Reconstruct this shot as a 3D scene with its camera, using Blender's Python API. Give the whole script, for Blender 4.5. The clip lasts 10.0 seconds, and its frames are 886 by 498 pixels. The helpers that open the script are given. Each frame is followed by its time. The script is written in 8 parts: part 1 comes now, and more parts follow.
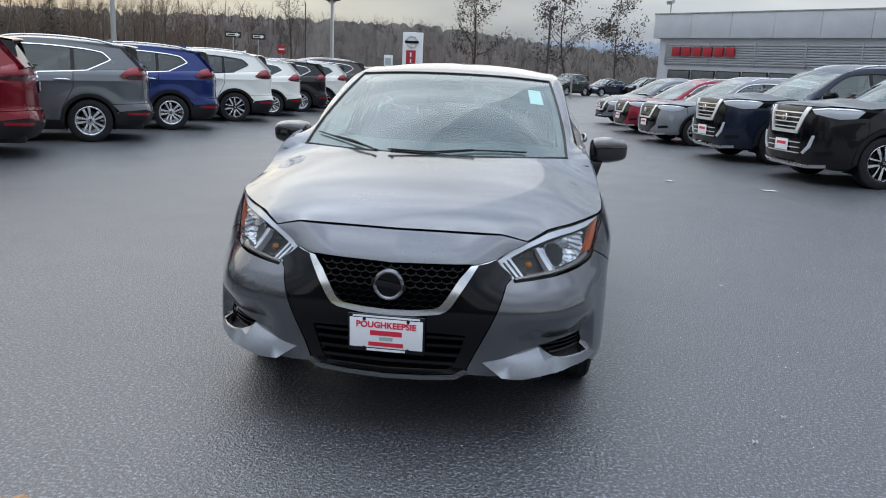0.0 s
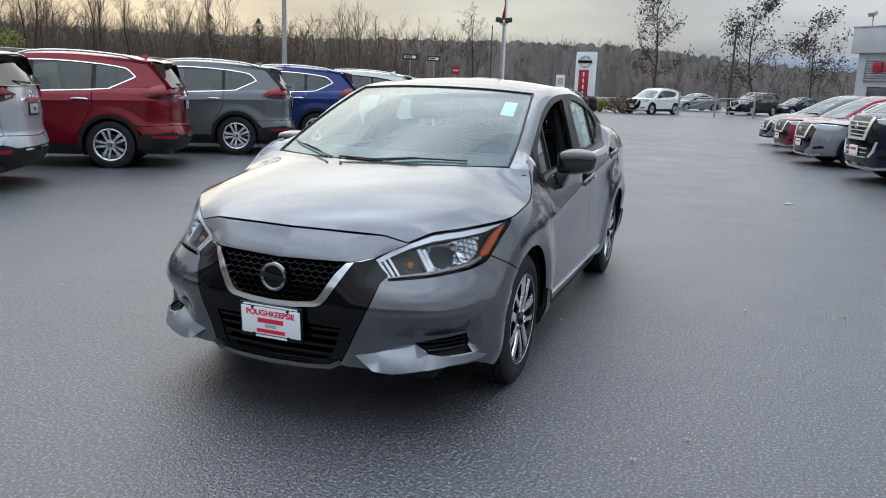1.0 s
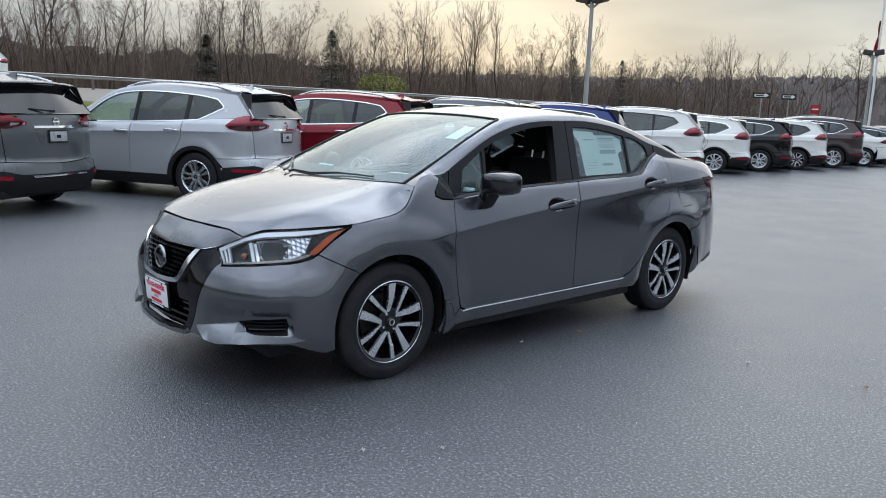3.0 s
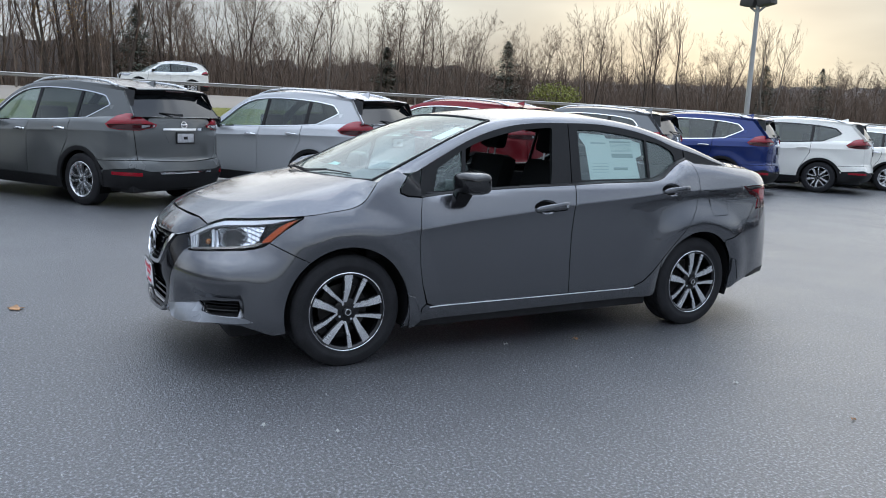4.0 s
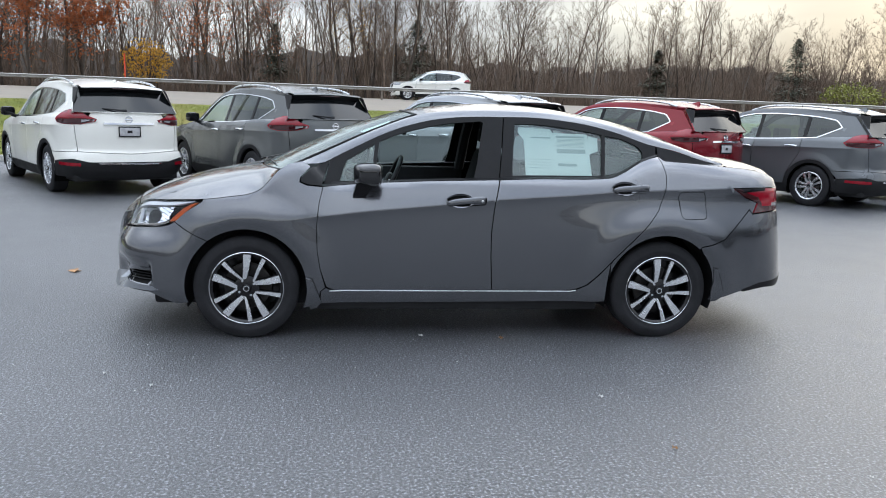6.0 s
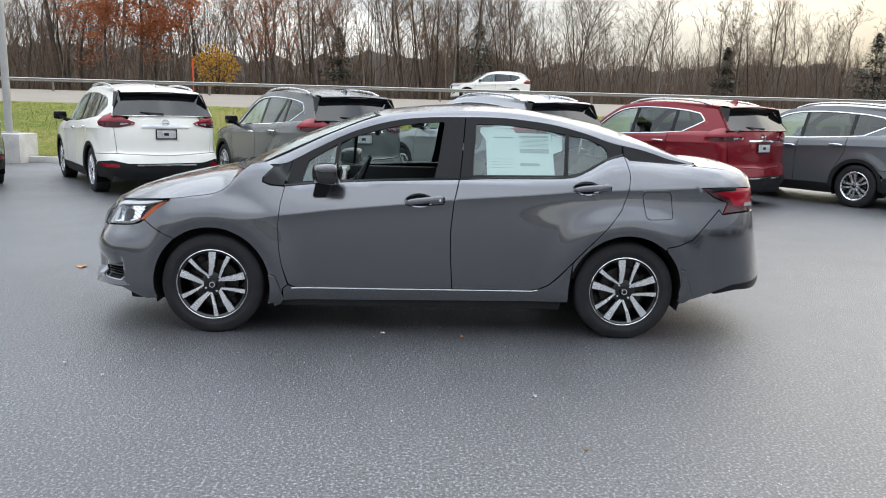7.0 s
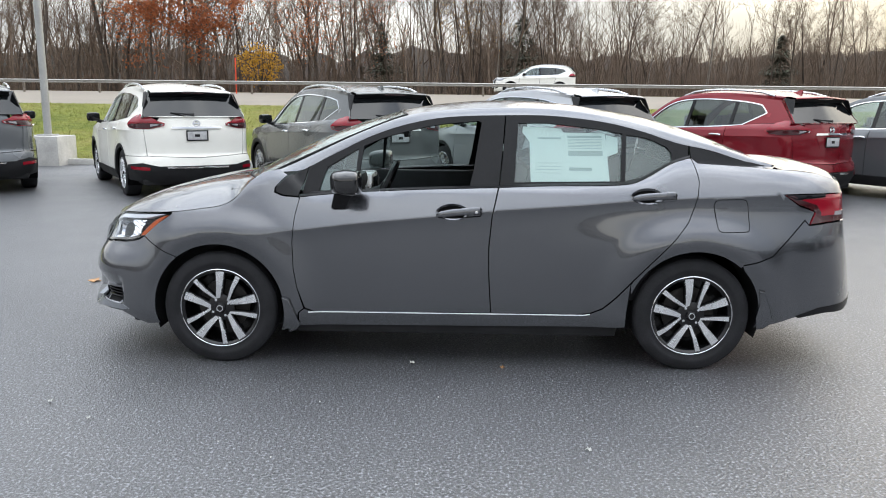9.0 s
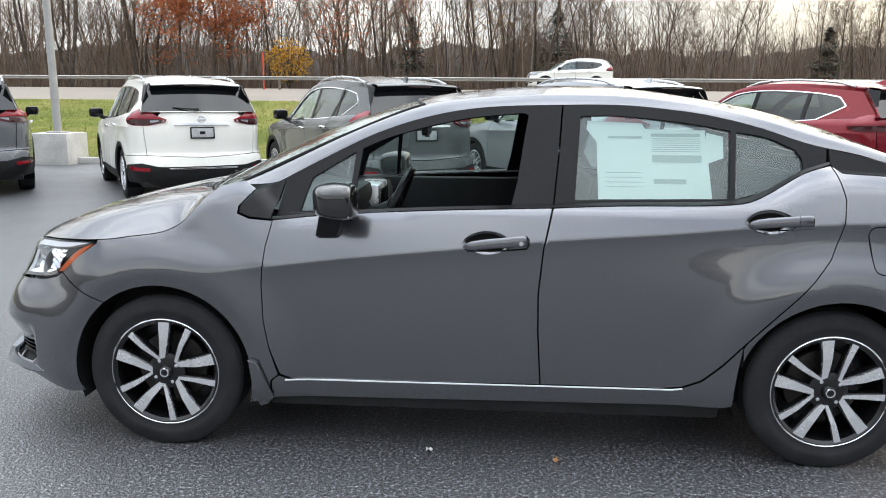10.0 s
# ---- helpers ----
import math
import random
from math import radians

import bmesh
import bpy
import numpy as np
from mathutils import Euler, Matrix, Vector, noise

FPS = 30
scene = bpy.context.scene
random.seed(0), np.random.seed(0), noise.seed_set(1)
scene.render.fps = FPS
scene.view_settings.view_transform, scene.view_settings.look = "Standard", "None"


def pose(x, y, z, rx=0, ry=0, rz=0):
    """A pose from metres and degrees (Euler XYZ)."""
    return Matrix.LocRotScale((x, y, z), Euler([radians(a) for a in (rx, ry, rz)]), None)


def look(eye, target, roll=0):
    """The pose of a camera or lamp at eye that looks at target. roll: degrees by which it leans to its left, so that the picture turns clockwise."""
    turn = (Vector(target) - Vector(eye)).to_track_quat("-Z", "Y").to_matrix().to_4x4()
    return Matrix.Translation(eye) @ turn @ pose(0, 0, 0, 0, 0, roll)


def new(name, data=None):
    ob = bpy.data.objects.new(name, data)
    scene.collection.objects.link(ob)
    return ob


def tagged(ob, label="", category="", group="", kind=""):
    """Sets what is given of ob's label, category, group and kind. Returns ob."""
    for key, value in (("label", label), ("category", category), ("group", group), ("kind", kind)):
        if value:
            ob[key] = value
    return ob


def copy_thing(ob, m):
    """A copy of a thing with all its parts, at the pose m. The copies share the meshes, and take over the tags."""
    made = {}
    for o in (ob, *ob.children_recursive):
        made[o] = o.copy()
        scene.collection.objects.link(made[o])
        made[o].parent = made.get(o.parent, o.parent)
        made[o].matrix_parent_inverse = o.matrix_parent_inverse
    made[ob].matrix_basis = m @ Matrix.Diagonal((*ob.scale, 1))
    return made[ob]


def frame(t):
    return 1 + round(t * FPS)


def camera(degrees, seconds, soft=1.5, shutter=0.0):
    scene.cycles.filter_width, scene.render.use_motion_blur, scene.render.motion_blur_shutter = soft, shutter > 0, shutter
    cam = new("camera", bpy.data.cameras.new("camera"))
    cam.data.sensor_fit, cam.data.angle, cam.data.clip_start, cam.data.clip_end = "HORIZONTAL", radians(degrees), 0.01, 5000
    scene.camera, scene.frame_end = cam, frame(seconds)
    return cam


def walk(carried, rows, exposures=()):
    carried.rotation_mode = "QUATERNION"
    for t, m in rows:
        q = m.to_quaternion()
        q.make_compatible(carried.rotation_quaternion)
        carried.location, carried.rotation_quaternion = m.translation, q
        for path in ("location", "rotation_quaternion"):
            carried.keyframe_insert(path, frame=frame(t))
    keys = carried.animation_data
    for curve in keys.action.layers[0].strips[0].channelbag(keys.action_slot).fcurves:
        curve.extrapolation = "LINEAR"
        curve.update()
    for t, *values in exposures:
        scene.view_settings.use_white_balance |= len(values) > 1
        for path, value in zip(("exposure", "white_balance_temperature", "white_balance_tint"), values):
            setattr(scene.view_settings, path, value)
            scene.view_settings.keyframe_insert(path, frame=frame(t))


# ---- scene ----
cam = camera(59.6, 10.0, 1.0)
METRES, EYE, TILT, LEAN, TURN = 9.887, 1.418, 0.0, 0.0, 6.83
ROWS = [
    (0.0, 0.0, 0.0, 0.0, 0.6, -12.92, -2.63),
    (0.5, 0.0598, -0.0043, 0.0007, 7.46, -12.58, -2.52),
    (1.0, 0.123, -0.0015, 0.0008, 14.25, -12.04, -2.21),
    (1.5, 0.1869, 0.0027, 0.0019, 20.95, -11.49, -1.99),
    (2.0, 0.2468, 0.0214, 0.0014, 27.74, -10.95, -1.88),
    (3.5, 0.4066, 0.1192, 0.0008, 48.18, -9.95, -2.32),
    (4.0, 0.4474, 0.1648, -0.0002, 54.96, -9.9, -2.43),
    (4.5, 0.4837, 0.2137, 0.0005, 61.48, -9.95, -2.45),
    (5.0, 0.5144, 0.2645, 0.0002, 67.31, -10.06, -2.38),
    (5.5, 0.5371, 0.3182, 0.0005, 72.27, -10.17, -2.19),
    (7.0, 0.5725, 0.4383, 0.0027, 81.52, -10.32, -1.46),
    (7.5, 0.5753, 0.4424, 0.004, 82.65, -10.40, -1.19),
    (8.0, 0.5729, 0.4434, 0.0041, 83.21, -10.58, -0.88),
    (8.5, 0.559, 0.4476, 0.0027, 83.76, -10.69, -0.69),
    (9.0, 0.509, 0.4520, 0.0040, 84.72, -10.72, -0.58),
    (9.5, 0.4503, 0.4590, 0.0018, 85.88, -10.80, -0.46),
    (10.0, 0.3825, 0.4642, -0.0006, 87.06, -11.0, -0.42),
]
walk(cam, [(t, pose(0, 0, EYE, TILT, LEAN, TURN) @ pose(METRES * x, METRES * y, METRES * z, 90 + pitch, roll, yaw)) for t, x, y, z, yaw, pitch, roll in ROWS],
     [(0.0, 0.86, 6000, 9), (2.0, 0.84, 5980, 8), (3.5, 0.94, 5860, 9), (5.5, 1.25, 5980, 9), (7.0, 1.50, 6440, 9), (8.5, 1.53, 6540, 9), (10.0, 1.72, 6580, 9)])

# ---- sky and sun ----
world = bpy.data.worlds.new("world")
scene.world = world
world.use_nodes = True
wn, wl = world.node_tree.nodes, world.node_tree.links
bg = wn["Background"]
sky = wn.new("ShaderNodeTexSky")
sky.sky_type = "NISHITA"
sky.sun_disc = False
sky.sun_elevation = radians(12)
sky.sun_rotation = radians(-44)
sky.dust_density = 3.0
# a sheet of grey cloud over the sky, thinner towards the horizon
coord = wn.new("ShaderNodeTexCoord")
sep = wn.new("ShaderNodeSeparateXYZ")
wl.new(coord.outputs["Generated"], sep.inputs[0])
stretch = wn.new("ShaderNodeMapping")
stretch.inputs["Scale"].default_value = (1.3, 1.3, 6.0)
wl.new(coord.outputs["Generated"], stretch.inputs["Vector"])
clouds = wn.new("ShaderNodeTexNoise")
clouds.inputs["Scale"].default_value = 1.7
clouds.inputs["Detail"].default_value = 4
clouds.inputs["Roughness"].default_value = 0.45
wl.new(stretch.outputs[0], clouds.inputs["Vector"])
tone = wn.new("ShaderNodeValToRGB")
tone.color_ramp.elements[0].position, tone.color_ramp.elements[0].color = 0.35, (3.8, 4.0, 4.4, 1)
tone.color_ramp.elements[1].position, tone.color_ramp.elements[1].color = 0.66, (8.4, 8.3, 8.0, 1)
wl.new(clouds.outputs["Fac"], tone.inputs[0])
glow = wn.new("ShaderNodeValToRGB")  # warm band low in the sky
glow.color_ramp.elements[0].position, glow.color_ramp.elements[0].color = 0.03, (1.01, 1.0, 0.95, 1)
glow.color_ramp.elements[1].position, glow.color_ramp.elements[1].color = 0.30, (0.94, 0.99, 1.07, 1)
wl.new(sep.outputs["Z"], glow.inputs[0])
rise = wn.new("ShaderNodeMapRange")  # an overcast sky is brightest overhead
rise.inputs["From Min"].default_value, rise.inputs["From Max"].default_value = 0.38, 1.0
rise.inputs["To Min"].default_value, rise.inputs["To Max"].default_value = 0.60, 2.05
wl.new(sep.outputs["Z"], rise.inputs["Value"])
veil = wn.new("ShaderNodeMix")
veil.data_type, veil.blend_type = "RGBA", "MULTIPLY"
veil.inputs["Factor"].default_value = 1.0
wl.new(tone.outputs[0], veil.inputs["A"])
wl.new(glow.outputs[0], veil.inputs["B"])
cover = wn.new("ShaderNodeMix")
cover.data_type = "RGBA"
cover.inputs["Factor"].default_value = 0.92
wl.new(sky.outputs[0], cover.inputs["A"])
# the sky gain falls towards the low sun and is raised on the unseen side
aim = wn.new("ShaderNodeVectorMath")
aim.operation = "DOT_PRODUCT"
aim.inputs[1].default_value = Vector((-0.66, 0.73, 0.16)).normalized()
wl.new(coord.outputs["Generated"], aim.inputs[0])
near = wn.new("ShaderNodeMapRange")
near.inputs["From Min"].default_value, near.inputs["From Max"].default_value = 0.72, 0.99
wl.new(aim.outputs["Value"], near.inputs["Value"])
warm = wn.new("ShaderNodeMix")  # warmer cloud towards the low sun
warm.data_type, warm.blend_type = "RGBA", "MULTIPLY"
warm.inputs["B"].default_value = (1.06, 1.0, 0.85, 1)
wl.new(near.outputs[0], warm.inputs["Factor"])
wl.new(veil.outputs["Result"], warm.inputs["A"])
wl.new(warm.outputs["Result"], cover.inputs["B"])
sun_side_gain = wn.new("ShaderNodeMapRange")
sun_side_gain.interpolation_type = "SMOOTHSTEP"
sun_side_gain.inputs["From Min"].default_value, sun_side_gain.inputs["From Max"].default_value = 0.50, 0.88
sun_side_gain.inputs["To Min"].default_value, sun_side_gain.inputs["To Max"].default_value = 1.04, 0.76
wl.new(aim.outputs["Value"], sun_side_gain.inputs["Value"])
gain = wn.new("ShaderNodeMath")
gain.operation = "MULTIPLY"
wl.new(rise.outputs[0], gain.inputs[0])
wl.new(sun_side_gain.outputs[0], gain.inputs[1])
# a bright patch of sky added above the view, for the asphalt's sheen
aim_patch = wn.new("ShaderNodeVectorMath")
aim_patch.operation = "DOT_PRODUCT"
aim_patch.inputs[1].default_value = Vector((-0.66, 0.73, 0.72)).normalized()
wl.new(coord.outputs["Generated"], aim_patch.inputs[0])
thin = wn.new("ShaderNodeMapRange")
thin.interpolation_type = "SMOOTHSTEP"
thin.inputs["From Min"].default_value, thin.inputs["From Max"].default_value = 0.875, 0.985
thin.inputs["To Min"].default_value, thin.inputs["To Max"].default_value = 1.0, 1.75
wl.new(aim_patch.outputs["Value"], thin.inputs["Value"])
gain_patch = wn.new("ShaderNodeMath")
gain_patch.operation = "MULTIPLY"
wl.new(gain.outputs[0], gain_patch.inputs[0])
wl.new(thin.outputs[0], gain_patch.inputs[1])
lift = wn.new("ShaderNodeVectorMath")
lift.operation = "SCALE"
wl.new(cover.outputs["Result"], lift.inputs[0])
wl.new(gain_patch.outputs[0], lift.inputs["Scale"])
wl.new(lift.outputs[0], bg.inputs["Color"])
bg.inputs["Strength"].default_value = 0.105

sun_data = bpy.data.lights.new("sun", "SUN")
sun_data.energy, sun_data.angle, sun_data.color = 0.6, radians(90), (1.0, 0.91, 0.8)
sun = new("sun", sun_data)
sun.matrix_world = look((-42, 50, 20), (0, 0, 0))

# ---- materials ----
def principled(name, color, rough=0.5, metal=0.0, coat=0.0, spec=0.5):
    m = bpy.data.materials.new(name)
    m.use_nodes = True
    b = m.node_tree.nodes["Principled BSDF"]
    b.inputs["Base Color"].default_value = (*color, 1)
    b.inputs["Roughness"].default_value = rough
    b.inputs["Metallic"].default_value = metal
    b.inputs["Coat Weight"].default_value = coat
    b.inputs["Coat Roughness"].default_value = 0.04
    b.inputs["Specular IOR Level"].default_value = spec
    return m


def nodes_of(m):
    return m.node_tree.nodes, m.node_tree.links, m.node_tree.nodes["Principled BSDF"]


def noise_node(m, scale, detail=4, rough=0.55, space="Object", stretch=None):
    n, l, _ = nodes_of(m)
    c = n.new("ShaderNodeTexCoord")
    t = n.new("ShaderNodeTexNoise")
    t.inputs["Scale"].default_value, t.inputs["Detail"].default_value, t.inputs["Roughness"].default_value = scale, detail, rough
    if stretch:
        p = n.new("ShaderNodeMapping")
        p.inputs["Scale"].default_value = stretch
        l.new(c.outputs[space], p.inputs[0])
        l.new(p.outputs[0], t.inputs["Vector"])
    else:
        l.new(c.outputs[space], t.inputs["Vector"])
    return t


def ramp_node(m, source, stops):
    n, l, _ = nodes_of(m)
    r = n.new("ShaderNodeValToRGB")
    while len(r.color_ramp.elements) < len(stops):
        r.color_ramp.elements.new(0.5)
    for e, (p, c) in zip(r.color_ramp.elements, stops):
        e.position = p
        e.color = (*c, 1) if len(c) == 3 else (c[0], c[0], c[0], 1)
    l.new(source, r.inputs[0])
    return r


def bump_node(m, source, strength, distance):
    n, l, b = nodes_of(m)
    k = n.new("ShaderNodeBump")
    k.inputs["Strength"].default_value, k.inputs["Distance"].default_value = strength, distance
    l.new(source, k.inputs["Height"])
    l.new(k.outputs[0], b.inputs["Normal"])
    return k


def mix_color(m, a, b2, fac, blend="MIX"):
    n, l, _ = nodes_of(m)
    x = n.new("ShaderNodeMix")
    x.data_type, x.blend_type = "RGBA", blend
    for value, slot in ((a, "A"), (b2, "B"), (fac, "Factor")):
        if isinstance(value, (int, float)):
            x.inputs[slot].default_value = value
        elif isinstance(value, tuple):
            x.inputs[slot].default_value = (*value, 1)
        else:
            l.new(value, x.inputs[slot])
    return x.outputs["Result"]


def varied(name, color, rough, scale, spread=0.25, bump=0.0, metal=0.0, coat=0.0, space="Object", spec=0.5):
    """A material whose tone drifts at two scales, with fine relief."""
    m = principled(name, color, rough, metal, coat, spec)
    n, l, b = nodes_of(m)
    big, fine = noise_node(m, scale, 3, space=space), noise_node(m, scale * 14, 3, space=space)
    lo, hi = tuple(c * (1 - spread) for c in color), tuple(min(1, c * (1 + spread)) for c in color)
    r = ramp_node(m, big.outputs["Fac"], [(0.3, lo), (0.7, hi)])
    g = ramp_node(m, fine.outputs["Fac"], [(0.3, (1 - spread * 0.6,)), (0.7, (1 + spread * 0.4,))])
    l.new(mix_color(m, r.outputs[0], g.outputs[0], 1.0, "MULTIPLY"), b.inputs["Base Color"])
    q = ramp_node(m, big.outputs["Fac"], [(0.3, (max(0, rough - 0.08),)), (0.7, (min(1, rough + 0.08),))])
    l.new(q.outputs[0], b.inputs["Roughness"])
    if bump:
        bump_node(m, fine.outputs["Fac"], 0.6, bump)
    return m


def make_paint(name, color=None, flake=0.35, metal=0.55):
    """Metallic car paint under clear coat; without a colour it takes the object's own."""
    m = principled(name, color or (0.5, 0.5, 0.5), 0.34, metal, 1.0, 0.5 if color else 0.15)
    n, l, b = nodes_of(m)
    b.inputs["Coat Roughness"].default_value = 0.05
    b.inputs["Coat Weight"].default_value = 1.0 if color else 0.55
    b.inputs["Coat IOR"].default_value = 1.62 if color else 1.5
    f = noise_node(m, 900, 1)
    d = noise_node(m, 2.2, 4)
    g = ramp_node(m, f.outputs["Fac"], [(0.3, (1 - flake * 0.5,)), (0.7, (1 + flake * 0.5,))])
    if color:
        base = mix_color(m, color, g.outputs[0], 1.0, "MULTIPLY")
    else:
        info = n.new("ShaderNodeObjectInfo")
        base = mix_color(m, info.outputs["Color"], g.outputs[0], 1.0, "MULTIPLY")
        l.new(info.outputs["Alpha"], b.inputs["Metallic"])  # solid or metallic
    l.new(base, b.inputs["Base Color"])
    q = ramp_node(m, d.outputs["Fac"], [(0.35, (0.20,)), (0.7, (0.28,))])
    l.new(q.outputs[0], b.inputs["Roughness"])
    dust = ramp_node(m, d.outputs["Fac"], [(0.3, (0.02,)), (0.75, (0.06,))])
    l.new(dust.outputs[0], b.inputs["Coat Roughness"])
    return m


def make_glass(name, tint, clear, ior=1.65, film=0.0):
    """A thin tinted pane: it mirrors by Fresnel and lets the rest through, tinted."""
    m = bpy.data.materials.new(name)
    m.use_nodes = True
    n, l = m.node_tree.nodes, m.node_tree.links
    n.remove(n["Principled BSDF"])
    t, g, x = n.new("ShaderNodeBsdfTransparent"), n.new("ShaderNodeBsdfGlossy"), n.new("ShaderNodeMixShader")
    w, e, k = n.new("ShaderNodeLayerWeight"), n.new("ShaderNodeMath"), n.new("ShaderNodeMapRange")
    t.inputs["Color"].default_value = (*(c * clear for c in tint), 1)
    g.inputs["Color"].default_value = (0.95, 1.0, 0.99, 1)
    g.inputs["Roughness"].default_value = 0.015
    # gloss rises from face-on to grazing
    w.inputs["Blend"].default_value = 0.5
    e.operation = "POWER"
    e.inputs[1].default_value = 4.0
    k.inputs["To Min"].default_value, k.inputs["To Max"].default_value = ((ior - 1) / (ior + 1)) ** 2, 0.95
    l.new(w.outputs["Facing"], e.inputs[0])
    l.new(e.outputs[0], k.inputs["Value"])
    l.new(k.outputs[0], x.inputs[0])
    if film:  # a thin pale teal diffuse film mixed over the pane
        d, y = n.new("ShaderNodeBsdfDiffuse"), n.new("ShaderNodeMixShader")
        d.inputs["Color"].default_value = (0.62, 0.78, 0.76, 1)
        y.inputs[0].default_value = film
        l.new(t.outputs[0], y.inputs[1])
        l.new(d.outputs[0], y.inputs[2])
        l.new(y.outputs[0], x.inputs[1])
    else:
        l.new(t.outputs[0], x.inputs[1])
    l.new(g.outputs[0], x.inputs[2])
    l.new(x.outputs[0], n["Material Output"].inputs["Surface"])
    return m


PAINT = make_paint("gunmetal_paint", (0.108, 0.112, 0.123), 0.3, 0.86)
PAINT_ANY = make_paint("car_paint", None, 0.25, 0.35)
BLACK_GLOSS = principled("gloss_black_plastic", (0.003, 0.003, 0.004), 0.07, 0, 0.0, 0.27)
TRIM = varied("satin_black_trim", (0.007, 0.007, 0.008), 0.38, 5, 0.3, spec=0.25)
LAMPGREY = principled("lamp_bezel_grey", (0.17, 0.155, 0.14), 0.22, 0.75)
CLAD = varied("grained_black_plastic", (0.012, 0.012, 0.013), 0.6, 8, 0.3, 0.0006, spec=0.25)
# near-black that stands for shade in gaps, hollows, cabins and wheel wells
SHUT = principled("painted_shade_black", (0.004, 0.004, 0.004), 0.9, spec=0.1)
CHROME = principled("chrome", (0.82, 0.83, 0.85), 0.07, 1.0)
SATIN = varied("satin_silver", (0.62, 0.63, 0.65), 0.3, 7, 0.12, metal=0.9)
ALLOY = varied("machined_alloy", (0.80, 0.81, 0.83), 0.24, 20, 0.04, metal=0.9)
RIMBLACK = principled("rim_black", (0.006, 0.006, 0.007), 0.25, 0, 0.0, 0.4)
RUBBER = varied("tyre_rubber", (0.016, 0.016, 0.018), 0.72, 9, 0.35, 0.0008, spec=0.25)
DISC = varied("brake_iron", (0.05, 0.047, 0.045), 0.45, 30, 0.3, metal=0.6)
GLASS = make_glass("window_glass", (0.80, 0.93, 0.90), 0.86, 1.9, 0.05)
SCREEN = make_glass("windscreen_glass", (0.74, 0.95, 0.92), 0.9, 1.7, 0.08)
GLASS_SIDE = make_glass("side_glass", (0.80, 0.92, 0.90), 0.80, 1.75, 0.08)
PRIVACY = make_glass("privacy_glass", (0.16, 0.18, 0.19), 1.0)
DARKPANE = principled("dark_rear_glass", (0.006, 0.007, 0.008), 0.06, 0, 0.0, 0.45)
LENS = make_glass("lamp_lens", (0.97, 0.98, 1.0), 1.0, 1.35)
RED_LENS = principled("red_lens", (0.24, 0.004, 0.014), 0.1, 0, 0.5, 0.4)
RED_DEEP = principled("deep_red_reflector", (0.20, 0.004, 0.012), 0.2, 0, 0.0, 0.4)
DARK_RED = principled("smoked_red_lens", (0.045, 0.006, 0.008), 0.12, 0, 1.0)
AMBER_DIM = principled("amber_bulb", (0.28, 0.10, 0.02), 0.2)
VEE = principled("bright_chrome", (0.86, 0.87, 0.89), 0.13, 1.0)
AMBER = principled("amber_lens", (0.36, 0.060, 0.006), 0.3, 0, 0.0, 0.3)
CLEARLAMP = principled("clear_lamp", (0.42, 0.43, 0.45), 0.12, 0.5, 1.0)
BADGE = principled("dark_chrome", (0.30, 0.305, 0.32), 0.18, 1.0)
REFLECTOR = principled("lamp_reflector", (0.50, 0.51, 0.53), 0.10, 1.0)
# pale colour that stands for the sky glint on the sill edge
SILL_GLINT = principled("sill_glint_paint", (0.72, 0.73, 0.75), 0.35, 0.0)
LINER = varied("grey_headliner", (0.34, 0.35, 0.35), 0.9, 12, 0.1)
TEAL_CARD = principled("teal_card", (0.25, 0.62, 0.58), 0.6)
CLOTH = varied("charcoal_seat_cloth", (0.012, 0.012, 0.013), 0.9, 30, 0.3, 0.0006, spec=0.2)
DASH = varied("soft_dash_plastic", (0.016, 0.016, 0.018), 0.6, 12, 0.25, 0.0005, spec=0.25)
# lighter than the body paint: the sky the blade catches is in this colour
BLADE = varied("sky_lit_blade_grey", (0.25, 0.26, 0.28), 0.32, 6, 0.1, metal=0.55)
DRL = principled("lamp_light_guide", (0.56, 0.57, 0.59), 0.25, 0.3)
PLATE_GREY = varied("grey_dealer_plate", (0.40, 0.40, 0.41), 0.45, 20, 0.2)
LAMPWHITE = principled("bright_lamp_unit", (0.34, 0.35, 0.37), 0.25, 0.3)
MIRROR_BLACK = principled("piano_black_cap", (0.006, 0.006, 0.007), 0.14, 0, 0.7)
BRIGHTBAR = principled("brushed_chrome", (0.66, 0.67, 0.69), 0.34, 0.6)
PAPER = principled("white_paper", (0.70, 0.75, 0.73), 0.7)
INK = principled("grey_print", (0.36, 0.42, 0.41), 0.8)
RED_INK = principled("red_print", (0.62, 0.02, 0.05), 0.6)
PLATE_WHITE = principled("white_plate", (0.8, 0.8, 0.82), 0.4)

# ---- mesh tools ----
def part(name, bm, material, parent=None, label="", smooth=True):
    """Links a bmesh, or a (verts, faces[, normals]) tuple, as one mesh object under a thing."""
    me = bpy.data.meshes.new(name)
    if isinstance(bm, bmesh.types.BMesh):
        bm.to_mesh(me)
        bm.free()
        normals = None
    else:
        verts, faces, normals = (*bm, None)[:3]
        me.from_pydata(verts, [], faces)
    mats = material if isinstance(material, (list, tuple)) else [material]
    for m in mats:
        me.materials.append(m)
    me.polygons.foreach_set("use_smooth", [smooth] * len(me.polygons))
    if normals is not None:
        me.normals_split_custom_set_from_vertices(normals)
    elif smooth:
        me.set_sharp_from_angle(angle=radians(38))
    ob = new(name, me)
    ob.parent = parent
    if label:
        ob["label"] = label
    return ob


def thing(name, label, category, m=None, group="", kind=""):
    """An Empty at a thing's base, that parents its parts."""
    ob = tagged(new(name), label, category, group, kind)
    ob.empty_display_size = 0.2
    if m is not None:
        ob.matrix_world = m
    return ob


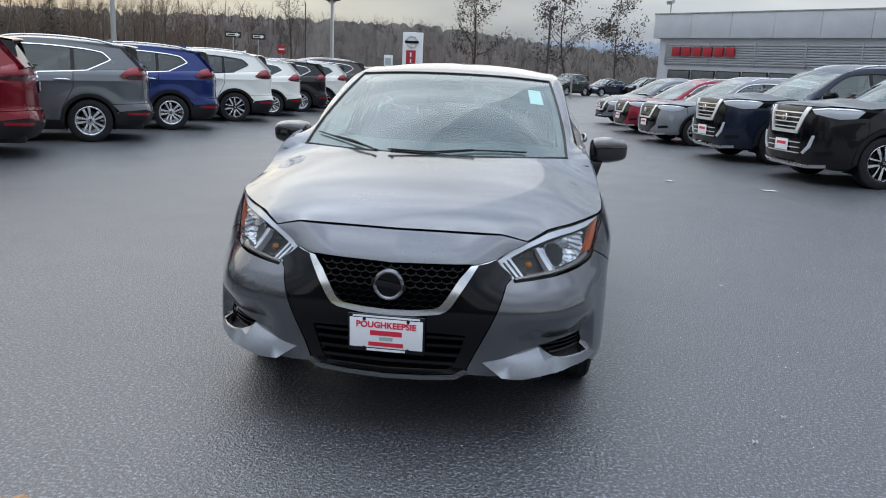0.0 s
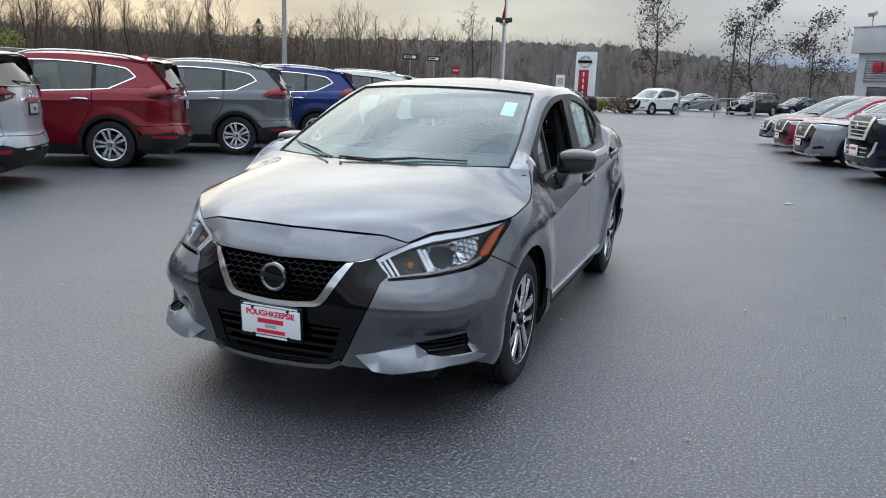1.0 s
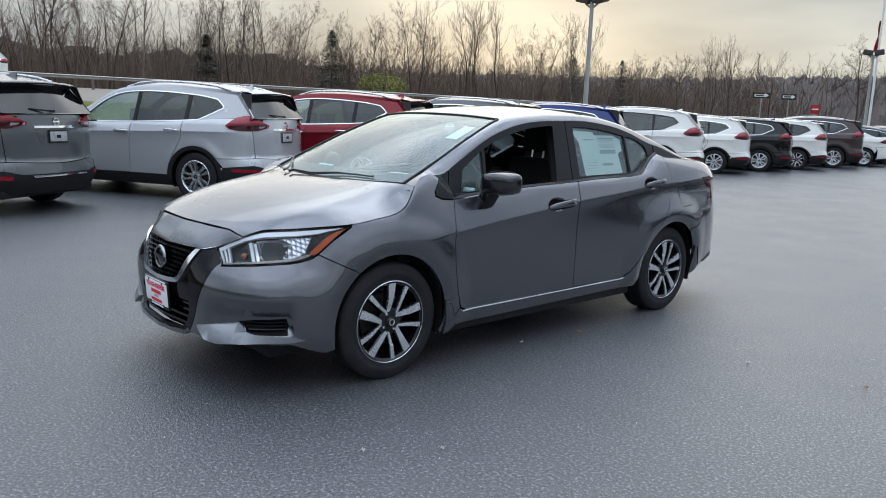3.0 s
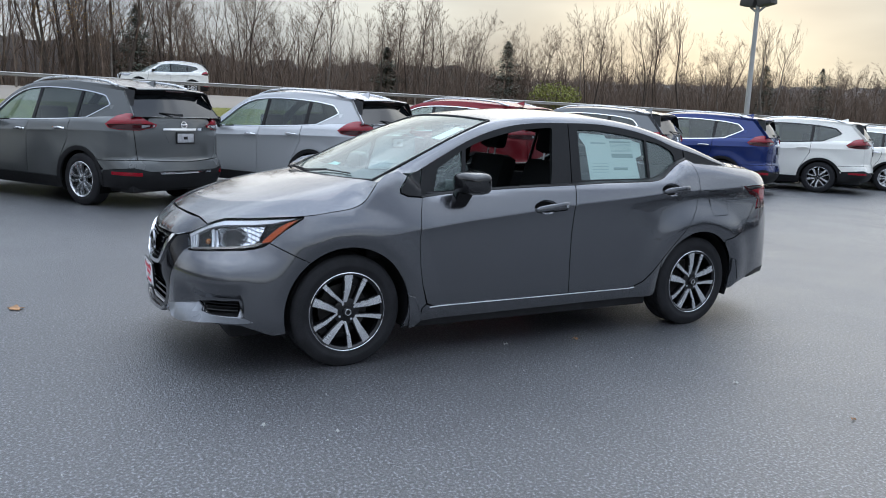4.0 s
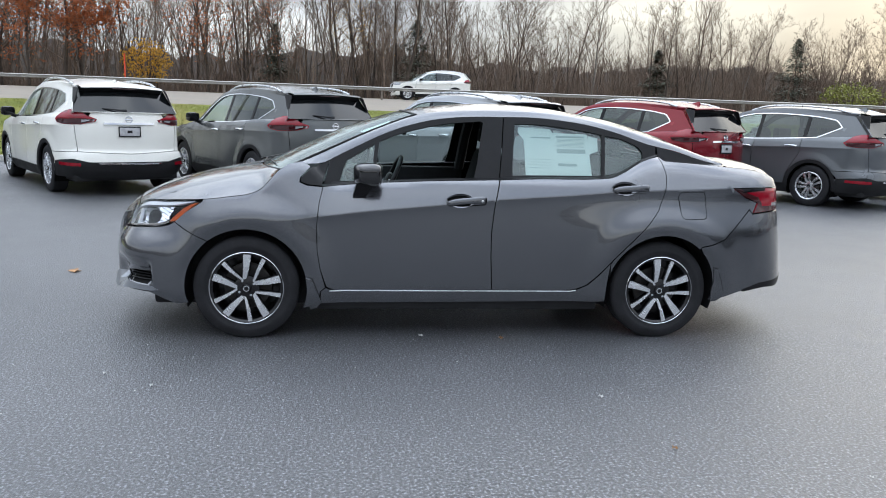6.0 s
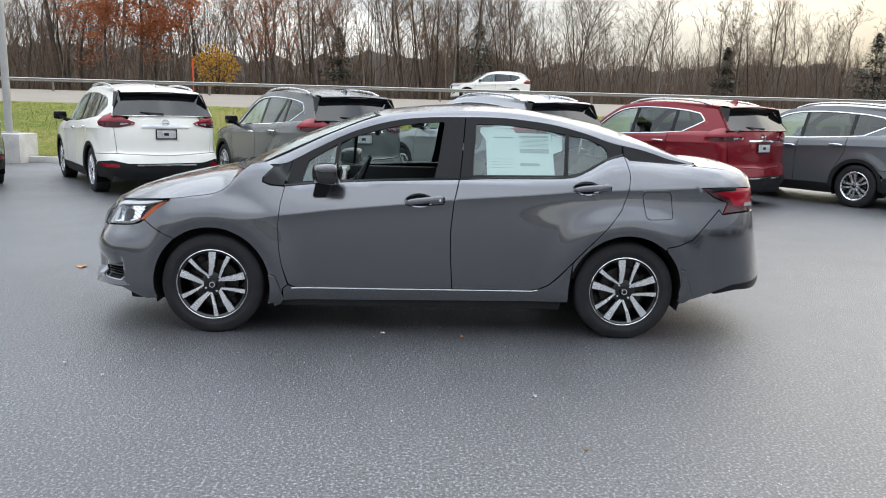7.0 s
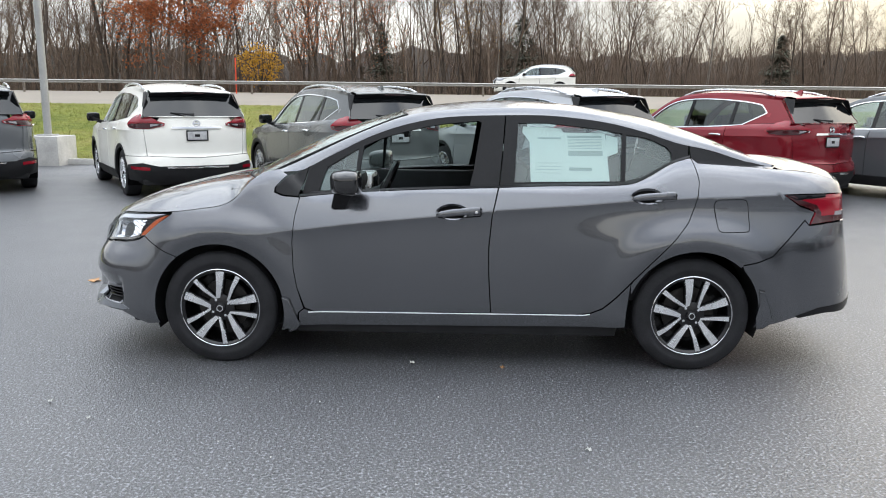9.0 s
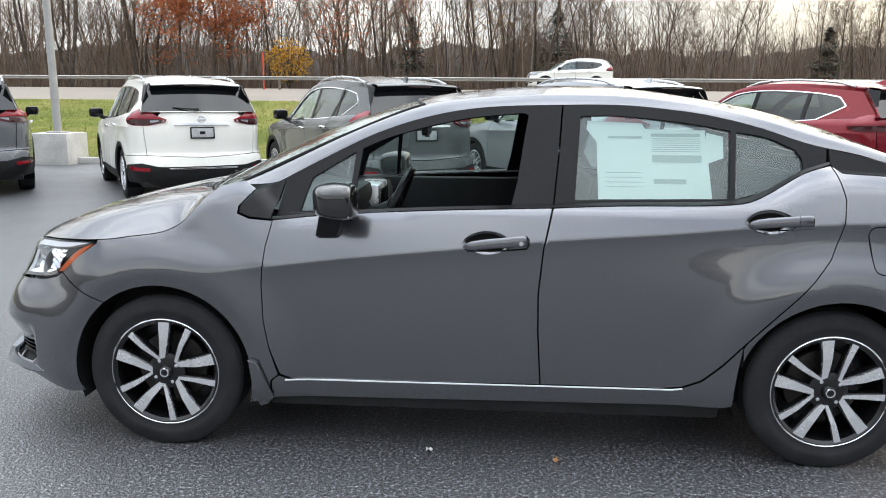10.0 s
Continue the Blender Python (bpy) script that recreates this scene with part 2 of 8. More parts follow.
def box(bm, lo, hi, bevel=0.0, m=None):
    """A box between two corners, its edges rounded by bevel."""
    r = bmesh.ops.create_cube(bm, size=1.0)
    lo, hi = Vector(lo), Vector(hi)
    for v in r["verts"]:
        v.co = Vector([lo[i] + (v.co[i] + 0.5) * (hi[i] - lo[i]) for i in range(3)])
    vs = list(r["verts"])
    if bevel:
        es = list({e for v in vs for e in v.link_edges})
        out = bmesh.ops.bevel(bm, geom=es, offset=bevel, segments=2, affect="EDGES", profile=0.6)
        vs = list({v for f in out["faces"] for v in f.verts} | {v for v in vs if v.is_valid})
    if m is not None:
        bmesh.ops.transform(bm, matrix=m, verts=vs)
    return vs


def boxed(lo, hi, bevel=0.0, m=None):
    bm = bmesh.new()
    box(bm, lo, hi, bevel, m)
    return bm


def tube(points, radii, sides=8, cap=True):
    """A tapered tube along points, as (verts, faces)."""
    pts = [Vector(p) for p in points]
    n = len(pts)
    if isinstance(radii, (int, float)):
        radii = [radii] * n
    verts, faces = [], []
    side = None
    for i, p in enumerate(pts):
        d = (pts[min(i + 1, n - 1)] - pts[max(i - 1, 0)]).normalized()
        if side is None:
            side = d.orthogonal().normalized()
        side = (side - d * side.dot(d)).normalized()
        up = d.cross(side)
        for k in range(sides):
            a = 2 * math.pi * k / sides
            verts.append(p + (side * math.cos(a) + up * math.sin(a)) * radii[i])
    for i in range(n - 1):
        for k in range(sides):
            a, b = i * sides + k, i * sides + (k + 1) % sides
            faces.append((a, b, b + sides, a + sides))
    if cap:
        faces.append(tuple(range(sides))[::-1])
        faces.append(tuple(range((n - 1) * sides, n * sides)))
    return verts, faces


def merge(*pieces):
    """Joins several (verts, faces) into one."""
    verts, faces = [], []
    for v, f in pieces:
        k = len(verts)
        verts += list(v)
        faces += [tuple(i + k for i in g) for g in f]
    return verts, faces


def lathe(profile, segments=48, axis="x"):
    """Turns (radius, along) points round an axis; (verts, faces)."""
    verts, faces = [], []
    for r, h in profile:
        for k in range(segments):
            a = 2 * math.pi * k / segments
            c, s = r * math.cos(a), r * math.sin(a)
            verts.append(Vector((h, c, s)) if axis == "x" else Vector((c, s, h)))
    for i in range(len(profile) - 1):
        for k in range(segments):
            a, b = i * segments + k, i * segments + (k + 1) % segments
            faces.append((a, b, b + segments, a + segments))
    return verts, faces


def lerp_table(table, v):
    """Reads a table of (key, value) with straight lines between."""
    if v <= table[0][0]:
        return table[0][1]
    for (a, p), (b, q) in zip(table, table[1:]):
        if v <= b:
            return p + (q - p) * (v - a) / (b - a)
    return table[-1][1]


def smooth_table(table, v):
    """Reads a table of (key, value) with a smooth curve through its points."""
    n = len(table)
    if v <= table[0][0]:
        return table[0][1]
    if v >= table[-1][0]:
        return table[-1][1]
    for i in range(n - 1):
        if v <= table[i + 1][0]:
            break
    (a, p), (b, q) = table[i], table[i + 1]
    d = (q - p) / (b - a)
    m0 = d if i == 0 else (q - table[i - 1][1]) / (b - table[i - 1][0])
    m1 = d if i == n - 2 else (table[i + 2][1] - p) / (table[i + 2][0] - a)
    h = b - a
    t = (v - a) / h
    return (2 * t**3 - 3 * t**2 + 1) * p + (t**3 - 2 * t**2 + t) * h * m0 + (3 * t**2 - 2 * t**3) * q + (t**3 - t**2) * h * m1


def spline(points, per=8):
    """A smooth curve through points (Catmull-Rom), as Vectors."""
    pts = [Vector(p) for p in points]
    out = []
    for i in range(len(pts) - 1):
        p1, p2 = pts[i], pts[i + 1]
        p0 = pts[i - 1] if i else p1 * 2 - p2
        p3 = pts[i + 2] if i + 2 < len(pts) else p2 * 2 - p1
        for k in range(per):
            t = k / per
            out.append(0.5 * ((2 * p1) + (p2 - p0) * t + (2 * p0 - 5 * p1 + 4 * p2 - p3) * t * t + (3 * p1 - p0 - 3 * p2 + p3) * t**3))
    out.append(pts[-1])
    return out


def resample(curve, n):
    """n + 1 evenly spaced points along a polyline."""
    cs = [Vector(p) for p in curve]
    run = [0.0]
    for a, b in zip(cs, cs[1:]):
        run.append(run[-1] + (b - a).length)
    out = []
    j = 0
    for k in range(n + 1):
        s = run[-1] * k / n
        while j < len(run) - 2 and run[j + 1] < s:
            j += 1
        d = run[j + 1] - run[j]
        out.append(cs[j].lerp(cs[j + 1], (s - run[j]) / d if d else 0))
    return out


def coons(bottom, top, left, right, nu=24, nv=16, crown=None):
    """A patch between four curves (bottom and top run the same way, left and right from bottom to top); crown(u, v) adds to z."""
    b, t, lft, rgt = resample(bottom, nu), resample(top, nu), resample(left, nv), resample(right, nv)
    verts, faces = [], []
    for j in range(nv + 1):
        v = j / nv
        for i in range(nu + 1):
            u = i / nu
            p = b[i] * (1 - v) + t[i] * v + lft[j] * (1 - u) + rgt[j] * u
            p -= b[0] * (1 - u) * (1 - v) + b[-1] * u * (1 - v) + t[0] * (1 - u) * v + t[-1] * u * v
            if crown:
                p = p + Vector((0, 0, crown(u, v)))
            verts.append(p)
    for j in range(nv):
        for i in range(nu):
            a = j * (nu + 1) + i
            faces.append((a, a + 1, a + nu + 2, a + nu + 1))
    return verts, faces


def strip(curves, n=40):
    """Faces between curves that run side by side."""
    rows = [resample(c, n) for c in curves]
    verts = [p for r in rows for p in r]
    faces = []
    for j in range(len(rows) - 1):
        for i in range(n):
            a = j * (n + 1) + i
            faces.append((a, a + 1, a + n + 2, a + n + 1))
    return verts, faces


def mirror(mesh):
    """The other half of a (verts, faces) mesh, x turned round."""
    v, f = mesh[:2]
    out = [Vector((-p[0], p[1], p[2])) for p in v], [tuple(reversed(g)) for g in f]
    if len(mesh) > 2 and mesh[2] is not None:
        return (*out, [Vector((-p[0], p[1], p[2])) for p in mesh[2]])
    return out


def both(mesh):
    return merge(mesh[:2], mirror(mesh)[:2])


def inset(poly, d):
    """A closed outline drawn in by d."""
    n = len(poly)
    area = sum(poly[i][0] * poly[(i + 1) % n][1] - poly[(i + 1) % n][0] * poly[i][1] for i in range(n))
    sgn = 1 if area > 0 else -1
    out = []
    for i in range(n):
        a, b, c = Vector(poly[i - 1]), Vector(poly[i]), Vector(poly[(i + 1) % n])
        e, f = (b - a), (c - b)
        if e.length < 1e-6 or f.length < 1e-6:
            out.append(tuple(b))
            continue
        e.normalize(), f.normalize()
        n1, n2 = Vector((-e.y, e.x)) * sgn, Vector((-f.y, f.x)) * sgn
        m = n1 + n2
        m = m / max(0.35, m.length_squared) * 2
        if m.length > 1.9:
            m = m.normalized() * 1.9
        out.append(tuple(b + m * d))
    return out


def dense(poly, step):
    """A closed outline with points no further than step apart."""
    out = []
    for i in range(len(poly)):
        a, b = Vector(poly[i]), Vector(poly[(i + 1) % len(poly)])
        k = max(1, int(math.ceil((b - a).length / step)))
        out += [tuple(a.lerp(b, j / k)) for j in range(k)]
    return out


def inside(poly, xy):
    """Which of the points lie inside a closed outline."""
    q = np.array(poly)
    r = np.roll(q, -1, axis=0)
    x, y = xy[:, :1], xy[:, 1:]
    dy = r[:, 1] - q[:, 1]
    dy = np.where(np.abs(dy) < 1e-12, 1e-12, dy)
    cross = ((q[:, 1] > y) != (r[:, 1] > y)) & (x < (r[:, 0] - q[:, 0]) * (y - q[:, 1]) / dy + q[:, 0])
    return cross.sum(axis=1) % 2 == 1


def near_edge(poly, xy, d):
    """Which of the points lie within d of an outline."""
    q = np.array(poly)
    e = np.roll(q, -1, axis=0) - q
    w = xy[:, None, :] - q[None]
    t = np.clip((w * e).sum(-1) / np.maximum((e * e).sum(-1), 1e-12), 0, 1)
    return (np.linalg.norm(w - t[..., None] * e, axis=-1) < d).any(axis=1)


def panel(outline, surface, step=0.04, gap=0.0, holes=(), lip=0.012, lift=0.0, lines=()):
    """A sheet with a free outline in the (s, z) plane, laid on surface(s, z) -> (place, normal); edges fold in by lip; points follow lines."""
    outer = dense(inset(outline, gap) if gap else outline, step)
    rings = [outer] + [dense(inset(h, -gap) if gap else h, step) for h in holes]
    pts, edges, loops = [], [], []
    for r in rings:
        k = len(pts)
        pts += [Vector(p) for p in r]
        edges += [(k + i, k + (i + 1) % len(r)) for i in range(len(r))]
        loops.append((k, len(r)))
    xs, zs = [p[0] for p in outer], [p[1] for p in outer]
    gx, gz = np.meshgrid(np.arange(min(xs) + step, max(xs), step), np.arange(min(zs) + step, max(zs), step))
    grid = np.stack([gx.ravel(), gz.ravel()], axis=1)
    if len(grid):
        keep = inside(outer, grid) & ~near_edge(outer, grid, step * 0.45)
        for h in rings[1:]:
            keep &= ~inside(h, grid) & ~near_edge(h, grid, step * 0.45)
        for c in lines:
            row = np.array(dense(c + c[-2:0:-1], step * 0.6))
            ok = inside(outer, row) & ~near_edge(outer, row, step * 0.3)
            for h in rings[1:]:
                ok &= ~inside(h, row) & ~near_edge(h, row, step * 0.3)
            if ok.any():
                keep &= ~near_edge(c + c[::-1], grid, step * 0.42)
                pts += [Vector(p) for p in row[ok]]
        pts += [Vector(p) for p in grid[keep]]
    v2, _, f2, _, _, _ = delaunay_2d_cdt(pts, edges, [], 0, 1e-6)
    verts, normals = [], []
    for p in v2:
        q, nrm = surface(p[0], p[1])
        verts.append(q + nrm * lift)
        normals.append(nrm)
    faces = []
    mid = np.array([sum((v2[i] for i in f), Vector((0, 0))) / len(f) for f in f2])
    keep = inside(outer, mid)
    for h in rings[1:]:
        keep &= ~inside(h, mid)
    for f, ok in zip(f2, keep):
        if ok:
            a, b, d = (verts[f[0]], verts[f[1]], verts[f[2]])
            faces.append(tuple(f) if (b - a).cross(d - a).dot(normals[f[0]]) > 0 else tuple(reversed(f)))
    if lip:
        used = {}
        for f in faces:
            for a, b in zip(f, f[1:] + f[:1]):
                used[(a, b)] = True
        for a, b in list(used):
            if (b, a) in used:
                continue
            quad = []
            for i, deep in ((b, 0), (a, 0), (a, 1), (b, 1)):
                verts.append(verts[i] - normals[i] * lip * deep)
                quad.append(len(verts) - 1)
            e = (verts[quad[0]] - verts[quad[1]])
            nrm = e.cross(normals[a]).normalized() if e.length > 1e-7 else normals[a]
            normals += [nrm] * 4
            faces.append(tuple(quad))
    return verts, faces, normals

from mathutils.geometry import delaunay_2d_cdt


def ease(a, b, v):
    t = max(0.0, min(1.0, (v - a) / (b - a)))
    return t * t * (3 - 2 * t)


class Skin:
    """The lower body of a car as a sheet over (s, z): s runs round the plan, and equals y along the flank; the front looks to -y."""

    def __init__(self, plan, front, side, rear, front_run, rear_run, crease=None, top=None, radius=None, arches=(), flank=None):
        c = spline([(x, y, 0) for x, y in plan], 10)
        run = [0.0]
        for a, b in zip(c, c[1:]):
            run.append(run[-1] + (b - a).length)
        j = min(range(len(c)), key=lambda i: abs(c[i].y))
        zero = run[j] - c[j].y
        self.s = [r - zero for r in run]
        self.c = c
        self.front, self.side, self.rear = front, side, rear
        self.front_run, self.rear_run = front_run, rear_run
        self.crease, self.top, self.radius, self.arches, self.flank = crease, top, radius, arches, flank

    def plan(self, s):
        s0, s1 = self.s[0], self.s[-1]
        flip = 1
        if s < s0:
            s, flip = 2 * s0 - s, -1
        elif s > s1:
            s, flip = 2 * s1 - s, -1
        lo, hi = 0, len(self.s) - 2
        while lo < hi:
            mid = (lo + hi + 1) // 2
            if self.s[mid] <= s:
                lo = mid
            else:
                hi = mid - 1
        a, b = self.c[lo], self.c[lo + 1]
        t = (s - self.s[lo]) / (self.s[lo + 1] - self.s[lo])
        p = a.lerp(b, t)

        def way(i):
            i = max(0, min(len(self.c) - 1, i))
            if i == 0:
                return Vector((1, 0, 0))
            if i == len(self.c) - 1:
                return Vector((-1, 0, 0))
            return (self.c[i + 1] - self.c[i - 1]).normalized()
        d = way(lo).lerp(way(lo + 1), t).normalized()
        n = Vector((d.y, -d.x, 0))
        return Vector((p.x * flip, p.y, 0)), Vector((n.x * flip, n.y, 0))

    def sx(self, x, end=0):
        """s on the front (end 0) or the rear (end 1) at a distance x from the middle."""
        half = abs(x)
        order = range(len(self.c) - 1) if end == 0 else range(len(self.c) - 2, -1, -1)
        for i in order:
            a, b = (i, i + 1) if end == 0 else (i + 1, i)
            xa, xb = self.c[a].x, self.c[b].x
            if xa <= half <= xb:
                s = self.s[a] + (self.s[b] - self.s[a]) * (half - xa) / max(1e-9, xb - xa)
                break
        else:
            s = 0
        if x < 0:
            s = 2 * self.s[0] - s if end == 0 else 2 * self.s[-1] - s
        return s

    def sy(self, y):
        """s on the flank at y."""
        for i in range(len(self.c) - 1):
            a, b = self.c[i].y, self.c[i + 1].y
            if a <= y <= b:
                return self.s[i] + (self.s[i + 1] - self.s[i]) * (y - a) / max(1e-9, b - a)
        return y

    def place(self, s, z):
        c, n = self.plan(s)
        h = s
        if h < self.s[0]:
            h = 2 * self.s[0] - h
        if h > self.s[-1]:
            h = 2 * self.s[-1] - h
        wf = 1 - ease(self.front_run[0], self.front_run[1], h)
        wr = ease(self.rear_run[0], self.rear_run[1], h)
        ws = 1 - wf - wr
        d = 0.0
        if ws > 0:
            e = smooth_table(self.side, z)
            if self.crease:
                k = z - lerp_table(self.crease, h)
                soft = 0.10 * (1 - ease(0.0, 0.5, h))
                e += 0.33 * k * k / (k + soft + 1e-6) if k > 0 else (0.010 * (1 - math.exp(k / 0.045))) * ease(0.0, 0.6, h)
            if self.flank:
                e += self.flank(h, z)
            d += ws * e
        if wf > 0:
            d += wf * smooth_table(self.front, z)
        if wr > 0:
            d += wr * smooth_table(self.rear, z)
        if self.top:
            r = smooth_table(self.radius, h)
            q = (z - (smooth_table(self.top, h) - r)) / r
            if q > 0:
                q = min(q, 0.97)
                d += (ws + wf * 0.3) * r * (1 - math.sqrt(1 - q * q))
        for ay, az, r0, r1, amount in self.arches:
            rr = math.hypot(h - ay, z - az)
            if rr < r1 + 0.17 and z > az - 0.2:
                fade = ease(az - 0.2, az - 0.05, z)
                d -= amount * fade * (ease(r0 - 0.03, r1, rr) if rr < r1 else 1 - ease(r1, r1 + 0.17, rr))
        return Vector((c.x, c.y, z)) - n * d

    def __call__(self, s, z):
        e = 0.004
        p = self.place(s, z)
        a = self.place(s + e, z) - self.place(s - e, z)
        b = self.place(s, z + e) - self.place(s, z - e)
        n = a.cross(b)
        return p, n.normalized() if n.length > 1e-12 else self.plan(s)[1]


def sheet(fn):
    """A surface for panel() from a plain function of two numbers that gives a place."""
    def at(s, z):
        e = 0.004
        n = (fn(s + e, z) - fn(s - e, z)).cross(fn(s, z + e) - fn(s, z - e))
        return fn(s, z), n.normalized()
    return at


def arc(cy, cz, r, a0, a1, n=24, ry=None):
    """Points of an arc in the (s, z) plane, from angle a0 to a1 in degrees."""
    return [(cy + (ry or r) * math.cos(radians(a0 + (a1 - a0) * i / n)), cz + r * math.sin(radians(a0 + (a1 - a0) * i / n))) for i in range(n + 1)]


def curve2(points, per=5):
    return [(p.x, p.y) for p in spline([(a, b, 0) for a, b in points], per)]


def sided(name, mesh, material, parent, label=""):
    """The same part on both flanks of a car, as two objects."""
    return [part(name, mesh, material, parent, label), part(name, mirror(mesh), material, parent, label)]

# ---- wheels ----
def build_wheel(parent, x, y, r, rim_r, width, style, spin=0.0, side=1, fine=False, sink=0.0):
    """A wheel under a car: tyre, rim, spokes, cap and nuts; its outer face looks to +x (side 1) or -x."""
    hub = tagged(new("wheel"), "")
    hub.parent = parent
    hub.matrix_local = pose(x, y, r - 0.004 - sink, spin if side > 0 else -spin, 0, 0 if side > 0 else 180)
    w = width
    prof = [(rim_r - 0.012, -w), (rim_r + 0.02, -w * 0.99), (r - 0.045, -w * 0.98), (r - 0.014, -w * 0.9), (r - 0.003, -w * 0.8)]
    for k in range(4):  # ribs of tread between grooves
        a = -w * 0.76 + k * w * 0.38
        prof += [(r, a), (r, a + w * 0.30), (r - 0.007, a + w * 0.31), (r - 0.007, a + w * 0.37)]
    prof += [(r, w * 0.76), (r - 0.004, w * 0.84), (r - 0.016, w * 0.93), (r - 0.05, w * 1.0), (rim_r + 0.035, w * 1.0), (rim_r + 0.03, w * 0.965), (rim_r + 0.012, w * 0.955), (rim_r - 0.006, w * 0.90)]
    prof = [(rr, h - w) for rr, h in prof]
    key = ("tyre", round(r, 3), round(rim_r, 3), round(w, 3))
    if key not in WHEEL_MESH:
        ob = part("tyre", lathe(prof if fine else [q for i, q in enumerate(prof) if not 4 < i < 21 or i % 4 == 1], 56 if fine else 32), RUBBER, hub)
        WHEEL_MESH[key] = ob.data
    else:
        new_part("tyre", WHEEL_MESH[key], hub)
    key = ("rim", style, round(rim_r, 3), round(w, 3))
    if key not in WHEEL_MESH:
        barrel = lathe([(rim_r + 0.004, -0.012), (rim_r + 0.006, -0.004), (rim_r - 0.004, -0.002), (rim_r - 0.016, -0.012), (rim_r - 0.022, -0.05), (rim_r - 0.03, -w * 1.5), (0.02, -w * 1.55)], 56 if fine else 30)
        WHEEL_MESH[key] = (
            part("rim", barrel, RIMBLACK if style != "silver" else SATIN, hub).data,
            part("rim_edge", lathe([(rim_r + 0.0035, -0.0125), (rim_r + 0.007, -0.003), (rim_r + 0.003, -0.0005), (rim_r + 0.0005, -0.003)], 56 if fine else 30), REFLECTOR if style != "silver" else ALLOY, hub).data,
            part("brake_disc", lathe([(0.03, -0.085), (rim_r * 0.66, -0.085), (rim_r * 0.66, -0.105), (0.03, -0.105)], 40), DISC, hub).data,
            part("spoke_face", spoke_mesh(style, rim_r, True), ALLOY if style != "black" else RIMBLACK, hub).data,
            part("spoke_body", spoke_mesh(style, rim_r, False), RIMBLACK if style != "silver" else SATIN, hub).data,
            part("hub_cap", lathe([(0.0, 0.004), (0.021, 0.003), (0.027, -0.003), (0.03, -0.016)], 24), RIMBLACK, hub).data,
            part("cap_ring", lathe([(0.013, 0.0045), (0.014, 0.0065), (0.018, 0.0065), (0.019, 0.004)], 24), CHROME, hub).data)
        nut = part("wheel_nut", lathe([(0.0, 0.002), (0.0075, 0.001), (0.0095, -0.006), (0.0095, -0.02)], 6), CHROME, hub)
        WHEEL_MESH["nut"] = nut.data
        bpy.data.objects.remove(nut)
    else:
        for name, me in zip(("rim", "rim_edge", "brake_disc", "spoke_face", "spoke_body", "hub_cap", "cap_ring"), WHEEL_MESH[key]):
            new_part(name, me, hub)
    for k in range(4):
        a = 2 * math.pi * (k + 0.5) / 4
        new_part("wheel_nut", WHEEL_MESH["nut"], hub).location = (-0.012, 0.050 * math.cos(a), 0.050 * math.sin(a))
    return hub


WHEEL_MESH = {}


def new_part(name, me, parent):
    ob = new(name, me)
    ob.parent = parent
    return ob


def spoke_mesh(style, rim_r, face):
    """Five pairs of spokes; face: their bright front faces, otherwise the dark bodies behind."""
    verts, faces = [], []

    def bar(a0, r0, w0, a1, r1, w1, x0, x1, thick):
        k = len(verts)
        for a, r, w, x in ((a0, r0, w0, x0), (a1, r1, w1, x1)):
            ca, sa = math.cos(a), math.sin(a)
            for off, dx in ((-w, 0.0), (w, 0.0), (w * 1.1, -thick), (-w * 1.1, -thick)):
                verts.append(Vector((x + dx, r * ca - off * sa, r * sa + off * ca)))
        for q in ((0, 1, 5, 4), (1, 2, 6, 5), (2, 3, 7, 6), (3, 0, 4, 7), (0, 3, 2, 1), (4, 5, 6, 7)):
            faces.append(tuple(k + i for i in q))
    out = rim_r - 0.003
    for k in range(5):
        a = 2 * math.pi * k / 5 + math.pi / 2
        for side, wide in ((0.235, 1.34), (-0.265, 0.76)):
            if style == "silver":
                wide, side = 1.1, side * 0.85
            s0 = side * 2.1
            if face:
                bar(a + s0, 0.056, 0.0085 * wide, a + side * 1.12, out * 0.62, 0.0130 * wide, -0.013, -0.005, 0.008)
                bar(a + side * 1.12, out * 0.62, 0.0130 * wide, a + side, out, 0.0175 * wide, -0.005, -0.006, 0.008)
            else:
                bar(a + s0, 0.045, 0.012 * wide, a + side * 1.12, out * 0.62, 0.0165 * wide, -0.0215, -0.0135, 0.03)
                bar(a + side * 1.12, out * 0.62, 0.0165 * wide, a + side, out, 0.021 * wide, -0.0135, -0.0145, 0.03)
    if not face:
        v, f = lathe([(0.0, -0.014), (0.06, -0.016), (0.075, -0.022), (0.075, -0.05)], 30)
        k = len(verts)
        verts += v
        faces += [tuple(i + k for i in g) for g in f]
    return verts, faces

# ---- the grey sedan ----
CAR_X, CAR_Y, BASE, RISE = -0.535, 3.686, 2.62, 0.014


def sedan_front(h, z):
    mid = smooth_table([(0.14, 0.05), (0.22, 0.0), (0.30, 0.012), (0.36, 0.015), (0.47, 0.0), (0.56, 0.012), (0.64, 0.03), (0.70, 0.052), (0.74, 0.085), (0.79, 0.142), (0.84, 0.22)], z)
    corner = smooth_table([(0.14, 0.06), (0.20, 0.03), (0.25, 0.008), (0.30, 0.0), (0.45, 0.0), (0.52, 0.006), (0.58, 0.03), (0.64, 0.07), (0.70, 0.105), (0.76, 0.13), (0.82, 0.17), (0.9, 0.23)], z)
    w = ease(-1.25, -0.98, h)
    d = mid * (1 - w) + corner * w
    lo, mid_s, hi0, hi = SCOOP
    over = max(0.0, min(1.0, (0.478 - z) / 0.085)) * ease(0.300, 0.335, z)
    return d + 0.050 * over * ease(lo, mid_s, h) * (1 - ease(hi0, hi, h))


